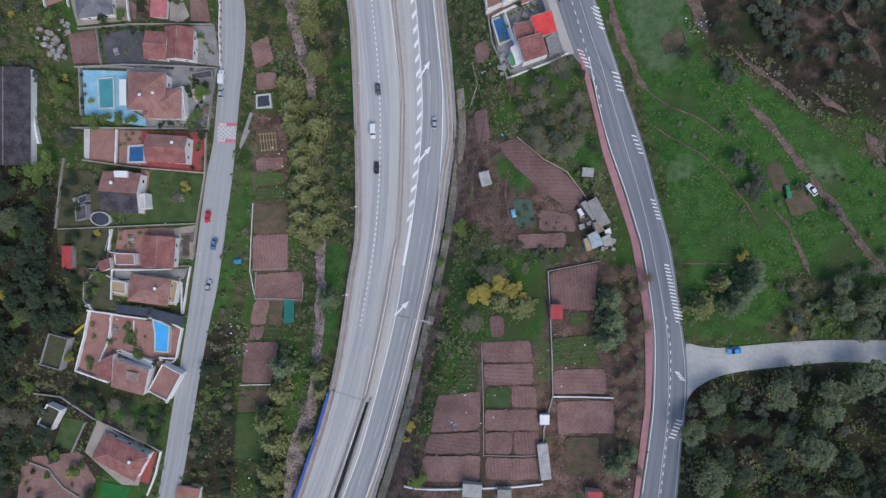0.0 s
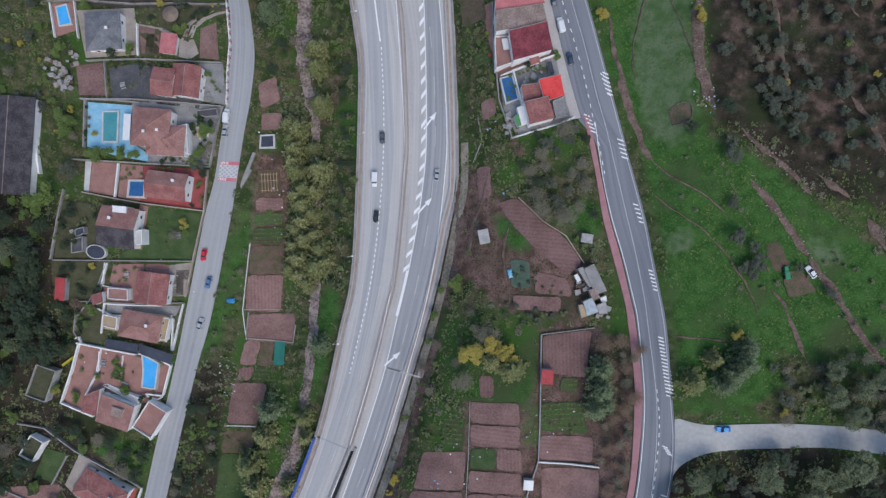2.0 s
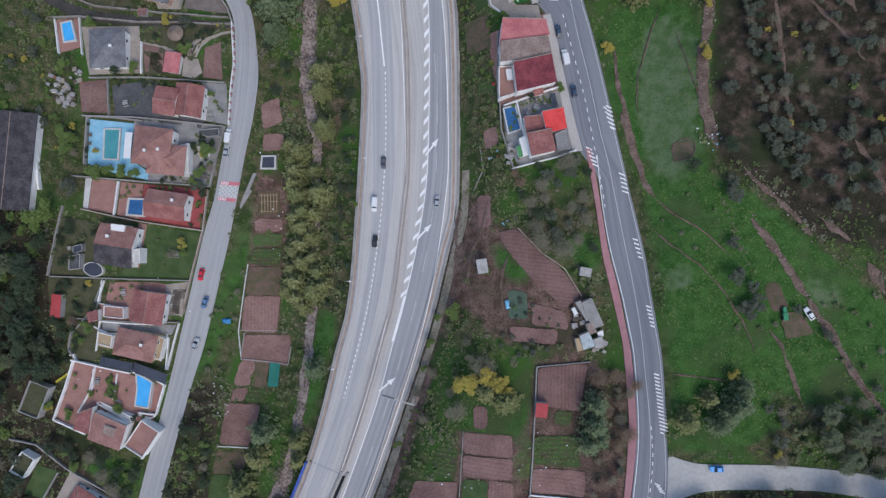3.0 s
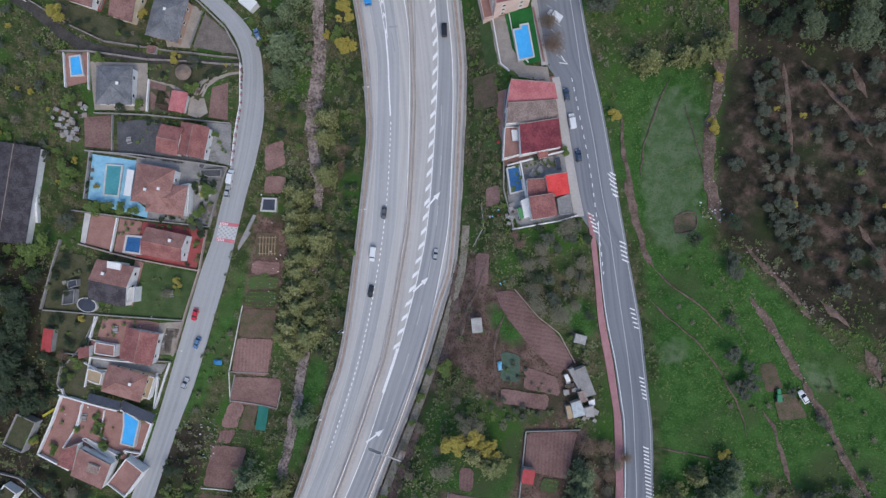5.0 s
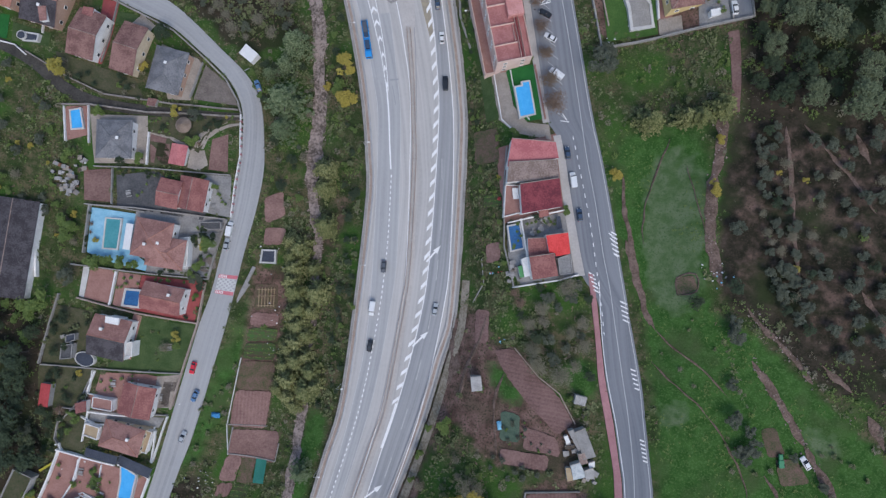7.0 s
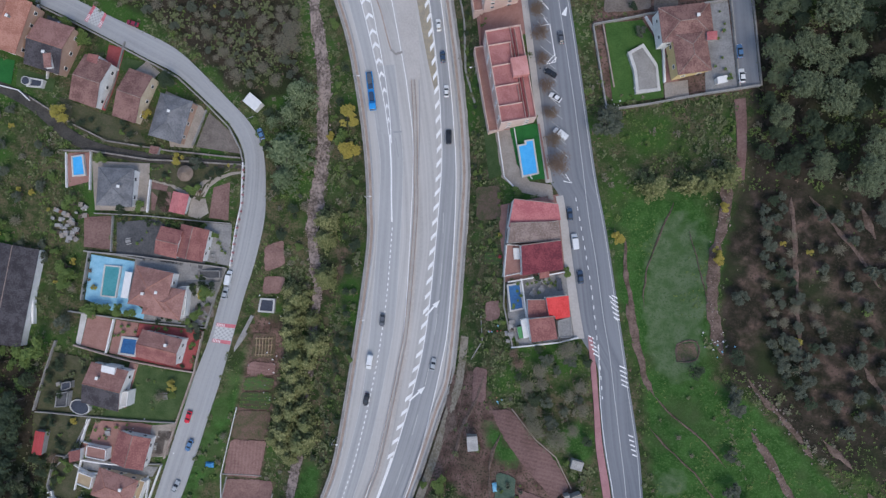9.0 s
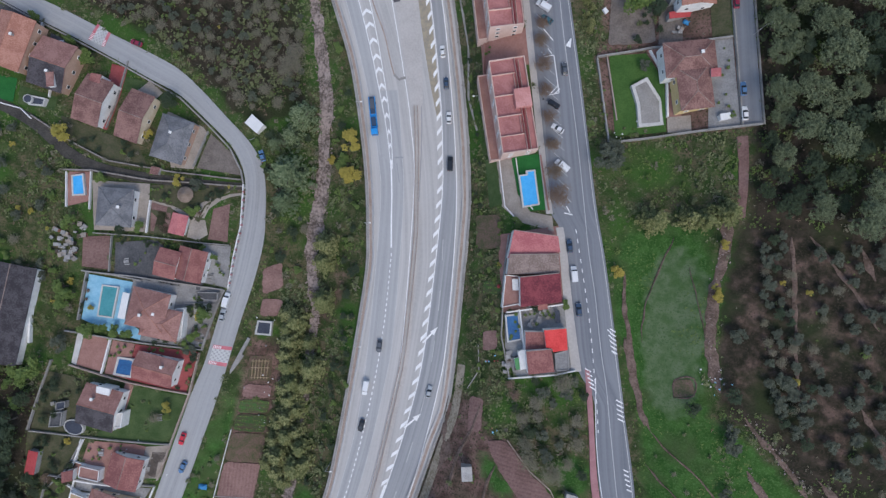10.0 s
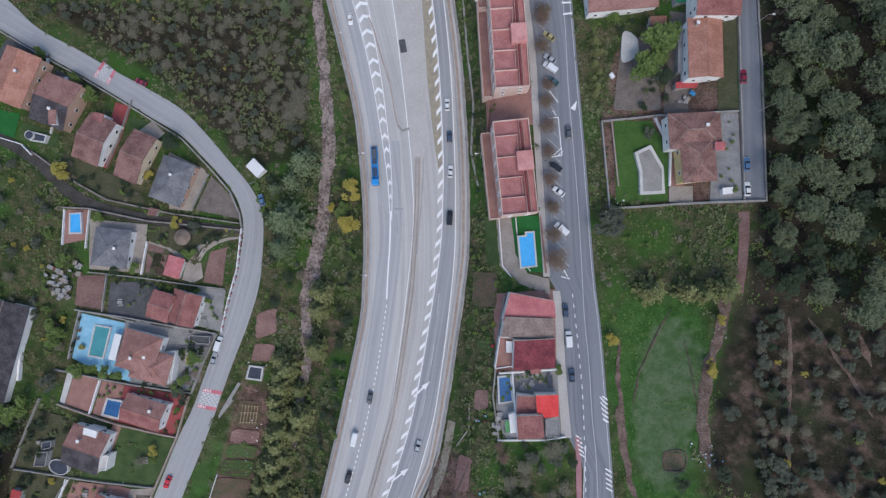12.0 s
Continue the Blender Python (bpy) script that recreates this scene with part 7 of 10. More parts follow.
KINDS, USED = {}, set()
for key, style, leaf, radius, tall, label, category in (
        ("pine", "lobe", "pine", 5.0, 9.0, "grey-green umbrella pine in the hillside wood", "tree"), ("oak", "lobe", "oak", 4.0, 7.0, "dark evergreen oak in the hillside wood", "tree"), ("olive", "lobe", "olive", 2.6, 3.6, "grey-green olive tree on the slope", "tree"),
        ("cane", "star", "cane", 3.6, 6.5, "olive-yellow fir-like tree by the stream", "tree"), ("fir", "star", "fir", 4.6, 9.0, "green conifer with drooping branches", "tree"), ("yellow", "lobe", "yellow", 3.0, 4.5, "small tree in yellow autumn leaf", "tree"),
        ("green", "lobe", "green", 2.2, 3.0, "leafy green garden bush", "bush"), ("bare", "twig", "bare", 3.4, 5.0, "leafless grey tree with fine bare twigs", "tree"), ("russet", "twig", "russet", 3.2, 4.6, "leafless russet tree beside the road", "tree"), ("shrub", "lobe", "scrub", 1.5, 1.8, "small dark green shrub", "bush")):
    KINDS[key] = [tree_kind({"pine": "pine_tree", "oak": "oak_tree", "olive": "olive_tree", "cane": "stream_tree", "fir": "conifer", "yellow": "autumn_tree", "green": "bush", "bare": "leafless_tree", "russet": "russet_tree", "shrub": "shrub"}[key], style, leaf, radius, tall, 11 + i * 7 + len(key), label, category) for i in range(3)]
    for k in KINDS[key]:
        k["radius"] = radius


GRID_X, GRID_Y = np.meshgrid(np.arange(-200.0, 190.0), np.arange(-120.0, 240.0))
TAKEN = np.zeros(GRID_X.shape, bool)
for ring in KEEP_OFF:
    TAKEN |= mask(ring, GRID_X, GRID_Y)


def free(x, y):
    """Whether the ground at a place is neither road, yard, plot nor house."""
    i, j = int(round(y + 120)), int(round(x + 200))
    return not (0 <= i < TAKEN.shape[0] and 0 <= j < TAKEN.shape[1] and TAKEN[i, j])


def plant(key, x, y, radius, group=""):
    """One tree of a kind at a place; the first of each variant is moved there, the others are copies."""
    src = random.choice(KINDS[key])
    s = radius / src["radius"]
    m = pose(x, y, ground_z(x, y) - 0.15, 0, 0, random.uniform(0, 360)) @ Matrix.Diagonal((s, s, s * random.uniform(0.85, 1.1), 1))
    if src.name in USED:
        ob = copy_thing(src, m)
        ob.matrix_basis = m
    else:
        USED.add(src.name)
        src.matrix_basis = m
        ob = src
    if group:
        ob["group"] = group
    return ob


def scatter(ring, mix, count, group, apart=0.75):
    """Trees strewn over a ring of corners; mix: (kind, weight, least radius, greatest radius)."""
    xs, ys = [p[0] for p in ring], [p[1] for p in ring]
    done, tries = [], 0
    while len(done) < count and tries < count * 40:
        tries += 1
        x, y = random.uniform(min(xs), max(xs)), random.uniform(min(ys), max(ys))
        if not inside(ring, x, y) or not free(x, y):
            continue
        key, _, lo, hi = random.choices(mix, [k[1] for k in mix])[0]
        r = random.uniform(lo, hi)
        if any(math.hypot(x - a, y - b) < (r + s) * apart for a, b, s in done):
            continue
        done.append((x, y, r))
        plant(key, x, y, r, group)


# woods
scatter([(80.2, -47.4), (94.1, -41.4), (114.6, -38.5), (138.3, -36.9), (157.4, -37.6), (155.1, -82.8), (76.8, -89.3), (77.6, -58.4)], (("pine", 5, 3.6, 6.0), ("oak", 2, 3.0, 4.5), ("olive", 1, 2.0, 3.0)), 62, "pines of the southern wood", 0.72)
scatter([(64.0, 222.2), (109.7, 226.1), (135.8, 135.3), (117.8, 127.1), (94.5, 127.7), (83.9, 127.6), (81.6, 145.8), (82.3, 156.5)], (("pine", 6, 4.0, 7.2), ("oak", 2, 2.8, 4.5)), 84, "pines of the eastern wood", 0.68)
scatter([(-164.5, 27.2), (-143.0, 27.8), (-136.1, 22.1), (-136.5, 4.2), (-136.5, -15.8), (-129.2, -23.9), (-143.7, -29.6), (-144.2, -49.6), (-166.1, -54.3)], (("oak", 5, 2.8, 5.0), ("pine", 1, 3.0, 4.5), ("green", 1, 1.5, 2.6)), 66, "oaks of the western wood", 0.62)
scatter([(-165.9, -48.4), (-144.2, -49.6), (-131.7, -66.2), (-139.4, -78.2), (-128.6, -93.1), (-168.2, -102.2)], (("oak", 3, 2.2, 4.0), ("bare", 2, 2.5, 4.0), ("green", 2, 1.2, 2.4), ("olive", 1, 2, 3)), 40, "trees of the western wood", 0.7)
scatter([(-131.4, -50.0), (-99.9, -58.6), (-103.0, -71.0), (-124.0, -57.3)], (("oak", 3, 1.6, 3.0), ("bare", 2, 1.6, 3.0), ("green", 2, 1.0, 2.2)), 16, "bushes of the wild garden", 0.8)
scatter([(-180.5, 121.0), (-168.2, 114.5), (-146.9, 102.2), (-136.4, 60.4), (-126.4, 46.6), (-138.5, 43.9), (-166.9, 76.6)], (("green", 2, 0.8, 1.8), ("olive", 2, 1.2, 2.2), ("yellow", 1, 0.8, 1.4), ("bare", 2, 1.2, 2.4)), 46, "scattered bushes", 1.0)
scatter([(-172.6, 164.2), (-85.2, 202.1), (-70.9, 143.3), (-82.6, 135.6), (-90.0, 133.3), (-114.3, 148.1), (-145.6, 157.6)], (("bare", 6, 1.2, 2.8), ("olive", 4, 1.0, 2.4), ("shrub", 3, 0.8, 1.8), ("yellow", 0.3, 0.5, 0.9)), 185, "scrub of the northern slope", 0.75)
for x0, x1, count in ((1342, 1382, 38), (1415, 1445, 9), (1470, 1520, 14), (1545, 1610, 20)):
    top = {1342: [(87.6, 118.7), (93.7, 121.3), (107.7, 69.4), (99.3, 66.7)], 1415: [(97.9, 121.6), (103.2, 123.0), (116.1, 72.2), (111.0, 70.5)], 1470: [(106.1, 120.3), (113.4, 122.4), (127.1, 76.0), (119.6, 73.4)], 1545: [(116.0, 123.2), (126.9, 126.2), (139.9, 78.5), (130.3, 75.3)]}[x0]
    scatter(top, (("olive", 6, 1.4, 2.6), ("oak", 1, 1.2, 2.2), ("yellow", 0.3, 0.9, 1.5), ("bare", 2, 1.2, 2.0)), count, "trees of the hillside orchard", 0.85)
scatter([(100.0, 79.3), (109.8, 78.6), (114.0, 59.3), (103.9, 61.5)], (("olive", 5, 1.6, 2.8), ("oak", 2, 1.4, 2.4)), 9, "trees of the hillside orchard", 0.9)
scatter([(114.6, 78.3), (147.3, 75.9), (149.7, 42.1), (127.4, 48.2), (117.3, 57.4)], (("olive", 5, 1.6, 2.8), ("oak", 2, 1.4, 2.4), ("bare", 1, 1.2, 2.2), ("yellow", 0.4, 0.9, 1.5)), 20, "trees of the hillside orchard", 0.95)
scatter([(92.6, 29.5), (102.3, 25.7), (105.0, 14.8), (96.2, 16.6)], (("olive", 3, 2.0, 3.2),), 5, "olives on the slope", 0.8)
scatter([(106.6, -10.7), (139.1, -5.1), (149.4, -26.0), (111.5, -28.1)], (("bare", 3, 1.6, 3.0), ("olive", 3, 1.6, 3.0), ("pine", 1, 2.5, 4.0), ("shrub", 2, 0.8, 1.6)), 34, "trees beside the gravel road", 0.8)
scatter([(120.1, -10.6), (150.1, -8.6), (149.3, -26.9), (127.8, -27.7)], (("pine", 2, 2.5, 4.2), ("oak", 2, 2, 3.4)), 12, "trees beside the gravel road", 0.7)
scatter([(20.7, 61.8), (45.1, 65.2), (53.0, 32.6), (41.4, 28.9), (28.3, 37.0)], (("bare", 5, 2.0, 4.2), ("olive", 2, 1.4, 2.6), ("oak", 2, 1.2, 2.4), ("russet", 1, 1.5, 3.0)), 26, "trees behind the terraced houses", 0.7)
scatter([(-1.9, 6.4), (18.7, 2.1), (22.4, -5.6), (9.0, -15.5), (1.2, -38.8), (-5.9, -36.3)], (("green", 4, 0.9, 2.0), ("shrub", 3, 0.8, 1.8), ("bare", 2, 1.4, 2.6)), 18, "bushes beside the highway", 0.8)
scatter([(55.3, -5.5), (67.5, -7.3), (66.1, -29.5), (56.8, -30.0)], (("russet", 5, 1.6, 3.2), ("bare", 2, 1.2, 2.4)), 14, "leafless trees beside the path", 0.75)
scatter([(56.8, -31.9), (65.2, -33.3), (63.3, -80.8), (53.0, -83.3), (56.2, -59.5)], (("russet", 3, 1.2, 2.4), ("bare", 3, 1.0, 2.2), ("olive", 2, 1.2, 2.4), ("fir", 1, 2.0, 3.2)), 22, "leafless trees beside the path", 0.8)
scatter([(-93.8, -51.4), (-76.3, -33.3), (-77.6, -92.8), (-76.6, -109.2), (-95.9, -105.2), (-92.7, -74.1)], (("oak", 5, 1.4, 3.0), ("green", 2, 1.0, 2.2), ("bare", 2, 1.2, 2.4), ("shrub", 3, 0.8, 1.6)), 40, "bushes below the village road", 0.75)
scatter([(-81.3, 0.2), (-72.5, 12.9), (-73.7, -25.1), (-81.1, -33.1), (-84.3, -24.8)], (("shrub", 3, 0.5, 1.2), ("green", 2, 0.5, 1.2), ("bare", 2, 0.7, 1.4)), 22, "bushes below the village road", 1.0)
scatter([(-44.1, 88.9), (-36.3, 83.7), (-32.4, 50.1), (-34.2, 4.4), (-40.8, -4.0), (-38.7, 29.6), (-40.9, 59.2)], (("oak", 3, 0.9, 2.0), ("green", 2, 0.8, 1.6), ("shrub", 3, 0.7, 1.4)), 30, "bushes on the highway bank", 0.95)
scatter([(-70.1, 183.1), (-52.6, 144.4), (-35.7, 85.1), (-35.0, 60.2), (-49.9, 111.2)], (("oak", 3, 0.9, 2.0), ("green", 2, 0.8, 1.6), ("shrub", 3, 0.7, 1.4)), 26, "bushes on the highway bank", 0.95)
scatter([(-21.7, 200.6), (-18.8, 200.3), (-4.6, 156.5), (4.5, 112.0), (0.4, 113.1)], (("oak", 1, 0.6, 1.2), ("shrub", 4, 0.6, 1.1), ("green", 2, 0.5, 1.0)), 40, "shrubs on the highway bank", 0.85)
scatter([(-86.6, 121.1), (-70.4, 141.2), (-55.4, 96.9), (-59.4, 78.6), (-71.0, 84.4), (-75.5, 109.1)], (("oak", 3, 1.2, 2.4), ("green", 2, 0.8, 1.8), ("olive", 1, 1, 2), ("bare", 2, 1, 2)), 26, "bushes by the stream", 0.85)
scatter([(35.9, 139.2), (74.4, 147.8), (79.0, 129.0), (44.2, 116.3)], (("shrub", 3, 0.6, 1.4), ("green", 2, 0.6, 1.2)), 20, "low scrub below the villas", 1.0)
scatter([(62.9, 218.6), (66.0, 218.7), (84.0, 156.9), (82.0, 153.0)], (("russet", 2, 0.8, 1.6), ("shrub", 2, 0.7, 1.3), ("green", 1, 0.6, 1.2)), 24, "scrub beside the lane", 0.9)
scatter([(-1.7, 118.8), (10.1, 109.5), (15.0, 83.2), (20.2, 55.6), (12.3, 50.1), (5.6, 83.7)], (("green", 3, 0.5, 1.3), ("shrub", 3, 0.5, 1.2), ("yellow", 0.4, 0.6, 1.0)), 42, "shrubs behind the terraced houses", 1.0)
scatter([(70.8, 41.6), (80.4, 70.2), (99.5, 33.0), (115.4, 2.0), (101.4, -3.5)], (("shrub", 2, 0.4, 0.9), ("green", 1, 0.4, 0.8), ("bare", 1, 0.6, 1.2)), 14, "small shrubs in the meadow", 1.2)
scatter([(106.4, 34.7), (139.6, 19.8), (139.1, -5.1), (123.6, 2.0)], (("shrub", 2, 0.5, 1.1), ("olive", 2, 1.0, 2.0), ("bare", 1, 0.8, 1.4)), 16, "small shrubs in the meadow", 1.2)
scatter([(-10.2, -37.2), (-4.9, -24.4), (3.2, -23.5), (8.8, -34.4), (-2.7, -50.7), (-10.8, -67.5), (-15.1, -69.1)], (("green", 2, 0.6, 1.3), ("shrub", 2, 0.5, 1.2), ("bare", 1, 0.7, 1.4)), 26, "shrubs beside the highway", 1.0)
scatter([(23.5, 7.9), (43.1, 0.2), (33.7, -5.6), (22.4, -3.7)], (("olive", 3, 0.8, 1.6), ("shrub", 2, 0.6, 1.2)), 12, "bushes round the plots", 0.9)
scatter([(28.2, 27.3), (43.2, 27.0), (52.6, 15.4), (50.7, 26.9)], (("green", 3, 0.7, 1.5), ("shrub", 2, 0.7, 1.2)), 8, "bushes round the plots", 0.9)

scatter([(-62.5, 125.0), (-55.0, 126.0), (-52.0, 95.0), (-46.5, 60.0), (-43.0, 0.0), (-44.5, -50.0), (-56.0, -95.0), (-62.0, -95.0), (-50.5, -50.0), (-49.5, 40.0), (-58.0, 85.0)], (("shrub", 3, 0.5, 1.2), ("green", 2, 0.5, 1.1), ("bare", 2, 0.8, 1.5)), 46, "bushes along the stream", 0.9)
# single trees that stand out: kind, place, radius in metres
for key, p, r in (
        ("cane", (-59.1, 62.4), 4.4), ("cane", (-49.6, 53.6), 3.6), ("cane", (-56.6, 47.8), 4.6), ("cane", (-58.3, 56.4), 3.8), ("cane", (-48.2, 38.2), 3.8), ("cane", (-54.9, 35.6), 4.2), ("cane", (-48.7, 29.1), 3.8), ("cane", (-54.5, 23.4), 4.2), ("cane", (-47.4, 21.6), 4.0), ("cane", (-54.5, 16.9), 4.2), ("cane", (-42.1, 11.9), 4.2), ("cane", (-48.7, 3.4), 4.0), ("cane", (-55.5, 8.4), 4.0), ("cane", (-55.8, 60.3), 5.4), ("cane", (-56.6, 52.8), 5.2), ("cane", (-46.4, 45.3), 5.7), ("cane", (-54.9, 44.2), 5.0), ("cane", (-52.3, 38.4), 5.0), ("cane", (-52.3, 32.4), 5.2), ("cane", (-51.9, 25.9), 5.2), ("cane", (-50.5, 19.5), 5.2), ("cane", (-44.4, 16.2), 4.7), ("cane", (-52.3, 12.0), 5.7), ("cane", (-45.1, 9.8), 5.9), ("cane", (-51.2, 6.6), 4.7),
        ("cane", (-50.3, 89.8), 5.4), ("cane", (-49.9, 83.4), 4.7), ("cane", (-47.3, 70.1), 5.0), ("cane", (-50.3, 90.7), 4.4), ("cane", (-49.6, 83.7), 4.2), ("cane", (-46.4, 68.8), 4.2), ("fir", (-41.8, -18.3), 5.0), ("fir", (-58.2, -43.0), 6.2), ("cane", (-59.6, -52.3), 5.2), ("cane", (-63.9, -62.8), 5.9), ("cane", (-61.5, -70.9), 5.4), ("cane", (-62.4, -81.2), 5.9), ("cane", (-63.9, -89.6), 5.7), ("cane", (-45.8, -44.8), 4.2), ("cane", (-44.7, -52.0), 3.8), ("cane", (-49.9, -69.8), 4.0),
        ("fir", (-68.9, 112.0), 8.6), ("fir", (-68.6, 102.2), 5.5), ("fir", (-68.5, 134.0), 6.6), ("fir", (-71.9, 126.5), 5.0), ("fir", (-77.1, 122.8), 3.4), ("fir", (-90.7, 189.4), 3.4), ("bare", (-77.5, 151.6), 5.2), ("bare", (-76.0, 158.6), 4.0),
        ("yellow", (-49.1, 127.9), 4.4), ("yellow", (-46.9, 115.7), 4.2), ("yellow", (-55.3, 121.1), 1.8), ("green", (-51.2, 120.5), 3.4), ("green", (-60.6, 160.8), 2.4),
        ("yellow", (12.5, -15.4), 4.6), ("yellow", (18.6, -12.4), 4.2), ("yellow", (24.2, -14.2), 4.0), ("cane", (26.0, -18.9), 5.4), ("bare", (17.1, -8.0), 4.8), ("cane", (19.5, -17.1), 4.2), ("green", (5.3, 8.3), 3.0), ("green", (6.2, 6.2), 2.0), ("bare", (10.5, -25.0), 3.6),
        ("fir", (54.7, -16.9), 5.0), ("fir", (55.2, -23.5), 5.4), ("fir", (53.8, -30.1), 4.6), ("fir", (56.9, -28.1), 4.2), ("fir", (56.4, -70.4), 4.6), ("fir", (60.3, -66.4), 3.6), ("yellow", (-11.3, -62.6), 2.0), ("yellow", (-12.9, -67.4), 1.4), ("green", (-9.0, -77.4), 3.4),
        ("cane", (82.3, -18.2), 5.0), ("cane", (89.0, -10.8), 3.8), ("fir", (91.6, -18.1), 4.6), ("fir", (96.9, -10.8), 5.6), ("fir", (94.3, -14.4), 5.0), ("yellow", (96.1, -2.6), 2.2), ("fir", (98.7, -6.2), 4.2), ("yellow", (111.5, -26.1), 1.6),
        ("cane", (56.6, 118.6), 5.2), ("cane", (67.0, 121.3), 4.2), ("cane", (70.8, 121.4), 4.0), ("cane", (76.2, 124.7), 4.8), ("olive", (38.4, 136.3), 4.8), ("olive", (39.3, 139.1), 3.6), ("yellow", (48.9, 100.4), 2.4), ("yellow", (77.9, 115.1), 1.8), ("yellow", (78.5, 98.8), 2.2), ("yellow", (78.3, 101.5), 1.6),
        ("green", (39.3, 197.5), 6.6), ("green", (40.2, 200.4), 5.4), ("green", (37.9, 188.9), 5.2), ("green", (39.2, 191.0), 4.6), ("oak", (42.8, 186.8), 4.0), ("green", (25.0, 203.6), 2.4), ("olive", (44.9, 168.8), 2.0), ("cane", (20.5, 194.8), 1.9), ("cane", (21.7, 191.2), 1.9), ("cane", (22.3, 187.4), 1.8), ("cane", (24.8, 180.2), 2.0), ("cane", (25.1, 178.3), 1.8),
        ("russet", (26.1, 121.4), 4.2), ("russet", (1.6, 201.8), 3.0), ("russet", (1.6, 197.9), 3.0), ("russet", (4.5, 188.7), 3.2), ("russet", (9.4, 177.9), 2.6), ("russet", (10.7, 171.4), 3.0), ("russet", (12.3, 163.9), 3.0), ("russet", (14.6, 155.6), 2.4), ("russet", (17.6, 146.5), 2.6), ("russet", (20.3, 138.4), 2.8), ("russet", (22.9, 129.3), 3.0),
        ("yellow", (-145.7, 109.9), 3.6), ("green", (-165.9, 147.5), 2.4), ("green", (-152.4, 142.2), 2.6), ("green", (-145.1, 138.6), 3.4), ("oak", (-114.4, 129.4), 3.2), ("yellow", (-119.6, 116.1), 2.0), ("green", (-131.0, 97.3), 2.2), ("green", (-113.8, 83.2), 2.4), ("green", (-135.9, 79.7), 3.0), ("yellow", (-105.2, 102.1), 2.4), ("green", (-98.5, 93.3), 2.6), ("green", (-88.9, 78.0), 1.8), ("green", (-93.1, 80.1), 1.4), ("oak", (-119.6, 80.7), 2.2), ("olive", (-99.8, 101.4), 2.4),
        ("green", (-88.0, 56.7), 3.0), ("yellow", (-88.9, 55.8), 2.0), ("green", (-89.8, 48.8), 2.6), ("green", (-90.7, 45.7), 2.0), ("oak", (-92.5, 57.9), 1.6), ("oak", (-89.8, 59.2), 1.6), ("oak", (-86.5, 59.5), 1.6), ("green", (-123.3, 45.4), 3.2), ("green", (-119.6, 46.5), 2.4), ("green", (-114.8, 45.8), 2.6), ("green", (-110.1, 45.5), 2.4), ("yellow", (-124.3, 52.4), 1.2), ("green", (-88.9, 37.1), 1.4), ("olive", (-89.8, 43.2), 2.6), ("oak", (-87.6, 41.7), 2.0),
        ("green", (-133.6, 58.1), 3.2), ("green", (-133.0, 53.1), 3.0), ("yellow", (-132.7, 60.1), 1.4), ("green", (-131.2, 56.2), 2.4), ("green", (-137.9, 30.0), 4.2), ("green", (-141.3, 27.9), 3.4), ("olive", (-130.8, 38.2), 3.0), ("yellow", (-93.0, 22.4), 2.2), ("green", (-92.1, 19.6), 1.8), ("bare", (-96.1, 18.6), 2.2), ("yellow", (-122.2, 5.8), 1.4), ("green", (-147.0, -23.5), 2.8), ("yellow", (-151.0, -15.5), 2.2),
        ("green", (-112.0, -32.3), 1.6), ("green", (-110.8, -30.2), 1.4), ("green", (-112.7, -27.2), 1.2), ("green", (-108.4, -36.9), 1.6), ("green", (-118.7, -33.1), 1.3), ("green", (-125.6, -40.3), 1.8), ("green", (-132.1, -36.9), 2.2), ("olive", (-136.5, -15.8), 3.0), ("green", (-121.6, -9.9), 2.2), ("oak", (-103.3, -40.8), 1.6), ("yellow", (-108.5, -21.1), 1.6), ("bare", (-108.6, -66.5), 3.4), ("green", (-130.1, -78.6), 2.6), ("yellow", (-132.0, -80.1), 1.6), ("oak", (-125.1, -87.2), 2.4),
        ("olive", (87.0, 87.9), 2.6), ("oak", (78.2, 63.0), 2.6), ("oak", (87.9, 70.1), 3.0), ("olive", (91.5, 55.0), 3.2), ("olive", (90.6, 58.6), 2.4), ("olive", (92.5, 39.5), 2.0), ("bare", (88.1, -9.9), 2.2), ("green", (13.9, 110.1), 2.0), ("green", (-113.0, -28.2), 1.2), ("green", (-112.8, -29.8), 1.3), ("green", (-112.3, -31.4), 1.3), ("oak", (-111.5, -32.9), 1.3), ("green", (-110.8, -34.5), 1.2), ("green", (-108.6, -37.4), 2.0), ("yellow", (-118.6, -33.7), 0.9), ("green", (-125.1, -41.7), 1.5), ("yellow", (-131.6, -38.8), 1.6), ("green", (34.7, 86.3), 1.9), ("oak", (25.9, 83.3), 1.4)):
    plant(key, p[0], p[1], r)

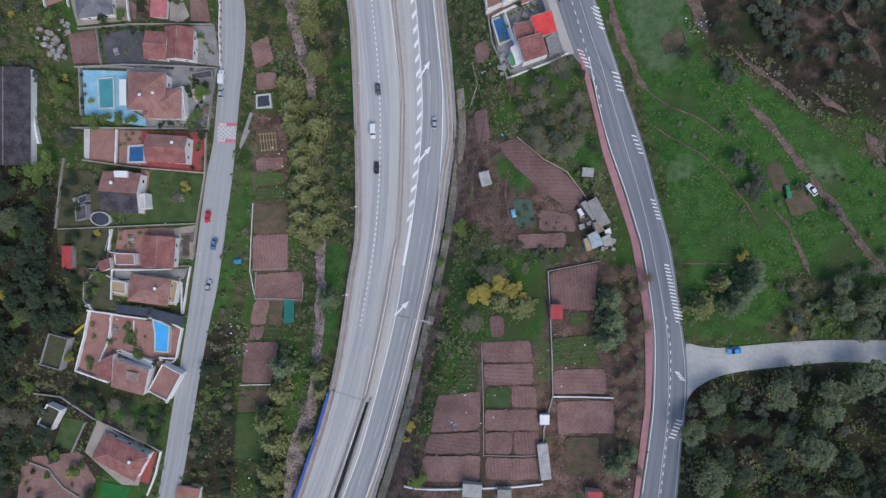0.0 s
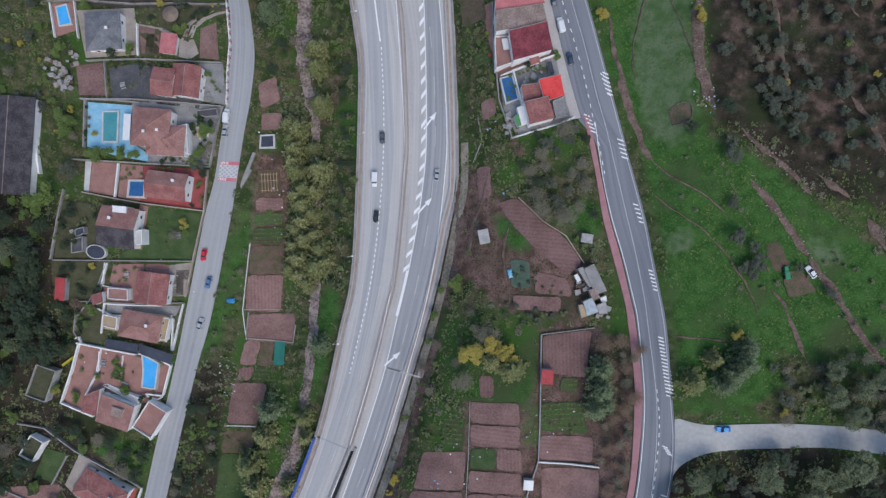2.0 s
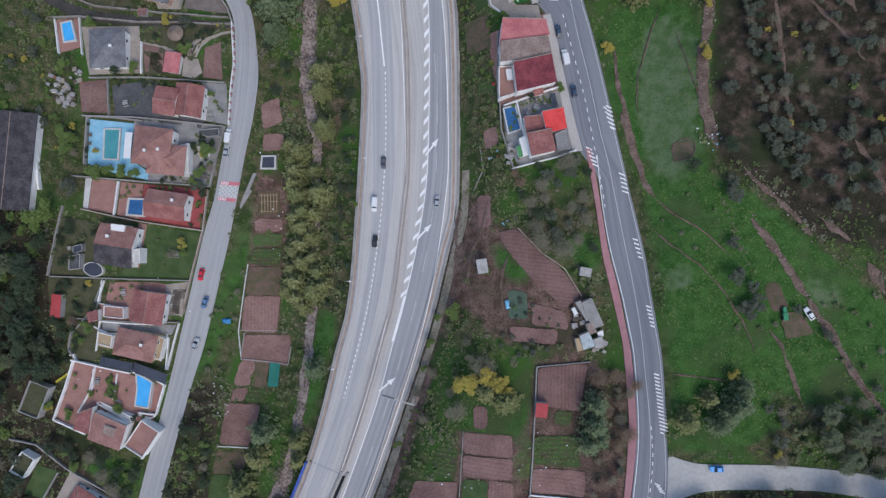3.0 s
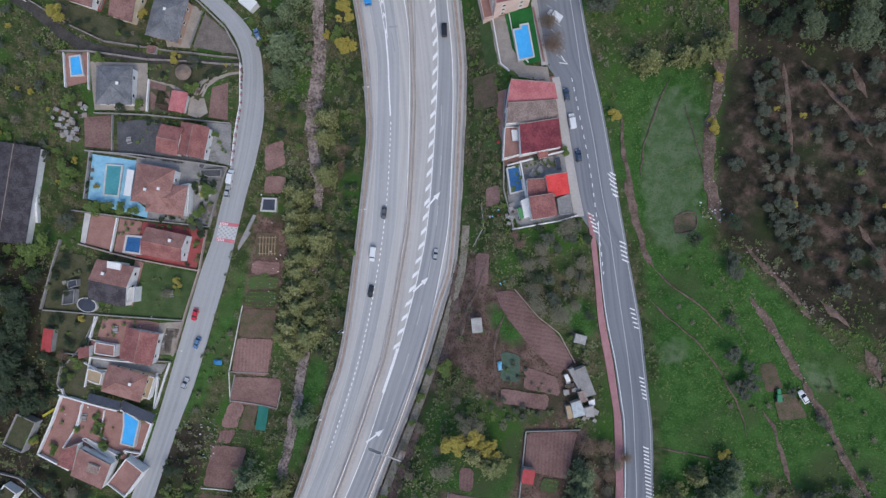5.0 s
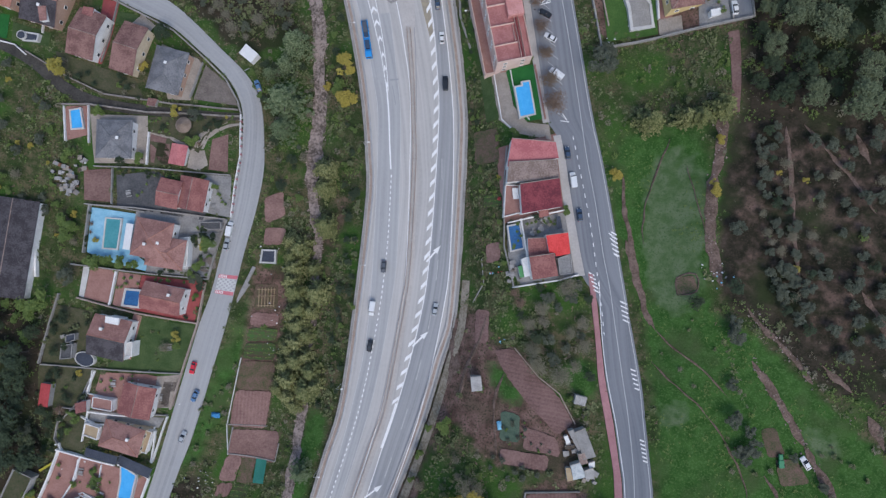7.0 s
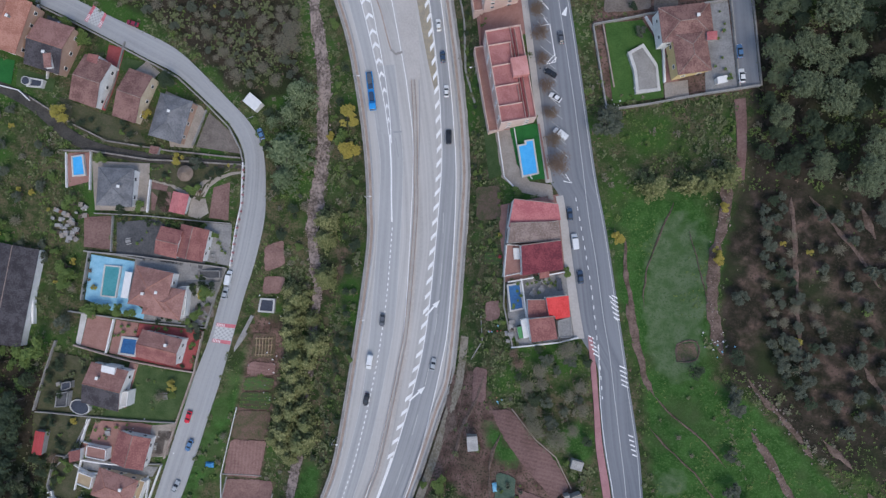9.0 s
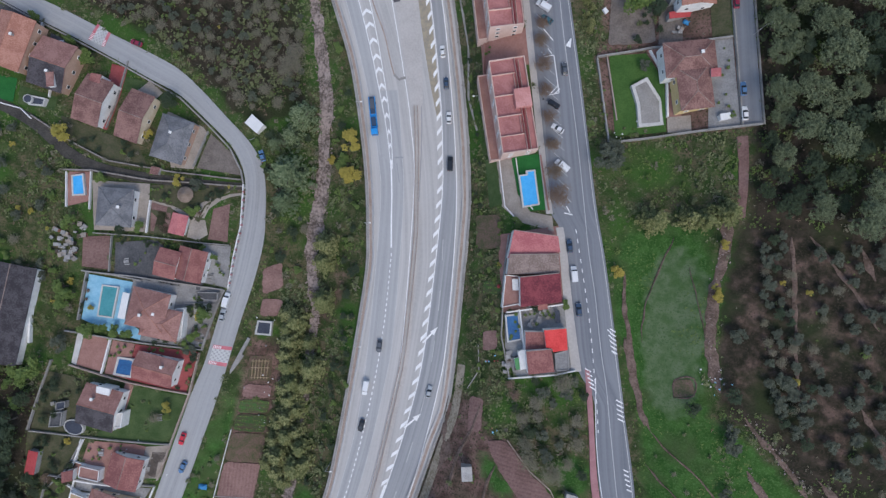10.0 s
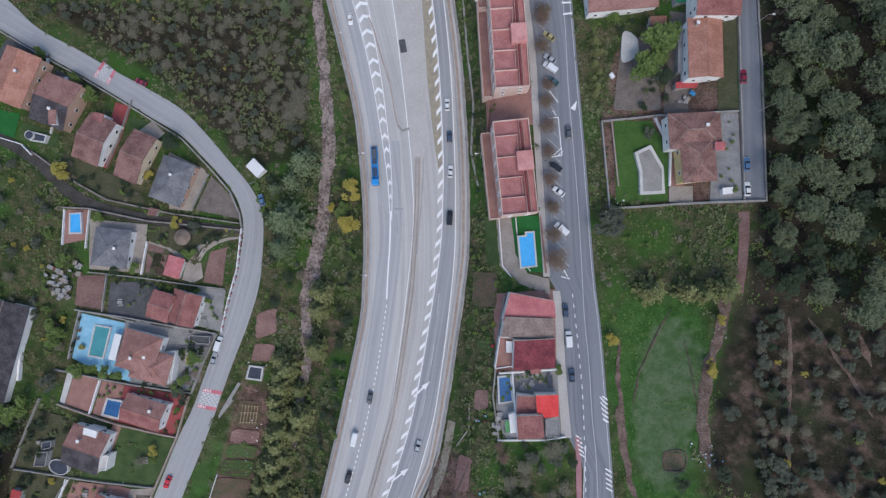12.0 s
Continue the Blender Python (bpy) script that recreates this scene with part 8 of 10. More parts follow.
# planting inside the gardens
for ring, count, mix in (
        ([(-134.4, 28.1), (-121.8, 27.5), (-122.2, 8.2), (-135.3, 7.4)], 16, (("oak", 3, 0.8, 2.0), ("shrub", 2, 0.6, 1.2))), ([(-136.2, 6.6), (-116.9, 7.5), (-119.2, -1.8), (-121.5, -7.0), (-134.6, -7.8)], 16, (("oak", 3, 0.7, 1.6), ("green", 2, 0.6, 1.2))),
        ([(-132.8, -7.8), (-117.8, -7.9), (-125.4, -21.1), (-136.7, -31.8)], 22, (("oak", 4, 1.0, 2.4), ("green", 2, 0.7, 1.6), ("russet", 1, 1, 2))), ([(-148.4, -71.6), (-128.0, -70.5), (-124.6, -83.0), (-128.6, -93.1), (-150.9, -89.8)], 22, (("oak", 3, 0.8, 2.0), ("green", 2, 0.6, 1.4), ("bare", 1, 1, 2))),
        ([(-114.6, 98.5), (-85.3, 105.1), (-93.6, 97.4), (-96.5, 89.5), (-105.9, 92.5)], 22, (("oak", 3, 0.6, 1.4), ("green", 2, 0.6, 1.4), ("russet", 1, 0.7, 1.2), ("yellow", 0.6, 0.6, 1.1))), ([(-149.5, 116.1), (-131.5, 112.8), (-122.1, 111.2), (-117.2, 104.5), (-130.5, 103.1), (-145.0, 107.4)], 18, (("oak", 3, 0.6, 1.4), ("bare", 2, 0.8, 1.6), ("green", 1, 0.6, 1.2))),
        ([(-122.2, 78.4), (-95.2, 81.0), (-93.8, 78.9), (-120.6, 76.0)], 12, (("oak", 3, 0.5, 1.1), ("green", 1, 0.5, 0.9))), ([(-113.1, 43.4), (-93.4, 44.2), (-93.4, 47.1), (-106.7, 46.5)], 9, (("oak", 3, 0.6, 1.2), ("shrub", 2, 0.5, 0.9))), ([(-94.4, 61.9), (-84.6, 62.7), (-86.1, 45.1), (-94.3, 44.6)], 12, (("oak", 3, 0.6, 1.2), ("shrub", 2, 0.5, 1.0), ("green", 1, 0.6, 1.0))),
        ([(-93.4, 42.2), (-86.9, 42.6), (-87.9, 29.2), (-91.5, 29.1)], 5, (("oak", 3, 0.5, 1.0), ("green", 1, 0.5, 0.9))), ([(-125.2, 62.4), (-127.1, 47.3), (-127.8, 47.3), (-128.2, 63.3)], 7, (("oak", 3, 0.5, 1.0), ("russet", 1, 0.5, 1.0))), ([(28.6, 169.4), (30.3, 169.8), (38.9, 142.2), (37.5, 141.9)], 8, (("green", 2, 0.5, 0.9), ("shrub", 2, 0.5, 0.9))),
        ([(39.3, 146.8), (55.1, 150.4), (55.7, 148.1), (40.3, 144.1)], 10, (("shrub", 2, 0.4, 0.8), ("bare", 1, 0.5, 0.8), ("green", 1, 0.4, 0.7))), ([(18.0, 197.2), (22.0, 198.0), (27.7, 176.0), (24.1, 175.2)], 12, (("cane", 3, 0.9, 1.6), ("green", 2, 0.6, 1.2))), ([(40.9, 187.5), (46.1, 187.2), (47.7, 177.2), (40.2, 175.9)], 12, (("oak", 3, 0.8, 1.6), ("shrub", 2, 0.6, 1.2))),
        ([(43.3, 206.5), (47.0, 206.5), (27.0, 199.2), (26.1, 202.9)], 8, (("oak", 2, 0.7, 1.4), ("green", 1, 0.7, 1.2))), ([(37.0, -30.0), (50.4, -29.0), (52.3, -38.8), (37.3, -38.6)], 14, (("green", 3, 0.3, 0.6), ("shrub", 1, 0.3, 0.5))), ([(24.1, 17.3), (30.1, 17.1), (43.2, 5.9), (24.8, 7.5)], 16, (("olive", 3, 0.4, 0.8), ("green", 1, 0.4, 0.8))),
        ([(4.6, -37.7), (11.7, -37.3), (11.1, -47.1), (3.9, -46.9)], 12, (("green", 3, 0.3, 0.6),)), ([(-75.9, -51.9), (-64.4, -52.4), (-65.8, -78.4), (-78.0, -77.8)], 14, (("green", 2, 0.4, 0.8), ("shrub", 2, 0.4, 0.8))), ([(-118.6, -24.0), (-106.4, -27.3), (-108.8, -40.6), (-119.9, -38.2)], 6, (("green", 2, 0.4, 0.8),)), ([(-105.9, 26.6), (-87.9, 26.3), (-90.1, 10.1), (-111.9, 9.1)], 8, (("shrub", 2, 0.4, 0.8), ("green", 1, 0.4, 0.8)))):
    xs, ys = [p[0] for p in ring], [p[1] for p in ring]
    put, tries = 0, 0
    while put < count and tries < 2000:
        tries += 1
        x, y = random.uniform(min(xs), max(xs)), random.uniform(min(ys), max(ys))
        if inside(ring, x, y):
            key, _, lo, hi = random.choices(mix, [k[1] for k in mix])[0]
            plant(key, x, y, random.uniform(lo, hi), "garden bushes")
            put += 1


# ---- weeds, dry grass and low shrubs over the open ground ----
def strew(name, material, count, lo, hi, label, seed, clump, leaves=3, slim=0.42, limit=None):
    rng = random.Random(seed)
    verts, faces = [], []
    tries = 0
    while len(faces) < count * leaves and tries < count * 30:
        tries += 1
        x, y = rng.uniform(-185, 178), rng.uniform(-105, 228)
        if noise.noise((x * clump, y * clump, seed * 3.1)) + 0.45 * noise.noise((x * clump * 4, y * clump * 4, seed)) < rng.uniform(-0.05, 0.45):
            continue
        lx, rx = at_y(HW_LEFT, y), at_y(HW_RIGHT, y)
        if lx - 0.5 < x < rx + 0.5 or not free(x, y):
            continue
        if limit and not limit(x, y):
            continue
        tuft(verts, faces, Vector((x, y, ground_z(x, y) - 0.02)), rng.uniform(lo, hi), rng, 0.2, leaves, slim)
    me = bpy.data.meshes.new(name)
    me.from_pydata(verts, [], faces)
    me.materials.append(material)
    tagged(new(name, me), label, "undergrowth", kind="stuff")


# pale bean canes over the framed bed
canes = thing("bean_frame", (0, 0, 0), 0, "pale cane frame over a vegetable bed", "bean frame")
grid = [(-69.2, 43.4), (-63.0, 44.4), (-62.2, 37.2), (-68.4, 36.3)]
for k in range(6):
    for flip in (0, 1):
        f = (k + 0.5) / 6
        c = [Vector(p) for p in grid]
        a, b = (c[0].lerp(c[3], f), c[1].lerp(c[2], f)) if flip else (c[0].lerp(c[1], f), c[3].lerp(c[2], f))
        if flip and k not in (0, 2, 5):
            continue
        bm = bmesh.new()
        wall_line(bm, [tuple(a), tuple(b)], 0.16, 0.55, 2.0, 0.5)
        part("cane", bm, PAVE["sand"], canes)
# rows of vegetables on the planted plots, joined
rng = random.Random(31)
verts, faces = [], []
for ring in CROP_RINGS:
    u = Vector((ring[1][0] - ring[0][0], ring[1][1] - ring[0][1]))
    v = Vector((ring[3][0] - ring[0][0], ring[3][1] - ring[0][1]))
    rows = max(2, int(v.length / 1.35))
    for k in range(rows):
        for i in range(int(u.length / 0.55)):
            if noise.noise((i * 0.3, k * 1.7, ring[0][0])) < -0.25:
                continue
            p = Vector(ring[0]) + u * ((i + rng.uniform(0.2, 0.8)) * 0.55 / u.length) + v * ((k + 0.5 + rng.uniform(-0.1, 0.1)) / rows)
            tuft(verts, faces, Vector((p.x, p.y, ground_z(p.x, p.y) + 0.15)), rng.uniform(0.22, 0.42), rng, 0.3, 4)
me = bpy.data.meshes.new("vegetable_rows")
me.from_pydata(verts, [], faces)
me.materials.append(LEAF["green"])
tagged(new("vegetable_rows", me), "rows of leafy green vegetables on the dug plots", "vegetables", kind="stuff")


MEADOW_MASK = np.zeros(GRID_X.shape, bool)
for ring in MEADOWS:
    MEADOW_MASK |= mask(ring, GRID_X, GRID_Y)


EARTH_MASK = np.zeros(GRID_X.shape, bool)
for ring in [*EARTHS, HILL]:
    EARTH_MASK |= mask(ring, GRID_X, GRID_Y)


def rough_ground(x, y):
    i, j = int(round(y + 120)), int(round(x + 200))
    if 0 <= i < EARTH_MASK.shape[0] and 0 <= j < EARTH_MASK.shape[1] and EARTH_MASK[i, j] and noise.noise((x * 1.7, y * 1.7, 9.0)) < 0.42:
        return False
    return not (0 <= i < MEADOW_MASK.shape[0] and 0 <= j < MEADOW_MASK.shape[1] and MEADOW_MASK[i, j])


def brambles(name, material, count, label, seed, clump):
    """Low mounds of leaves a metre or two across, where the ground is left wild."""
    rng = random.Random(seed)
    verts, faces = [], []
    put, tries = 0, 0
    while put < count and tries < count * 40:
        tries += 1
        x, y = rng.uniform(-185, 178), rng.uniform(-105, 228)
        if noise.noise((x * clump, y * clump, seed * 5.3)) < rng.uniform(-0.1, 0.35) or not rough_ground(x, y) or not free(x, y):
            continue
        lx, rx = at_y(HW_LEFT, y), at_y(HW_RIGHT, y)
        if lx - 1.5 < x < rx + 1.5:
            continue
        put += 1
        r = rng.uniform(0.5, 1.5)
        for k in range(int(9 + 10 * r)):
            a, d = rng.random() * 6.283, r * math.sqrt(rng.random())
            px, py = x + math.cos(a) * d, y + math.sin(a) * d
            tuft(verts, faces, Vector((px, py, ground_z(px, py) + 0.7 * r * (1 - (d / r) ** 2) * rng.uniform(0.6, 1.1))), rng.uniform(0.25, 0.5), rng, 0.3)
    me = bpy.data.meshes.new(name)
    me.from_pydata(verts, [], faces)
    me.materials.append(material)
    tagged(new(name, me), label, "undergrowth", kind="stuff")


brambles("brambles", LEAF["scrub"], 1000, "mounds of dark bramble on wild ground", 6, 0.05)
brambles("green_mounds", LEAF["green"], 700, "mounds of fresh green undergrowth", 7, 0.06)
brambles("grey_mounds", LEAF["bare"], 300, "mounds of dead grey brushwood", 8, 0.05)
strew("weeds", LEAF["green"], 15000, 0.2, 0.6, "patches of green weeds on open ground", 1, 0.06, limit=lambda x, y: rough_ground(x, y) or MEADOW_MASK[int(round(y + 120)), int(round(x + 200))])
strew("low_scrub", LEAF["scrub"], 9000, 0.4, 1.1, "low dark scrub on open ground", 2, 0.05, limit=rough_ground)
strew("dry_grass", LEAF["bare"], 6000, 0.2, 0.55, "dry grass and dead stalks", 3, 0.07, 4, 0.2, rough_ground)
strew("dead_bracken", LEAF["russet"], 2500, 0.3, 0.8, "reddish dead stalks on bare slopes", 4, 0.05, 4, 0.2, rough_ground)


# ---- vehicles ----
def gloss(name, colour, rough=0.25):
    m = surface(name, tuple(c * 0.9 for c in colour), colour, 0.8, 5.0, rough, 0.0)
    m.node_tree.nodes["Principled BSDF"].inputs["Specular IOR Level"].default_value = 0.5
    return m


CAR_PAINT = {"white": gloss("white_car_paint", (0.75, 0.76, 0.77)), "silver": gloss("silver_car_paint", (0.40, 0.43, 0.46)), "black": gloss("black_car_paint", (0.025, 0.028, 0.034)), "navy": gloss("navy_car_paint", (0.045, 0.075, 0.13)), "blue": gloss("blue_car_paint", (0.10, 0.20, 0.36)),
             "red": gloss("red_car_paint", (0.62, 0.03, 0.05)), "wine": gloss("wine_red_car_paint", (0.25, 0.03, 0.06)), "teal": gloss("teal_car_paint", (0.05, 0.13, 0.16)), "gold": gloss("gold_car_paint", (0.42, 0.36, 0.17)), "bright": gloss("bright_blue_paint", (0.03, 0.30, 0.72)), "grey": gloss("dark_grey_car_paint", (0.10, 0.11, 0.13))}
RUBBER = surface("black_rubber", (0.012, 0.012, 0.012), (0.03, 0.03, 0.03), 1.0, 6.0, 0.8, 0.1)
CAR_GLASS = gloss("car_window_glass", (0.03, 0.035, 0.042), 0.1)


def shell(bm, stations):
    """A closed body lofted through cross-sections (y, half width, bottom, top)."""
    rows = []
    for y, hw, lo, hi in stations:
        k = 0.16 * hw
        rows.append([bm.verts.new(c) for c in ((-hw + k, y, lo), (-hw, y, lo + 0.1), (-hw, y, hi - 0.12), (-hw + k, y, hi), (hw - k, y, hi), (hw, y, hi - 0.12), (hw, y, lo + 0.1), (hw - k, y, lo))])
    for r, s in zip(rows, rows[1:]):
        for i in range(8):
            bm.faces.new((r[i], r[(i + 1) % 8], s[(i + 1) % 8], s[i]))
    bm.faces.new(rows[0])
    bm.faces.new(list(reversed(rows[-1])))
    bmesh.ops.recalc_face_normals(bm, faces=bm.faces)


VEHICLES = {}


def vehicle(form, paint, p, heading, label, z=None, group=""):
    """A car, hatchback or van that points along heading."""
    zz = (ground_z(*p) + 0.17) if z is None else z
    m = pose(p[0], p[1], zz, 0, 0, heading - 90)
    key = (form, paint)
    if key in VEHICLES:
        ob = copy_thing(VEHICLES[key], m)
        ob["label"] = label
        return ob
    car = thing("van" if form == "van" else "car", (0, 0, 0), 0, label, "van" if form == "van" else "car", group)
    long, half = (5.2, 0.98) if form == "van" else (4.4, 0.9)
    f = long / 2
    bm = bmesh.new()
    if form == "van":
        shell(bm, ((-f, half * 0.94, 0.35, 1.9), (-f + 0.15, half, 0.3, 2.05), (f * 0.38, half, 0.3, 2.05), (f * 0.5, half, 0.3, 1.15), (f * 0.9, half * 0.95, 0.3, 0.98), (f, half * 0.85, 0.35, 0.8)))
    else:
        shell(bm, ((-f, half * 0.88, 0.35, 0.85), (-f + 0.2, half * 0.97, 0.28, 0.95), (0.0, half, 0.25, 0.95), (f * 0.45, half, 0.28, 0.92), (f * 0.88, half * 0.94, 0.3, 0.78), (f, half * 0.8, 0.38, 0.66)))
    part("body", bm, CAR_PAINT[paint], car)
    bm = bmesh.new()
    if form == "van":
        vs = [bm.verts.new(c) for c in ((-half * 0.86, f * 0.37, 2.03), (half * 0.86, f * 0.37, 2.03), (half * 0.9, f * 0.53, 1.17), (-half * 0.9, f * 0.53, 1.17))]
        bm.faces.new(vs)
        part("windscreen", bm, CAR_GLASS, car).location = (0, 0.03, 0.03)
    else:
        shell(bm, ((-f * 0.82, half * 0.80, 0.85, 0.96), (-f * 0.55, half * 0.80, 0.85, 1.40), (f * 0.05, half * 0.80, 0.85, 1.42), (f * 0.42, half * 0.84, 0.85, 0.95)))
        part("cabin", bm, CAR_GLASS, car, "dark glazed cabin")
        bm = bmesh.new()
        box(bm, -half * 0.72, -f * 0.58, 1.38, half * 0.72, f * 0.08, 1.46, 0.03)
        part("roof_panel", bm, CAR_PAINT[paint], car)
    for sx in (-1, 1):
        for y in (-f * 0.6, f * 0.62):
            bm = bmesh.new()
            bmesh.ops.create_cone(bm, cap_ends=True, segments=14, radius1=0.32, radius2=0.32, depth=0.2, matrix=pose(0, 0, 0, 0, 90, 0))
            part("wheel", bm, RUBBER, car).location = (sx * (half - 0.1), y, 0.32)
        bm = bmesh.new()
        box(bm, -0.16, -0.1, -0.06, 0.16, 0.04, 0.08, 0.02)
        part("headlight", bm, PAINT, car).location = (sx * half * 0.62, f - 0.12, 0.66)
        bm = bmesh.new()
        box(bm, -0.13, -0.04, -0.08, 0.13, 0.06, 0.08, 0.02)
        part("tail_light", bm, CAR_PAINT["red"], car).location = (sx * half * 0.66, -f + 0.03, 0.78)
        bm = bmesh.new()
        box(bm, -0.1, -0.06, -0.05, 0.1, 0.06, 0.07, 0.02)
        part("wing_mirror", bm, CAR_PAINT[paint], car).location = (sx * (half + 0.06), f * 0.34, 1.0)
    car.matrix_basis = m
    VEHICLES[key] = car
    return car


ROAD_Z = DECK + 0.03
for form, paint, p, heading, label, z in (
        ("van", "black", (-12.0, 127.5), 100, "black van driving on the highway", ROAD_Z), ("car", "white", (-15.8, 143.8), 101, "white car driving on the highway", ROAD_Z), ("car", "navy", (-19.3, 156.0), 104, "dark blue car driving on the highway", ROAD_Z),
        ("car", "white", (-22.9, 167.1), 106, "white car driving on the highway", ROAD_Z), ("car", "silver", (-3.1, 46.1), 88, "silver car driving on the highway", ROAD_Z), ("car", "grey", (-23.8, 58.4), 274, "dark grey car driving on the highway", ROAD_Z),
        ("van", "white", (-25.6, 43.0), 271, "white van driving on the highway", ROAD_Z), ("car", "black", (-24.3, 29.6), 268, "black car driving on the highway", ROAD_Z), ("car", "white", (-65.0, 189.2), 293, "white car leaving by the exit lane", ROAD_Z),
        ("van", "white", (-81.6, 63.3), 88, "white van parked beside the villa wall", None), ("car", "silver", (-81.8, 57.6), 88, "silver car parked behind a white van", None), ("car", "red", (-86.2, 11.8), 262, "bright red car parked at the roadside", None), ("car", "blue", (-84.2, 1.7), 255, "grey-blue car on the village road", None), ("car", "silver", (-86.2, -13.5), 75, "silver-blue car on the village road", None),
        ("car", "wine", (-132.1, 147.9), 172, "dark red car parked beside the scrub", None), ("car", "white", (-156.9, 140.9), 30, "white car parked on a dark driveway", None), ("car", "blue", (-80.8, 117.4), 120, "blue car parked on the verge", None), ("car", "bright", (93.6, -32.8), 185, "blue car parked on the gravel road", None), ("car", "white", (117.9, 19.0), 130, "white car standing in the meadow", None),
        ("car", "navy", (32.7, 105.7), 106, "navy car parked before the terraced houses", None), ("van", "white", (35.8, 97.0), 106, "white van parked before the terraced houses", None), ("car", "navy", (39.6, 85.8), 106, "navy car parked before the terraced houses", None), ("car", "grey", (19.6, 163.5), 106, "dark grey car on the two-lane road", None),
        ("car", "gold", (5.7, 193.6), 158, "gold car in an angled bay", None), ("car", "silver", (1.5, 202.2), 158, "silver car in an angled bay", None), ("car", "silver", (7.8, 186.2), 158, "silver car in an angled bay", None), ("van", "white", (8.6, 183.4), 158, "white people carrier in an angled bay", None), ("car", "teal", (10.6, 179.1), 158, "dark teal car in an angled bay", None),
        ("car", "black", (18.4, 151.4), 158, "black car in an angled bay", None), ("car", "white", (21.3, 143.5), 158, "white car in an angled bay", None), ("van", "white", (25.1, 131.6), 152, "white van in an angled bay", None), ("car", "wine", (65.6, 189.2), 104, "wine red car parked in the lane", None), ("car", "blue", (73.3, 163.3), 104, "blue car parked in the lane", None), ("car", "white", (75.3, 156.0), 104, "white car parked in the lane", None)):
    vehicle(form, paint, p, heading, label, z)

# blue car carrier
c = (-42.5, 138.5)
truck = thing("truck", (c[0], c[1], ROAD_Z), 17, "long blue car carrier driving on the highway", "truck")
bm = bmesh.new()
box(bm, -1.2, -6.6, 0.5, 1.2, -4.4, 3.0, 0.15)
part("cab", bm, CAR_PAINT["bright"], truck, "bright blue cab")
bm = bmesh.new()
box(bm, -1.0, -6.66, 1.7, 1.0, -6.5, 2.6)
part("windscreen", bm, CAR_GLASS, truck)
for x0, y0, x1, y1, z0, z1, paint in ((-1.2, -4.0, -0.9, 7.5, 0.9, 1.4, "bright"), (0.9, -4.0, 1.2, 7.5, 0.9, 1.4, "bright"), (-0.9, -4.0, 0.9, 1.2, 1.0, 1.2, "bright"), (-0.9, 1.4, 0.9, 7.4, 1.0, 1.2, "navy"), (-0.8, -3.2, 0.8, -0.2, 1.2, 2.4, "navy"), (-0.8, 3.0, 0.8, 6.6, 1.2, 2.3, "grey")):
    bm = bmesh.new()
    box(bm, x0, y0, z0, x1, y1, z1, 0.04)
    part("ramp", bm, CAR_PAINT[paint], truck)
for sx in (-1.05, 1.05):
    for y in (-5.5, -3.0, 3.8, 5.2):
        bm = bmesh.new()
        bmesh.ops.create_cone(bm, cap_ends=True, segments=14, radius1=0.5, radius2=0.5, depth=0.3, matrix=pose(sx, y, 0.5, 0, 90, 0))
        part("wheel", bm, RUBBER, truck)

# ---- lamps and signs ----
POLE = surface("grey_lamp_pole", (0.36, 0.36, 0.36), (0.48, 0.48, 0.47), 0.8, 4.0, 0.5, 0.0, 0, 0.4)


def street_lamp(p, z, tall, turn, label):
    lamp = thing("street_lamp", (p[0], p[1], z), turn, label, "street lamp", "street lamps")
    bm = bmesh.new()
    bmesh.ops.create_cone(bm, cap_ends=True, segments=8, radius1=0.11, radius2=0.07, depth=tall, matrix=Matrix.Translation((0, 0, tall / 2)))
    part("pole", bm, POLE, lamp)
    bm = bmesh.new()
    bmesh.ops.create_cone(bm, cap_ends=True, segments=8, radius1=0.06, radius2=0.05, depth=1.8, matrix=pose(0.9, 0, tall, 0, 90, 0))
    part("arm", bm, POLE, lamp)
    bm = bmesh.new()
    box(bm, 1.5, -0.22, tall - 0.1, 2.3, 0.22, tall + 0.1, 0.05)
    part("lamp_head", bm, WHITE_WALL, lamp, "white lamp head")


for p in ((-31.3, 57.8), (-32.5, 14.5), (-66.4, 180.0), (-48.2, 140.9), (-36.7, 100.2), (-35.6, -16.4)):
    street_lamp(p, DECK, 9.0, 10, "grey street lamp on the highway parapet")
for p, turn in (((72.5, 179.7), 20), ((64.2, 204.1), 20), ((-19.2, 200.3), 200), ((-6.6, 150.6), 200)):
    street_lamp(p, ground_z(*p), 8.0, turn, "slim grey street lamp with a white head")
c = (-4.1, -25.7)
sign = thing("sign_gantry", (c[0], c[1], ground_z(*c)), -12, "grey cantilever sign arm beside the highway", "sign")
bm = bmesh.new()
box(bm, -1.3, -1.6, -0.8, 1.3, 1.6, 0.9, 0.08)
part("footing", bm, KERB_STAIN, sign, "tan concrete footing")
bm = bmesh.new()
box(bm, -0.2, -0.2, 0.5, 0.2, 0.2, 7.0, 0.03)
part("post", bm, POLE, sign)
bm = bmesh.new()
box(bm, -12.5, -0.18, 6.6, 0.2, 0.18, 7.0, 0.03)
part("beam", bm, POLE, sign)
bm = bmesh.new()
box(bm, -12.0, -0.10, 5.4, -7.5, 0.08, 8.2, 0.03)
part("sign_panel", bm, POLE, sign, "grey sign panel seen edge-on")

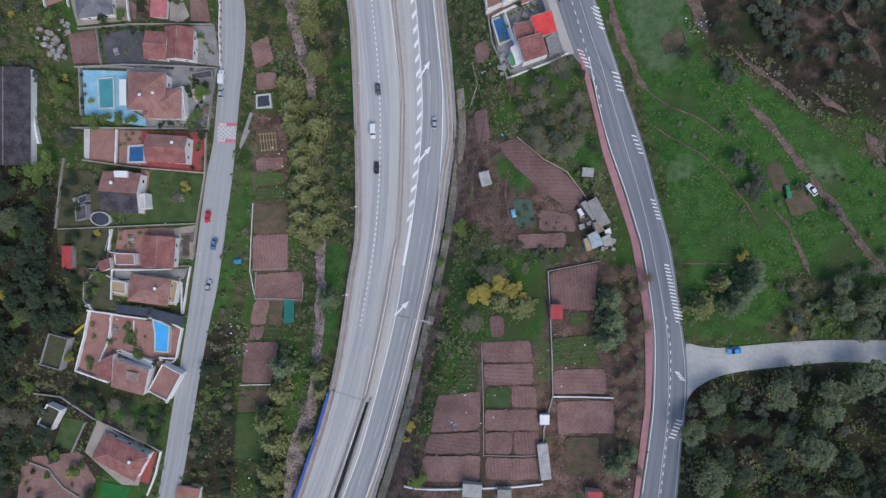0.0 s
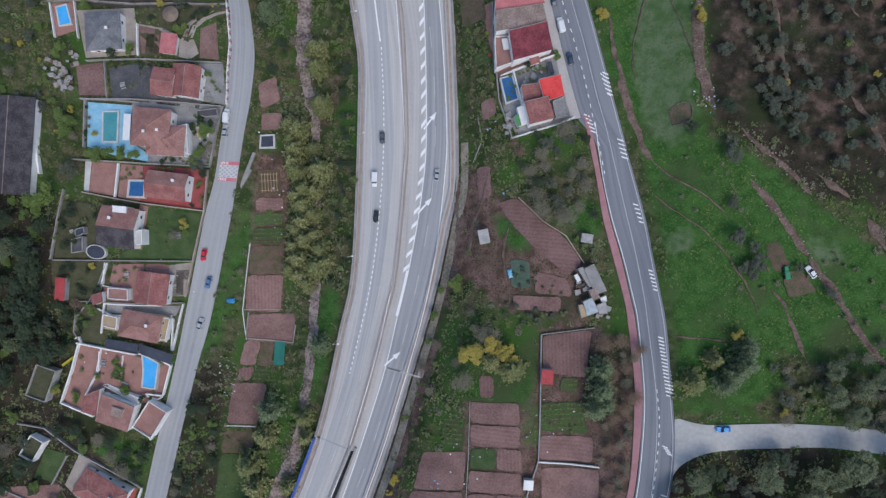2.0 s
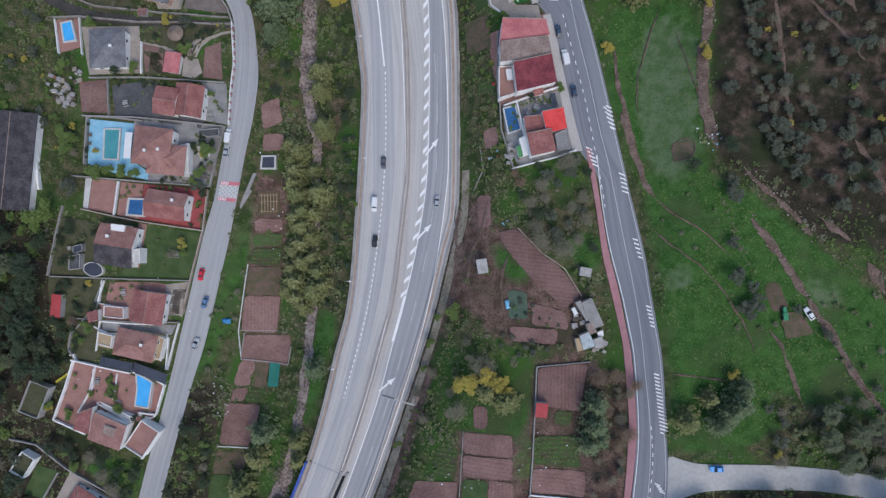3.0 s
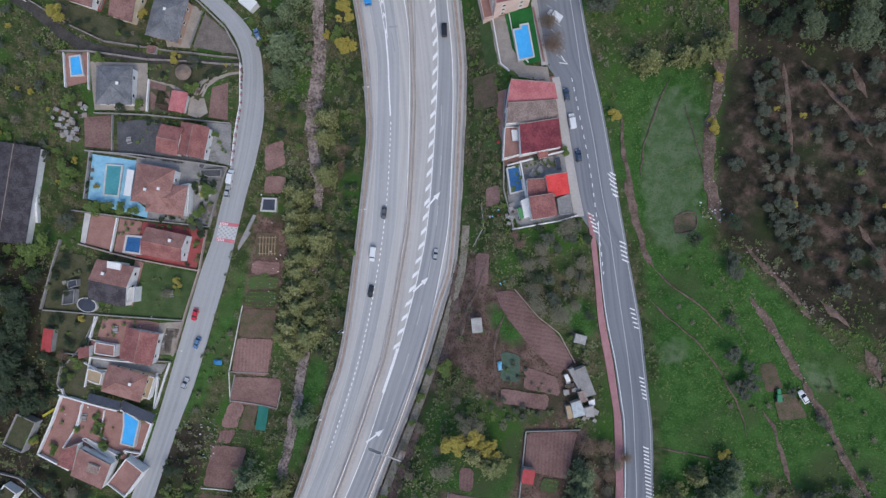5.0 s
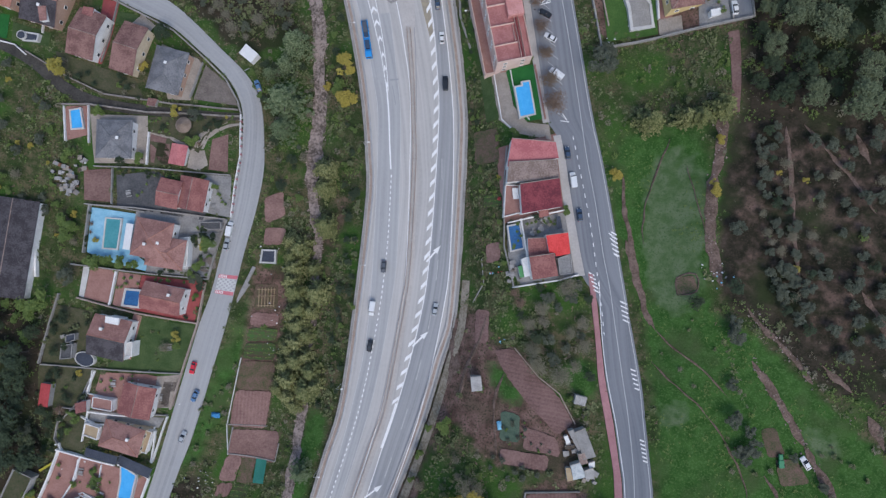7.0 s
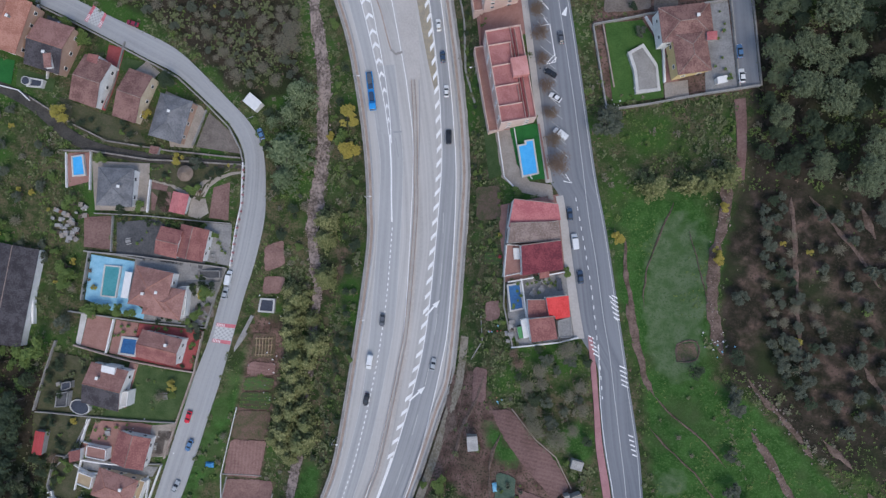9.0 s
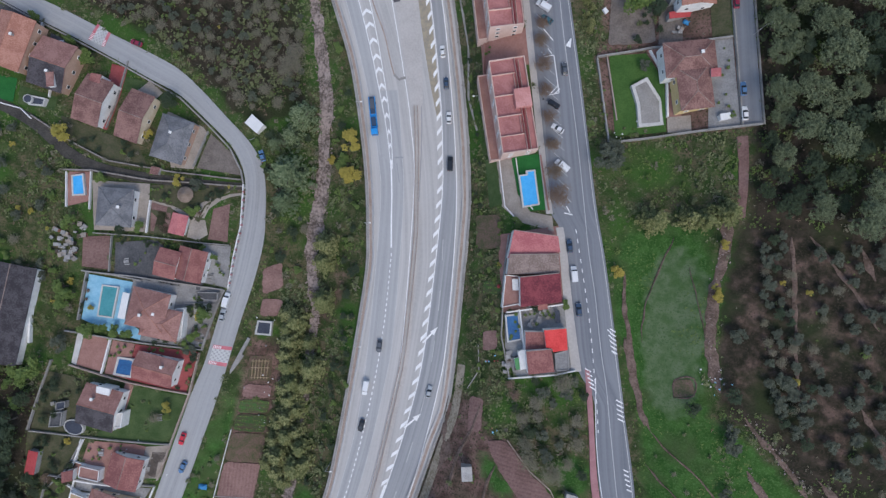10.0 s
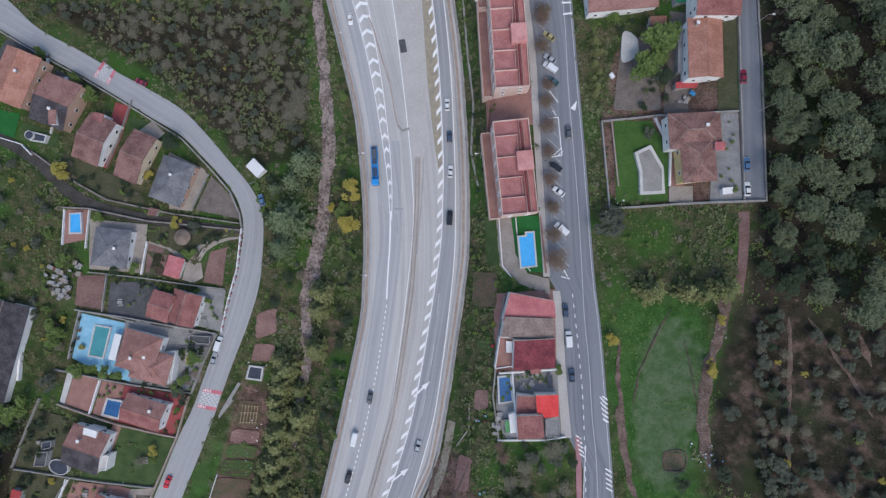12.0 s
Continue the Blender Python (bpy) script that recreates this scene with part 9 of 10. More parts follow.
# ---- loose things in the yards ----
PLAIN = {"white": gloss("white_plastic", (0.72, 0.72, 0.72), 0.5), "dark": gloss("dark_rattan", (0.035, 0.033, 0.035), 0.7), "rust": surface("rusty_sheet", (0.22, 0.10, 0.07), (0.34, 0.18, 0.13), 0.6, 3.0, 0.8, 0.2), "zinc": surface("dull_zinc_sheet", (0.22, 0.215, 0.21), (0.38, 0.37, 0.36), 0.5, 3.0, 0.6, 0.1, 0.25),
         "pane": surface("clouded_panes", (0.24, 0.29, 0.33), (0.42, 0.47, 0.50), 0.8, 3.0, 0.3, 0.0), "blue": gloss("blue_tarpaulin", (0.04, 0.24, 0.50), 0.6), "yellow": gloss("yellow_plastic", (0.50, 0.46, 0.05), 0.5), "green": gloss("green_machine_paint", (0.02, 0.22, 0.10), 0.5), "thatch": surface("dry_thatch", (0.16, 0.12, 0.095), (0.27, 0.21, 0.17), 0.5, 4.0, 0.95, 0.5), "red": surface("red_sheet_roof", (0.33, 0.045, 0.05), (0.45, 0.075, 0.08), 0.5, 3.0, 0.7, 0.1), "cyan": gloss("pale_blue_tarpaulin", (0.22, 0.52, 0.72), 0.6)}


def hut(a, b, depth, tall, material, label, name="shed", wall=None, pitch=0.35):
    """A small shed with a ribbed mono-pitch sheet roof."""
    c, w, turn = frame_of(a, b)
    n = Vector((-math.sin(radians(turn)), math.cos(radians(turn))))
    x, y = c[0] + n.x * depth / 2, c[1] + n.y * depth / 2
    s = thing(name, (x, y, ground_z(x, y)), turn, label, "shed" if name == "shed" else "canopy")
    bm = bmesh.new()
    if name == "shed":
        box(bm, -w / 2 + 0.1, -depth / 2 + 0.1, -1.5, w / 2 - 0.1, depth / 2 - 0.1, tall - 0.1)
        part("wall", bm, wall or WALLS["grey"], s)
    else:
        for sx in (-1, 1):
            for sy in (-1, 1):
                bm = bmesh.new()
                box(bm, sx * (w / 2 - 0.15) - 0.05, sy * (depth / 2 - 0.15) - 0.05, -1.0, sx * (w / 2 - 0.15) + 0.05, sy * (depth / 2 - 0.15) + 0.05, tall)
                part("post", bm, POLE, s)
        bm.free() if not bm.is_valid else None
    bm = bmesh.new()
    count = max(3, int(w / 0.6))
    rows = []
    for i in range(count * 2 + 1):
        xx = -w / 2 + w * i / (count * 2)
        z = tall + (0.06 if i % 2 else 0.0)
        rows.append([bm.verts.new(v) for v in ((xx, -depth / 2, z), (xx, depth / 2, z + pitch), (xx, depth / 2, z + pitch - 0.1), (xx, -depth / 2, z - 0.1))])
    for r, q in zip(rows, rows[1:]):
        for k in range(4):
            bm.faces.new((r[k], r[(k + 1) % 4], q[(k + 1) % 4], q[k]))
    bm.faces.new(rows[0])
    bm.faces.new(rows[-1])
    bmesh.ops.recalc_face_normals(bm, faces=bm.faces)
    part("roof", bm, material, s)
    return s


hut((-114.3, 50.7), (-111.8, 50.7), 9.2, 2.5, PLAIN["white"], "white awning over the pool terrace", "canopy", None, 0.2)
hut((-116.2, -22.5), (-104.7, -23.9), 3.0, 2.5, PAVE["slate"], "slate blue carport roof between two villas", "canopy", None, 0.1)
hut((-105.9, -24.6), (-93.7, -27.8), 3.6, 2.5, PAVE["slate"], "slate blue carport roof between two villas", "canopy", None, 0.1)
hut((35.7, -23.2), (39.7, -23.2), 4.8, 2.4, PLAIN["red"], "small garden shed with a bright red sheet roof", "shed")
hut((-133.2, -6.9), (-129.8, -6.9), 8.0, 2.4, PLAIN["red"], "narrow shed with a red sheet roof", "shed")
hut((13.5, 21.5), (17.0, 22.4), 5.0, 2.2, PLAIN["zinc"], "pale garden hut with a zinc roof", "shed")
hut((17.9, -82.0), (22.5, -82.0), 3.0, 2.2, PLAIN["zinc"], "pale garden hut with a zinc roof", "shed")
hut((6.3, -82.0), (12.7, -82.4), 4.5, 2.4, PLAIN["zinc"], "long pale hut at the plot's edge", "shed")
hut((47.2, -82.0), (51.9, -82.0), 3.0, 2.4, PLAIN["red"], "small shed with a red sheet roof", "shed")
hut((31.9, -58.0), (35.1, -58.0), 3.4, 2.0, WHITE_WALL, "white pump hut between the plots", "shed")
hut((32.4, -76.5), (35.9, -76.1), 12.0, 2.0, PLAIN["zinc"], "long patched zinc shed between the plots", "shed")
hut((46.4, 24.3), (50.2, 24.0), 3.0, 2.0, PLAIN["zinc"], "low grey hut among bushes", "shed")
hut((-89.0, 127.9), (-83.9, 124.9), 4.2, 2.5, PLAIN["white"], "white box trailer standing on the grass", "shed", PLAIN["white"])
hut((45.9, 150.2), (46.3, 150.1), 0.5, 0.6, PLAIN["white"], "small white crate in the lawn", "shed", PLAIN["white"])
hut((27.9, 185.0), (29.3, 183.8), 1.2, 0.7, PLAIN["white"], "small white crate in the yard", "shed", PLAIN["white"])
hut((36.2, 202.3), (41.5, 203.8), 2.8, 2.2, PLAIN["rust"], "low shed with a rust red roof", "shed")
hut((47.6, 188.2), (50.4, 188.9), 15.0, 2.6, PLAIN["zinc"], "grey glazed lean-to beside the villa", "shed")
hut((48.4, 183.2), (55.4, 185.3), 2.0, 1.4, PLAIN["red"], "low red store beside the villa", "shed")
hut((69.0, 152.8), (72.0, 153.9), 2.0, 1.6, PLAIN["white"], "white covered trailer on the driveway", "shed", PLAIN["white"])
hut((63.3, 165.5), (66.4, 166.3), 2.6, 2.4, TILE["rose"], "small porch with a rose red roof", "shed")
hut((41.6, 209.2), (45.0, 210.3), 4.0, 2.2, PLAIN["green"], "small shed with a dark green roof", "shed")

# sheds patched together from sheets along the bank
for ring, tall, top, pitch, label in (
        ([(47.8, 15.4), (50.9, 17.2), (55.7, 8.8), (52.1, 7.2)], 2.4, PLAIN["zinc"], 0.4, "long shed with a weathered grey sheet roof"), ([(45.9, 15.2), (47.6, 16.0), (51.3, 10.5), (50.0, 9.6)], 2.2, WALLS["grey"], 0.2, "lean-to with a pale sheet roof"),
        ([(45.0, 13.0), (46.0, 13.6), (47.2, 11.7), (46.2, 11.0)], 1.6, PLAIN["white"], 0.1, "small white garden store"), ([(50.0, 8.5), (51.9, 9.3), (53.6, 6.3), (51.4, 5.2)], 2.2, TILE["old"], 0.3, "small shed with a stained grey roof"),
        ([(48.2, 4.6), (50.9, 6.0), (53.7, 1.7), (49.9, 0.1)], 2.1, PLAIN["pane"], 0.3, "low greenhouse with clouded blue-grey panes"), ([(52.7, 3.7), (55.4, 5.0), (56.1, 1.7), (53.8, 1.0)], 2.2, PLAIN["zinc"], 0.2, "square shed with a grey sheet roof"),
        ([(46.9, 3.2), (48.2, 3.6), (49.8, 0.0), (48.1, -0.7)], 1.9, PAVE["sand"], 0.2, "narrow shed with a tan board roof"), ([(53.9, 6.2), (55.6, 7.1), (56.0, 5.3), (54.5, 4.7)], 1.8, WHITE_WALL, 0.1, "small white roofed coop")):
    block(ring, tall, top, WALLS["grey"], label, "shed", pitch, category="shed")
# heaps of boxes and scrap
rng = random.Random(5)
for p, spread, count, tall in (((48.0, 9.0), 2.4, 9, 0.9), ((49.8, 1.8), 2.6, 9, 0.9), ((56.0, 1.0), 2.4, 6, 1.0), ((-137.9, 74.0), 3.0, 14, 1.2), ((-135.9, 68.7), 3.4, 16, 1.1), ((-133.1, 78.3), 2.2, 8, 1.2), ((27.6, 80.8), 3.2, 16, 0.9), ((21.5, 64.9), 2.2, 8, 0.8), ((20.6, 63.2), 2.5, 6, 1.2), ((-128.0, 16.2), 2.4, 4, 1.3), ((53.1, 181.9), 2.6, 5, 0.9), ((-9.5, 181.3), 2.0, 4, 0.9)):
    for k in range(count):
        x, y = p[0] + rng.gauss(0, spread / 2), p[1] + rng.gauss(0, spread / 2)
        w, d = rng.uniform(0.6, 2.0), rng.uniform(0.5, 1.5)
        ob = thing("scrap_box", (x, y, ground_z(x, y)), rng.uniform(-30, 30), "pile of pale boxes and household scrap", "scrap", "heaps of scrap")
        bm = bmesh.new()
        h = rng.uniform(0.5, 1.0) * tall
        box(bm, -w / 2, -d / 2, -0.5, w / 2, d / 2, h, 0.05)
        part("body", bm, rng.choice([PLAIN["zinc"], PLAIN["zinc"], PLAIN["white"], PLAIN["rust"], PLAIN["dark"], WALLS["grey"]]), ob)
        bm = bmesh.new()
        box(bm, -w / 2 - 0.1, -d / 2 - 0.1, h, w / 2 + 0.1, d / 2 + 0.1, h + 0.07)
        part("cover_sheet", bm, rng.choice([PLAIN["zinc"], WALLS["grey"], WALLS["grey"], CONCRETE, STONE, PAVE["pale"], BARK]), ob).rotation_euler = (rng.uniform(-0.12, 0.12), rng.uniform(-0.12, 0.12), 0)

# sacks, tubs and litter along the gardens
for p, spread, count, colours in (((-77.4, -28.1), 2.4, 11, ("white", "zinc")), ((-74.3, -35.5), 2.0, 10, ("white", "zinc")), ((-59.7, 34.5), 3.0, 12, ("zinc", "white")), ((-58.7, 21.6), 2.5, 8, ("zinc",)), ((-72.4, -81.8), 3.0, 10, ("white", "dark")), ((20.7, 40.1), 1.0, 4, ("cyan", "rust")), ((58.4, -77.4), 2.0, 8, ("cyan", "white", "zinc")), ((3.1, -61.2), 1.4, 6, ("zinc", "cyan")), ((81.6, 73.7), 2.0, 9, ("white", "zinc")), ((85.2, 71.0), 1.6, 8, ("white", "zinc", "cyan")), ((42.1, 144.5), 2.0, 9, ("white", "zinc")), ((15.2, 63.5), 1.5, 6, ("cyan", "red", "white")), ((-115.6, -24.1), 4.0, 5, ("white", "dark")), ((37.9, -37.5), 5.0, 10, ("white", "zinc")), ((18.2, -49.0), 6.0, 10, ("white", "zinc")), ((-66.8, 55.5), 3.0, 8, ("zinc", "white")), ((3.2, 149.6), 6.0, 9, ("white", "dark")), ((-6.7, 185.3), 7.0, 9, ("white", "dark")), ((-100.9, 2.2), 5.0, 6, ("white", "dark"))):
    for k in range(count):
        x, y = p[0] + rng.gauss(0, spread), p[1] + rng.gauss(0, spread)
        bm = bmesh.new()
        bmesh.ops.create_icosphere(bm, subdivisions=1, radius=rng.uniform(0.14, 0.34))
        for v in bm.verts:
            v.co = Vector((v.co.x * 1.2, v.co.y, v.co.z * 0.7)) * rng.uniform(0.85, 1.15)
        ob = tagged(part("sack", bm, PLAIN[rng.choice(colours)]), "small filled sack or tub lying on the ground", "sack", "sacks and tubs")
        ob.location = (x, y, ground_z(x, y) + 0.2)


def oval_pool(p, rx, ry, turn, label):
    o = thing("paddling_pool", (p[0], p[1], ground_z(*p)), turn, label, "pool")
    bm = bmesh.new()
    rings = []
    for k, h in ((1.0, -0.5), (1.0, 1.0), (0.9, 1.0), (0.9, 0.7)):
        rings.append([bm.verts.new((rx * k * math.cos(i / 28 * 6.283), ry * k * math.sin(i / 28 * 6.283), h)) for i in range(28)])
    for r, s in zip(rings, rings[1:]):
        for i in range(28):
            bm.faces.new((r[i], r[(i + 1) % 28], s[(i + 1) % 28], s[i]))
    part("rim", bm, PAVE["white"], o, "pale padded rim")
    bm = bmesh.new()
    bm.faces.new([bm.verts.new((rx * 0.9 * math.cos(i / 28 * 6.283), ry * 0.9 * math.sin(i / 28 * 6.283), 0.75)) for i in range(28)])
    part("water", bm, PAVE["slate"], o, "dark still water")


oval_pool((-121.4, 10.7), 3.6, 2.5, -8, "oval raised pool with a pale rim and dark water")
oval_pool((-160.2, 119.1), 1.6, 1.5, 0, "small round pool with a pale rim")
pool([(-111.9, 36.4), (-107.1, 36.7), (-106.9, 31.4), (-112.1, 31.3)], "small square pool with pale rim in a terracotta terrace", POOL_DEEP, 0.7)
pool([(-160.0, 120.1), (-155.0, 120.1), (-155.1, 118.2), (-159.5, 117.7)], "small dark pool with white rim in a lawn", PAVE["slate"], 0.5)
pool([(-69.5, 57.2), (-65.2, 57.7), (-64.8, 53.7), (-69.5, 53.2)], "dark lined water pond with a pale rim", PAVE["slate"], 0.6)
# kidney-shaped covered pool
c = (31.8, 195.5)
kid = thing("covered_pool", (c[0], c[1], ground_z(*c)), 10, "kidney-shaped pool under a white cover", "pool")
bm = bmesh.new()
ring = [(3.2 * math.cos(a) + 0.9 * math.cos(2 * a), 5.2 * math.sin(a)) for a in (i / 26 * 6.283 for i in range(26))]
slab(bm, [(x * 0.95, y) for x, y in ring], -1.0, 0.55)
part("cover", bm, PAVE["white"], kid)
# round thatched kiosk
c = (-102.0, 97.5)
kiosk = thing("kiosk", (c[0], c[1], ground_z(*c)), 0, "round garden kiosk with a brown thatched roof", "kiosk")
bm = bmesh.new()
bmesh.ops.create_cone(bm, cap_ends=True, segments=18, radius1=2.9, radius2=0.2, depth=1.6, matrix=Matrix.Translation((0, 0, 3.0)))
part("roof", bm, PLAIN["thatch"], kiosk)
for i in range(6):
    bm = bmesh.new()
    box(bm, -0.08, -0.08, -0.5, 0.08, 0.08, 2.4)
    part("post", bm, BARK, kiosk).location = (2.3 * math.cos(i * 1.047), 2.3 * math.sin(i * 1.047), 0)
# garden slide, tarpaulins, mower
c = (-128.5, -28.3)
ob = thing("slide", (c[0], c[1], ground_z(*c)), 40, "faded yellow plastic slide in a garden", "slide")
bm = bmesh.new()
box(bm, -2.6, -0.35, 0.6, 2.6, 0.35, 0.75, 0.05)
for sy in (-0.4, 0.35):
    box(bm, -2.6, sy, 0.6, 2.6, sy + 0.06, 1.0)
part("chute", bm, PLAIN["yellow"], ob)
bm = bmesh.new()
box(bm, 2.2, -0.3, -0.4, 2.35, 0.3, 0.8)
part("ladder", bm, POLE, ob)
for p, w, d, key, label in (((-76.5, -4.6), 3.2, 2.0, "blue", "crumpled blue tarpaulin over a parked trailer"), ((24.2, 12.2), 1.6, 3.0, "cyan", "pale blue tarpaulin between the plots"), ((-127.1, -92.2), 3.0, 4.0, "cyan", "pale blue tarpaulin in a garden"), ((54.0, 183.2), 2.0, 1.4, "blue", "blue tarpaulin beside the villa"), ((13.0, 88.0), 1.2, 1.2, "red", "red cover on the terrace")):
    bm = bmesh.new()
    bmesh.ops.create_grid(bm, x_segments=9, y_segments=9, size=0.5)
    for v in bm.verts:
        e = max(abs(v.co.x), abs(v.co.y)) * 2
        v.co = Vector((v.co.x * w * (1 + rng.uniform(-0.08, 0.08)), v.co.y * d * (1 + rng.uniform(-0.08, 0.08)), (0.9 - 0.8 * e ** 3) + rng.uniform(-0.12, 0.12)))
    ob = tagged(part("tarpaulin", bm, PLAIN[key]), label, "tarpaulin")
    ob.matrix_basis = pose(p[0], p[1], ground_z(*p) + 0.05, 0, 0, rng.uniform(-20, 20))
c = (110.7, 18.2)
ob = thing("tractor", (c[0], c[1], ground_z(*c)), 10, "small green garden tractor on a fenced plot", "tractor")
bm = bmesh.new()
box(bm, -0.8, -2.0, 0.5, 0.8, 0.4, 1.3, 0.12)
box(bm, -0.6, 0.4, 0.5, 0.6, 2.2, 1.1, 0.1)
part("body", bm, PLAIN["green"], ob)
for sx in (-0.95, 0.95):
    for y, r in ((-1.3, 0.6), (1.5, 0.4)):
        bm = bmesh.new()
        bmesh.ops.create_cone(bm, cap_ends=True, segments=14, radius1=r, radius2=r, depth=0.3, matrix=pose(sx, y, r, 0, 90, 0))
        part("wheel", bm, RUBBER, ob)
# garden furniture
for p, turn in (((-110.9, 3.4), 10), ((-117.0, -28.7), 0), ((-116.3, 70.3), 20), ((-94.8, 18.3), 15), ((-88.6, 70.3), 0), ((-95.3, 0.2), 0)):
    t = thing("garden_table", (p[0], p[1], ground_z(*p) + 0.1), turn, "pale garden table with benches on a terrace", "table")
    bm = bmesh.new()
    box(bm, -0.9, -0.5, 0.7, 0.9, 0.5, 0.78, 0.03)
    part("tabletop", bm, PLAIN["zinc"], t)
    for sx in (-0.7, 0.7):
        for sy in (-0.35, 0.35):
            bm = bmesh.new()
            box(bm, sx - 0.05, sy - 0.05, 0, sx + 0.05, sy + 0.05, 0.7)
            part("leg", bm, PLAIN["zinc"], t)
    for sy in (-1.0, 1.0):
        bm = bmesh.new()
        box(bm, -0.9, sy - 0.18, 0.38, 0.9, sy + 0.18, 0.45, 0.02)
        box(bm, -0.75, sy - 0.12, 0, -0.65, sy + 0.12, 0.38)
        box(bm, 0.65, sy - 0.12, 0, 0.75, sy + 0.12, 0.38)
        part("bench", bm, PLAIN["zinc"], t)

# burnt patch, old kerb and seam on the highway
for pts, wide, material, name, label in (
        ([(-44.9, 186.6), (-43.9, 184.3), (-42.9, 182.1)], 2.4, PAVE["dark"], "tar_patch", "dark tar patch"), ([(-58.8, 191.8), (-55.5, 187.2), (-50.1, 177.8), (-45.0, 169.4), (-40.6, 159.8), (-38.5, 155.6)], 0.5, KERB_STAIN, "old_kerb", "broken old kerb line"),
        ([(-38.5, 155.6), (-36.4, 154.2), (-34.2, 155.4)], 0.9, CONCRETE, "old_kerb", "pale broken kerb end"), ([(-26.4, 146.3), (-24.3, 136.3), (-21.9, 122.1), (-20.4, 112.0)], 0.35, ASPHALT_DARK, "tar_seam", "dark seam beside the median"),
        ([(-32.1, 125.9), (-29.2, 126.6)], 0.6, ASPHALT_DARK, "tar_seam", "short dark seam"), ([(-31.0, 124.0), (-28.7, 117.3)], 0.3, ASPHALT_DARK, "tar_seam", "short dark seam")):
    bm = bmesh.new()
    stripe(bm, pts, wide, deck_z, 0.045)
    part(name, bm, material, highway, label)
# marked corners of the parking strip
for pts in ([(12.2, 166.8), (15.3, 167.8), (19.5, 155.5), (16.4, 154.4)], [(14.5, 168.2), (13.0, 169.7)], [(16.9, 155.1), (18.9, 158.1)], [(18.1, 155.0), (19.5, 157.0)], [(28.9, 116.3), (31.7, 116.2)], [(29.2, 118.7), (30.8, 116.8)], [(10.2, 176.1), (14.1, 172.6)]):
    bm = bmesh.new()
    for p, q in zip(pts, pts[1:]):
        stripe(bm, [p, q], 0.28, ground_z, 0.222)
    part("bay_line", bm, PAINT, east_road)
# patches and cracks on the village road
for pts, wide in (([(-110.7, 139.2), (-101.3, 130.1)], 0.25), ([(-88.5, 120.6), (-84.9, 123.4)], 0.2), ([(-80.3, 67.1), (-81.0, 48.2)], 0.3), ([(-85.7, 8.5), (-89.8, -16.4), (-92.4, -35.0)], 0.3), ([(-170.9, 154.2), (-162.7, 151.3)], 1.2), ([(-93.9, -41.2), (-97.5, -57.6)], 0.8)):
    bm = bmesh.new()
    stripe(bm, pts, wide, ground_z, 0.185)
    part("road_crack", bm, ASPHALT_DARK, west_road)

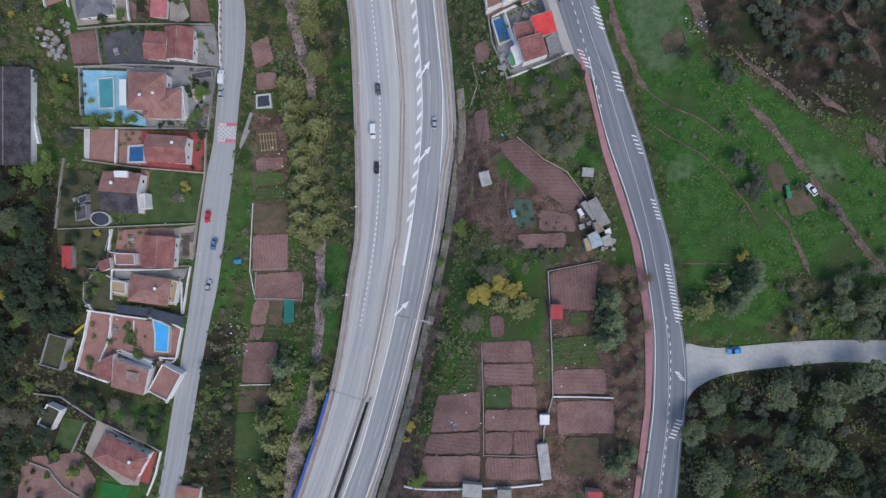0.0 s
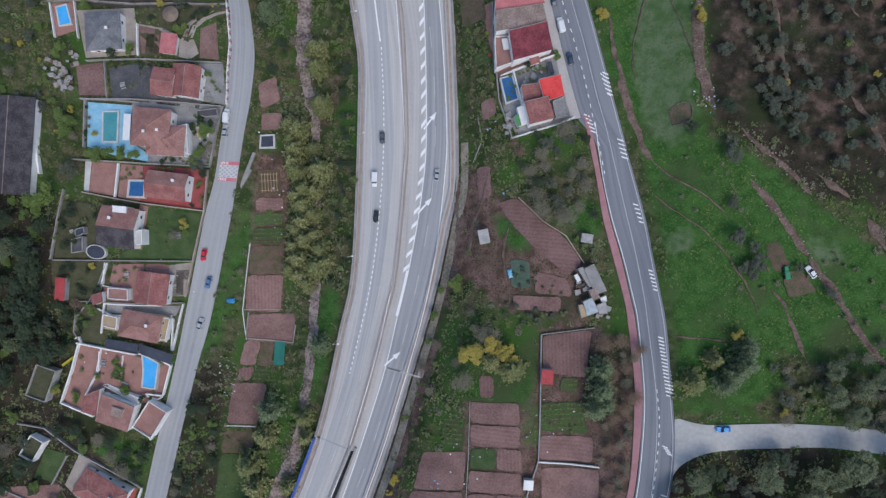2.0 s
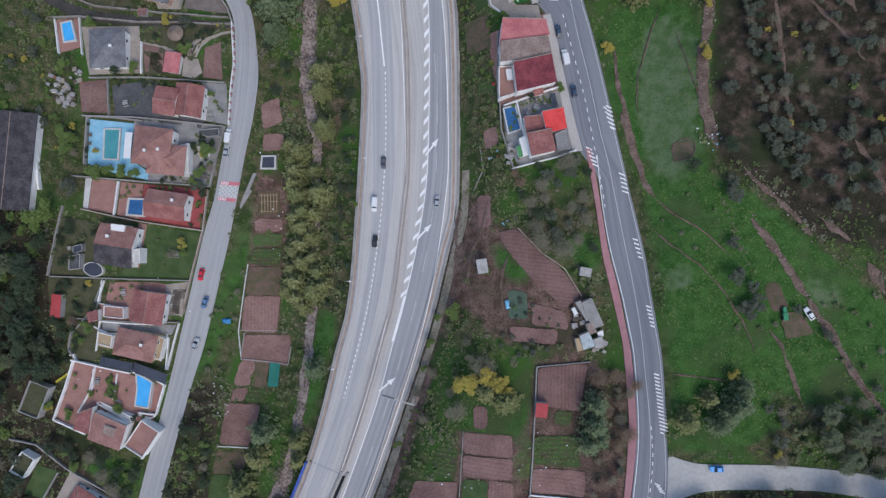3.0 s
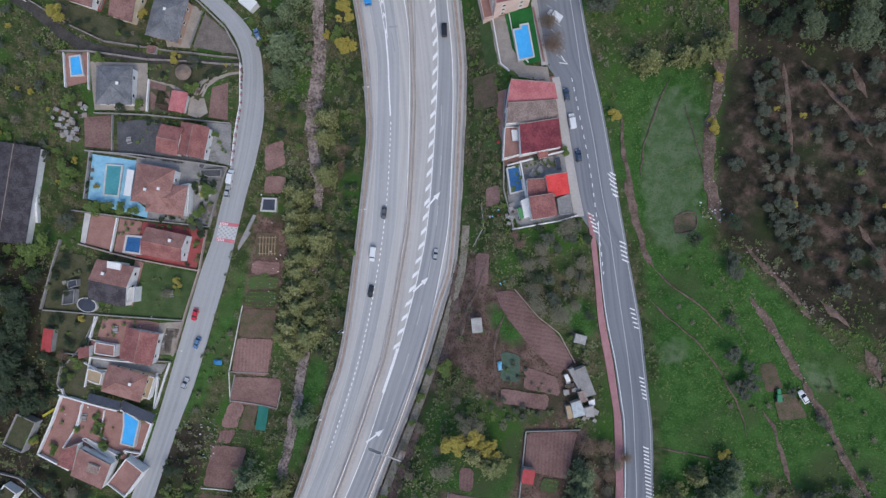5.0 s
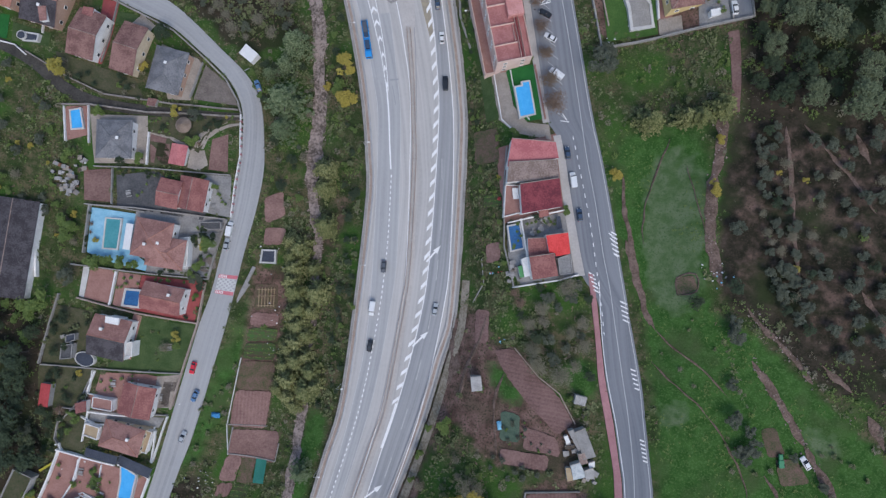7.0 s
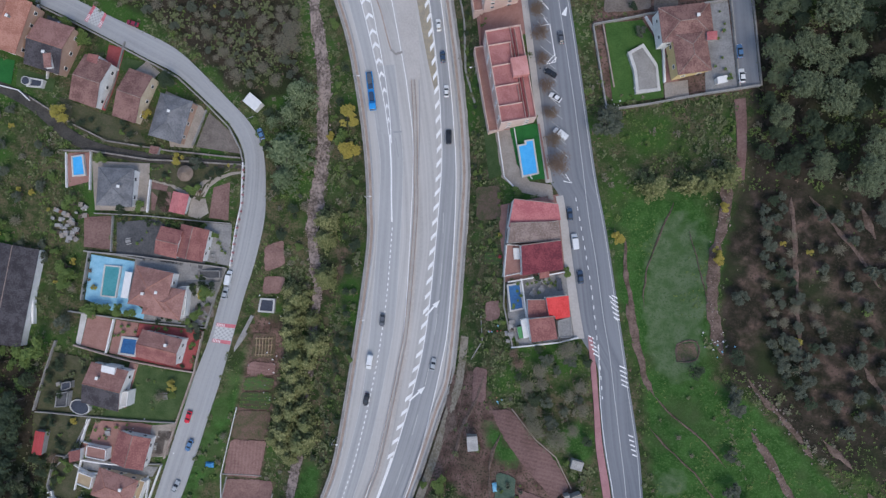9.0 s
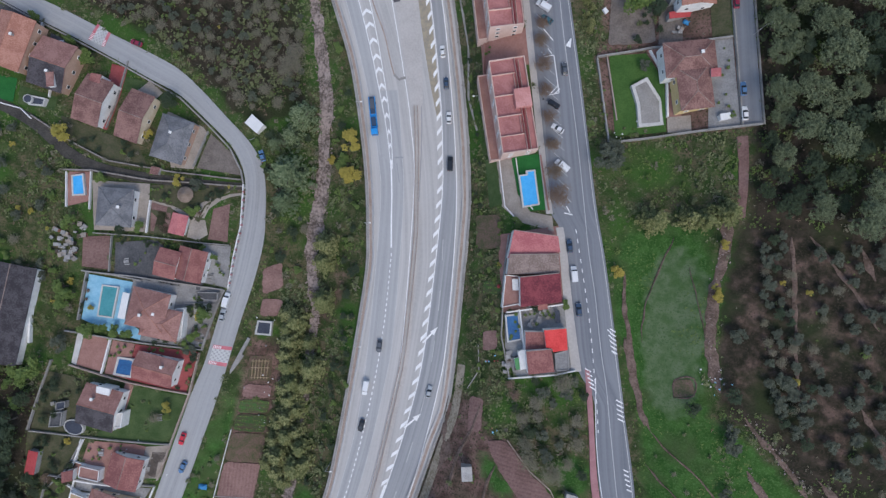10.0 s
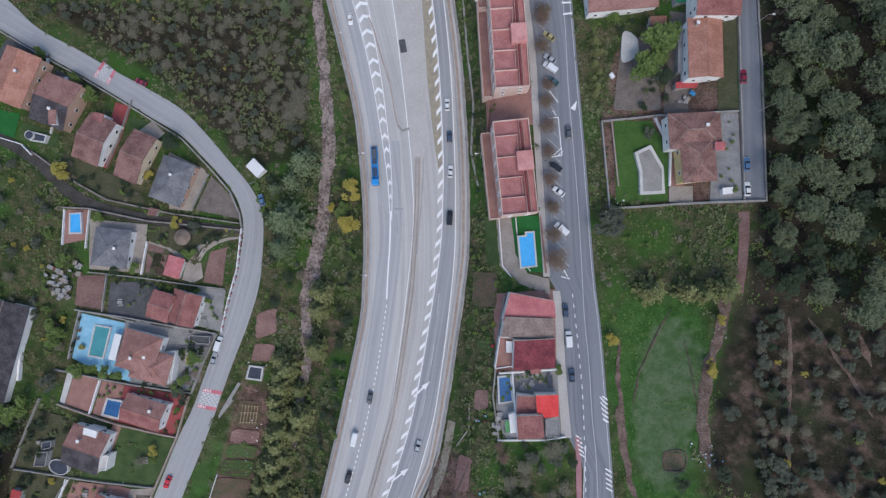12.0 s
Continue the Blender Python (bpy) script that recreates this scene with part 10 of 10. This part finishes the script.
# potted plants along the terraces
pots = []
for ring, count in (
        ([(-124.9, -22.3), (-95.7, -29.5), (-98.1, -42.1), (-106.7, -42.3), (-129.4, -42.8)], 16), ([(-115.8, 6.3), (-98.9, 7.4), (-99.0, 5.9), (-116.8, -1.0)], 8), ([(-107.3, 42.0), (-87.2, 42.6), (-87.6, 41.3), (-107.3, 40.8)], 8), ([(-94.4, 61.9), (-84.6, 64.8), (-85.7, 45.2), (-93.4, 44.6)], 14), ([(-93.3, 80.7), (-84.5, 82.0), (-82.4, 68.2), (-91.5, 68.6)], 8), ([(-120.5, 75.4), (-109.4, 78.8), (-93.9, 68.1), (-110.4, 66.3)], 14),
        ([(-114.8, 98.0), (-102.4, 100.5), (-105.9, 92.5), (-113.5, 93.4)], 8), ([(17.4, 79.3), (21.0, 80.8), (23.5, 70.4), (20.7, 68.7)], 8), ([(21.6, 80.6), (34.7, 85.2), (35.9, 79.9), (23.9, 74.3)], 14), ([(-18.5, 202.1), (-16.2, 202.0), (4.5, 132.1), (2.8, 131.4)], 18), ([(50.7, 174.0), (51.8, 174.7), (58.0, 154.8), (56.0, 153.8)], 6), ([(62.6, 176.2), (67.4, 177.5), (74.5, 153.2), (67.9, 151.5)], 10), ([(-115.4, 41.8), (-108.2, 41.9), (-108.2, 37.7), (-115.4, 36.9)], 6), ([(-118.5, -2.2), (-108.3, -1.8), (-108.3, -6.3), (-119.6, -6.6)], 6)):
    xs, ys = [p[0] for p in ring], [p[1] for p in ring]
    put, tries = 0, 0
    while put < count and tries < 3000:
        tries += 1
        x, y = rng.uniform(min(xs), max(xs)), rng.uniform(min(ys), max(ys))
        if not inside(ring, x, y):
            continue
        put += 1
        m = pose(x, y, ground_z(x, y) + 0.1, 0, 0, rng.uniform(0, 360)) @ Matrix.Scale(rng.uniform(0.7, 1.4), 4)
        if len(pots) == 2:
            ob = copy_thing(pots[put % 2], m)
            ob.matrix_basis = m
            continue
        ob = thing("plant_pot", (0, 0, 0), 0, "clay pot with a small green plant on a terrace", "plant pot", "potted plants")
        bm = bmesh.new()
        bmesh.ops.create_cone(bm, cap_ends=True, segments=12, radius1=0.22, radius2=0.34, depth=0.5, matrix=Matrix.Translation((0, 0, 0.25)))
        part("pot", bm, PAVE["terracotta"] if not pots else PLAIN["zinc"], ob)
        verts, faces = [], []
        for k in range(22):
            tuft(verts, faces, Vector((rng.gauss(0, 0.18), rng.gauss(0, 0.18), rng.uniform(0.5, 0.9))), rng.uniform(0.15, 0.32), rng)
        me = bpy.data.meshes.new("plant")
        me.from_pydata(verts, [], faces)
        me.materials.append(LEAF["green"])
        leaf = new("plant", me)
        leaf.parent = ob
        ob.matrix_basis = m
        pots.append(ob)

# boulders in the stream bed and rubble on the terrace banks
rng = random.Random(21)
verts, faces = [], []


def boulder(x, y, size):
    i, z = len(verts), ground_z(x, y) + 0.12
    for dx, dy, dz in ((1, 0, 0), (0, 1, 0), (-1, 0, 0), (0, -1, 0), (0, 0, 0.8), (0, 0, -0.6)):
        verts.append((x + dx * size * rng.uniform(0.7, 1.3) + rng.uniform(-0.1, 0.1), y + dy * size * rng.uniform(0.7, 1.3) + rng.uniform(-0.1, 0.1), z + dz * size * rng.uniform(0.7, 1.2)))
    for k in range(4):
        faces.append((i + k, i + (k + 1) % 4, i + 4))
        faces.append((i + (k + 1) % 4, i + k, i + 5))


west, east = evenly(STREAM_W, 400), evenly(STREAM_E, 400)
for p, q in zip(west, east):
    for k in range(4):
        f = rng.uniform(-0.15, 1.15)
        boulder(p[0] + (q[0] - p[0]) * f, p[1] + (q[1] - p[1]) * f, rng.choice((0.12, 0.18, 0.25, 0.45)))
for line in ([(78.0, 123.3), (79.0, 112.7), (78.8, 101.6), (79.3, 90.8), (81.3, 80.6), (85.8, 69.4)], [(97.5, 47.5), (102.8, 41.9), (110.8, 32.4), (117.1, 23.7)], [(117.1, 23.7), (125.4, 12.8), (133.2, 0.2), (142.5, -10.4)], [(93.8, 63.8), (98.9, 59.1), (109.3, 50.7), (116.3, 43.4)]):
    for p in smooth_line(line, 0.5):
        boulder(p[0] + rng.gauss(0, 0.9), p[1] + rng.gauss(0, 0.9), rng.choice((0.15, 0.22, 0.35)))
me = bpy.data.meshes.new("boulders")
me.from_pydata(verts, [], faces)
me.materials.append(surface("pale_brown_boulders", (0.17, 0.125, 0.11), (0.42, 0.34, 0.31), 0.9, 4.0, 0.9, 0.3))
tagged(new("boulders", me), "loose brown stones in the stream bed and on banks", "stones", kind="stuff")
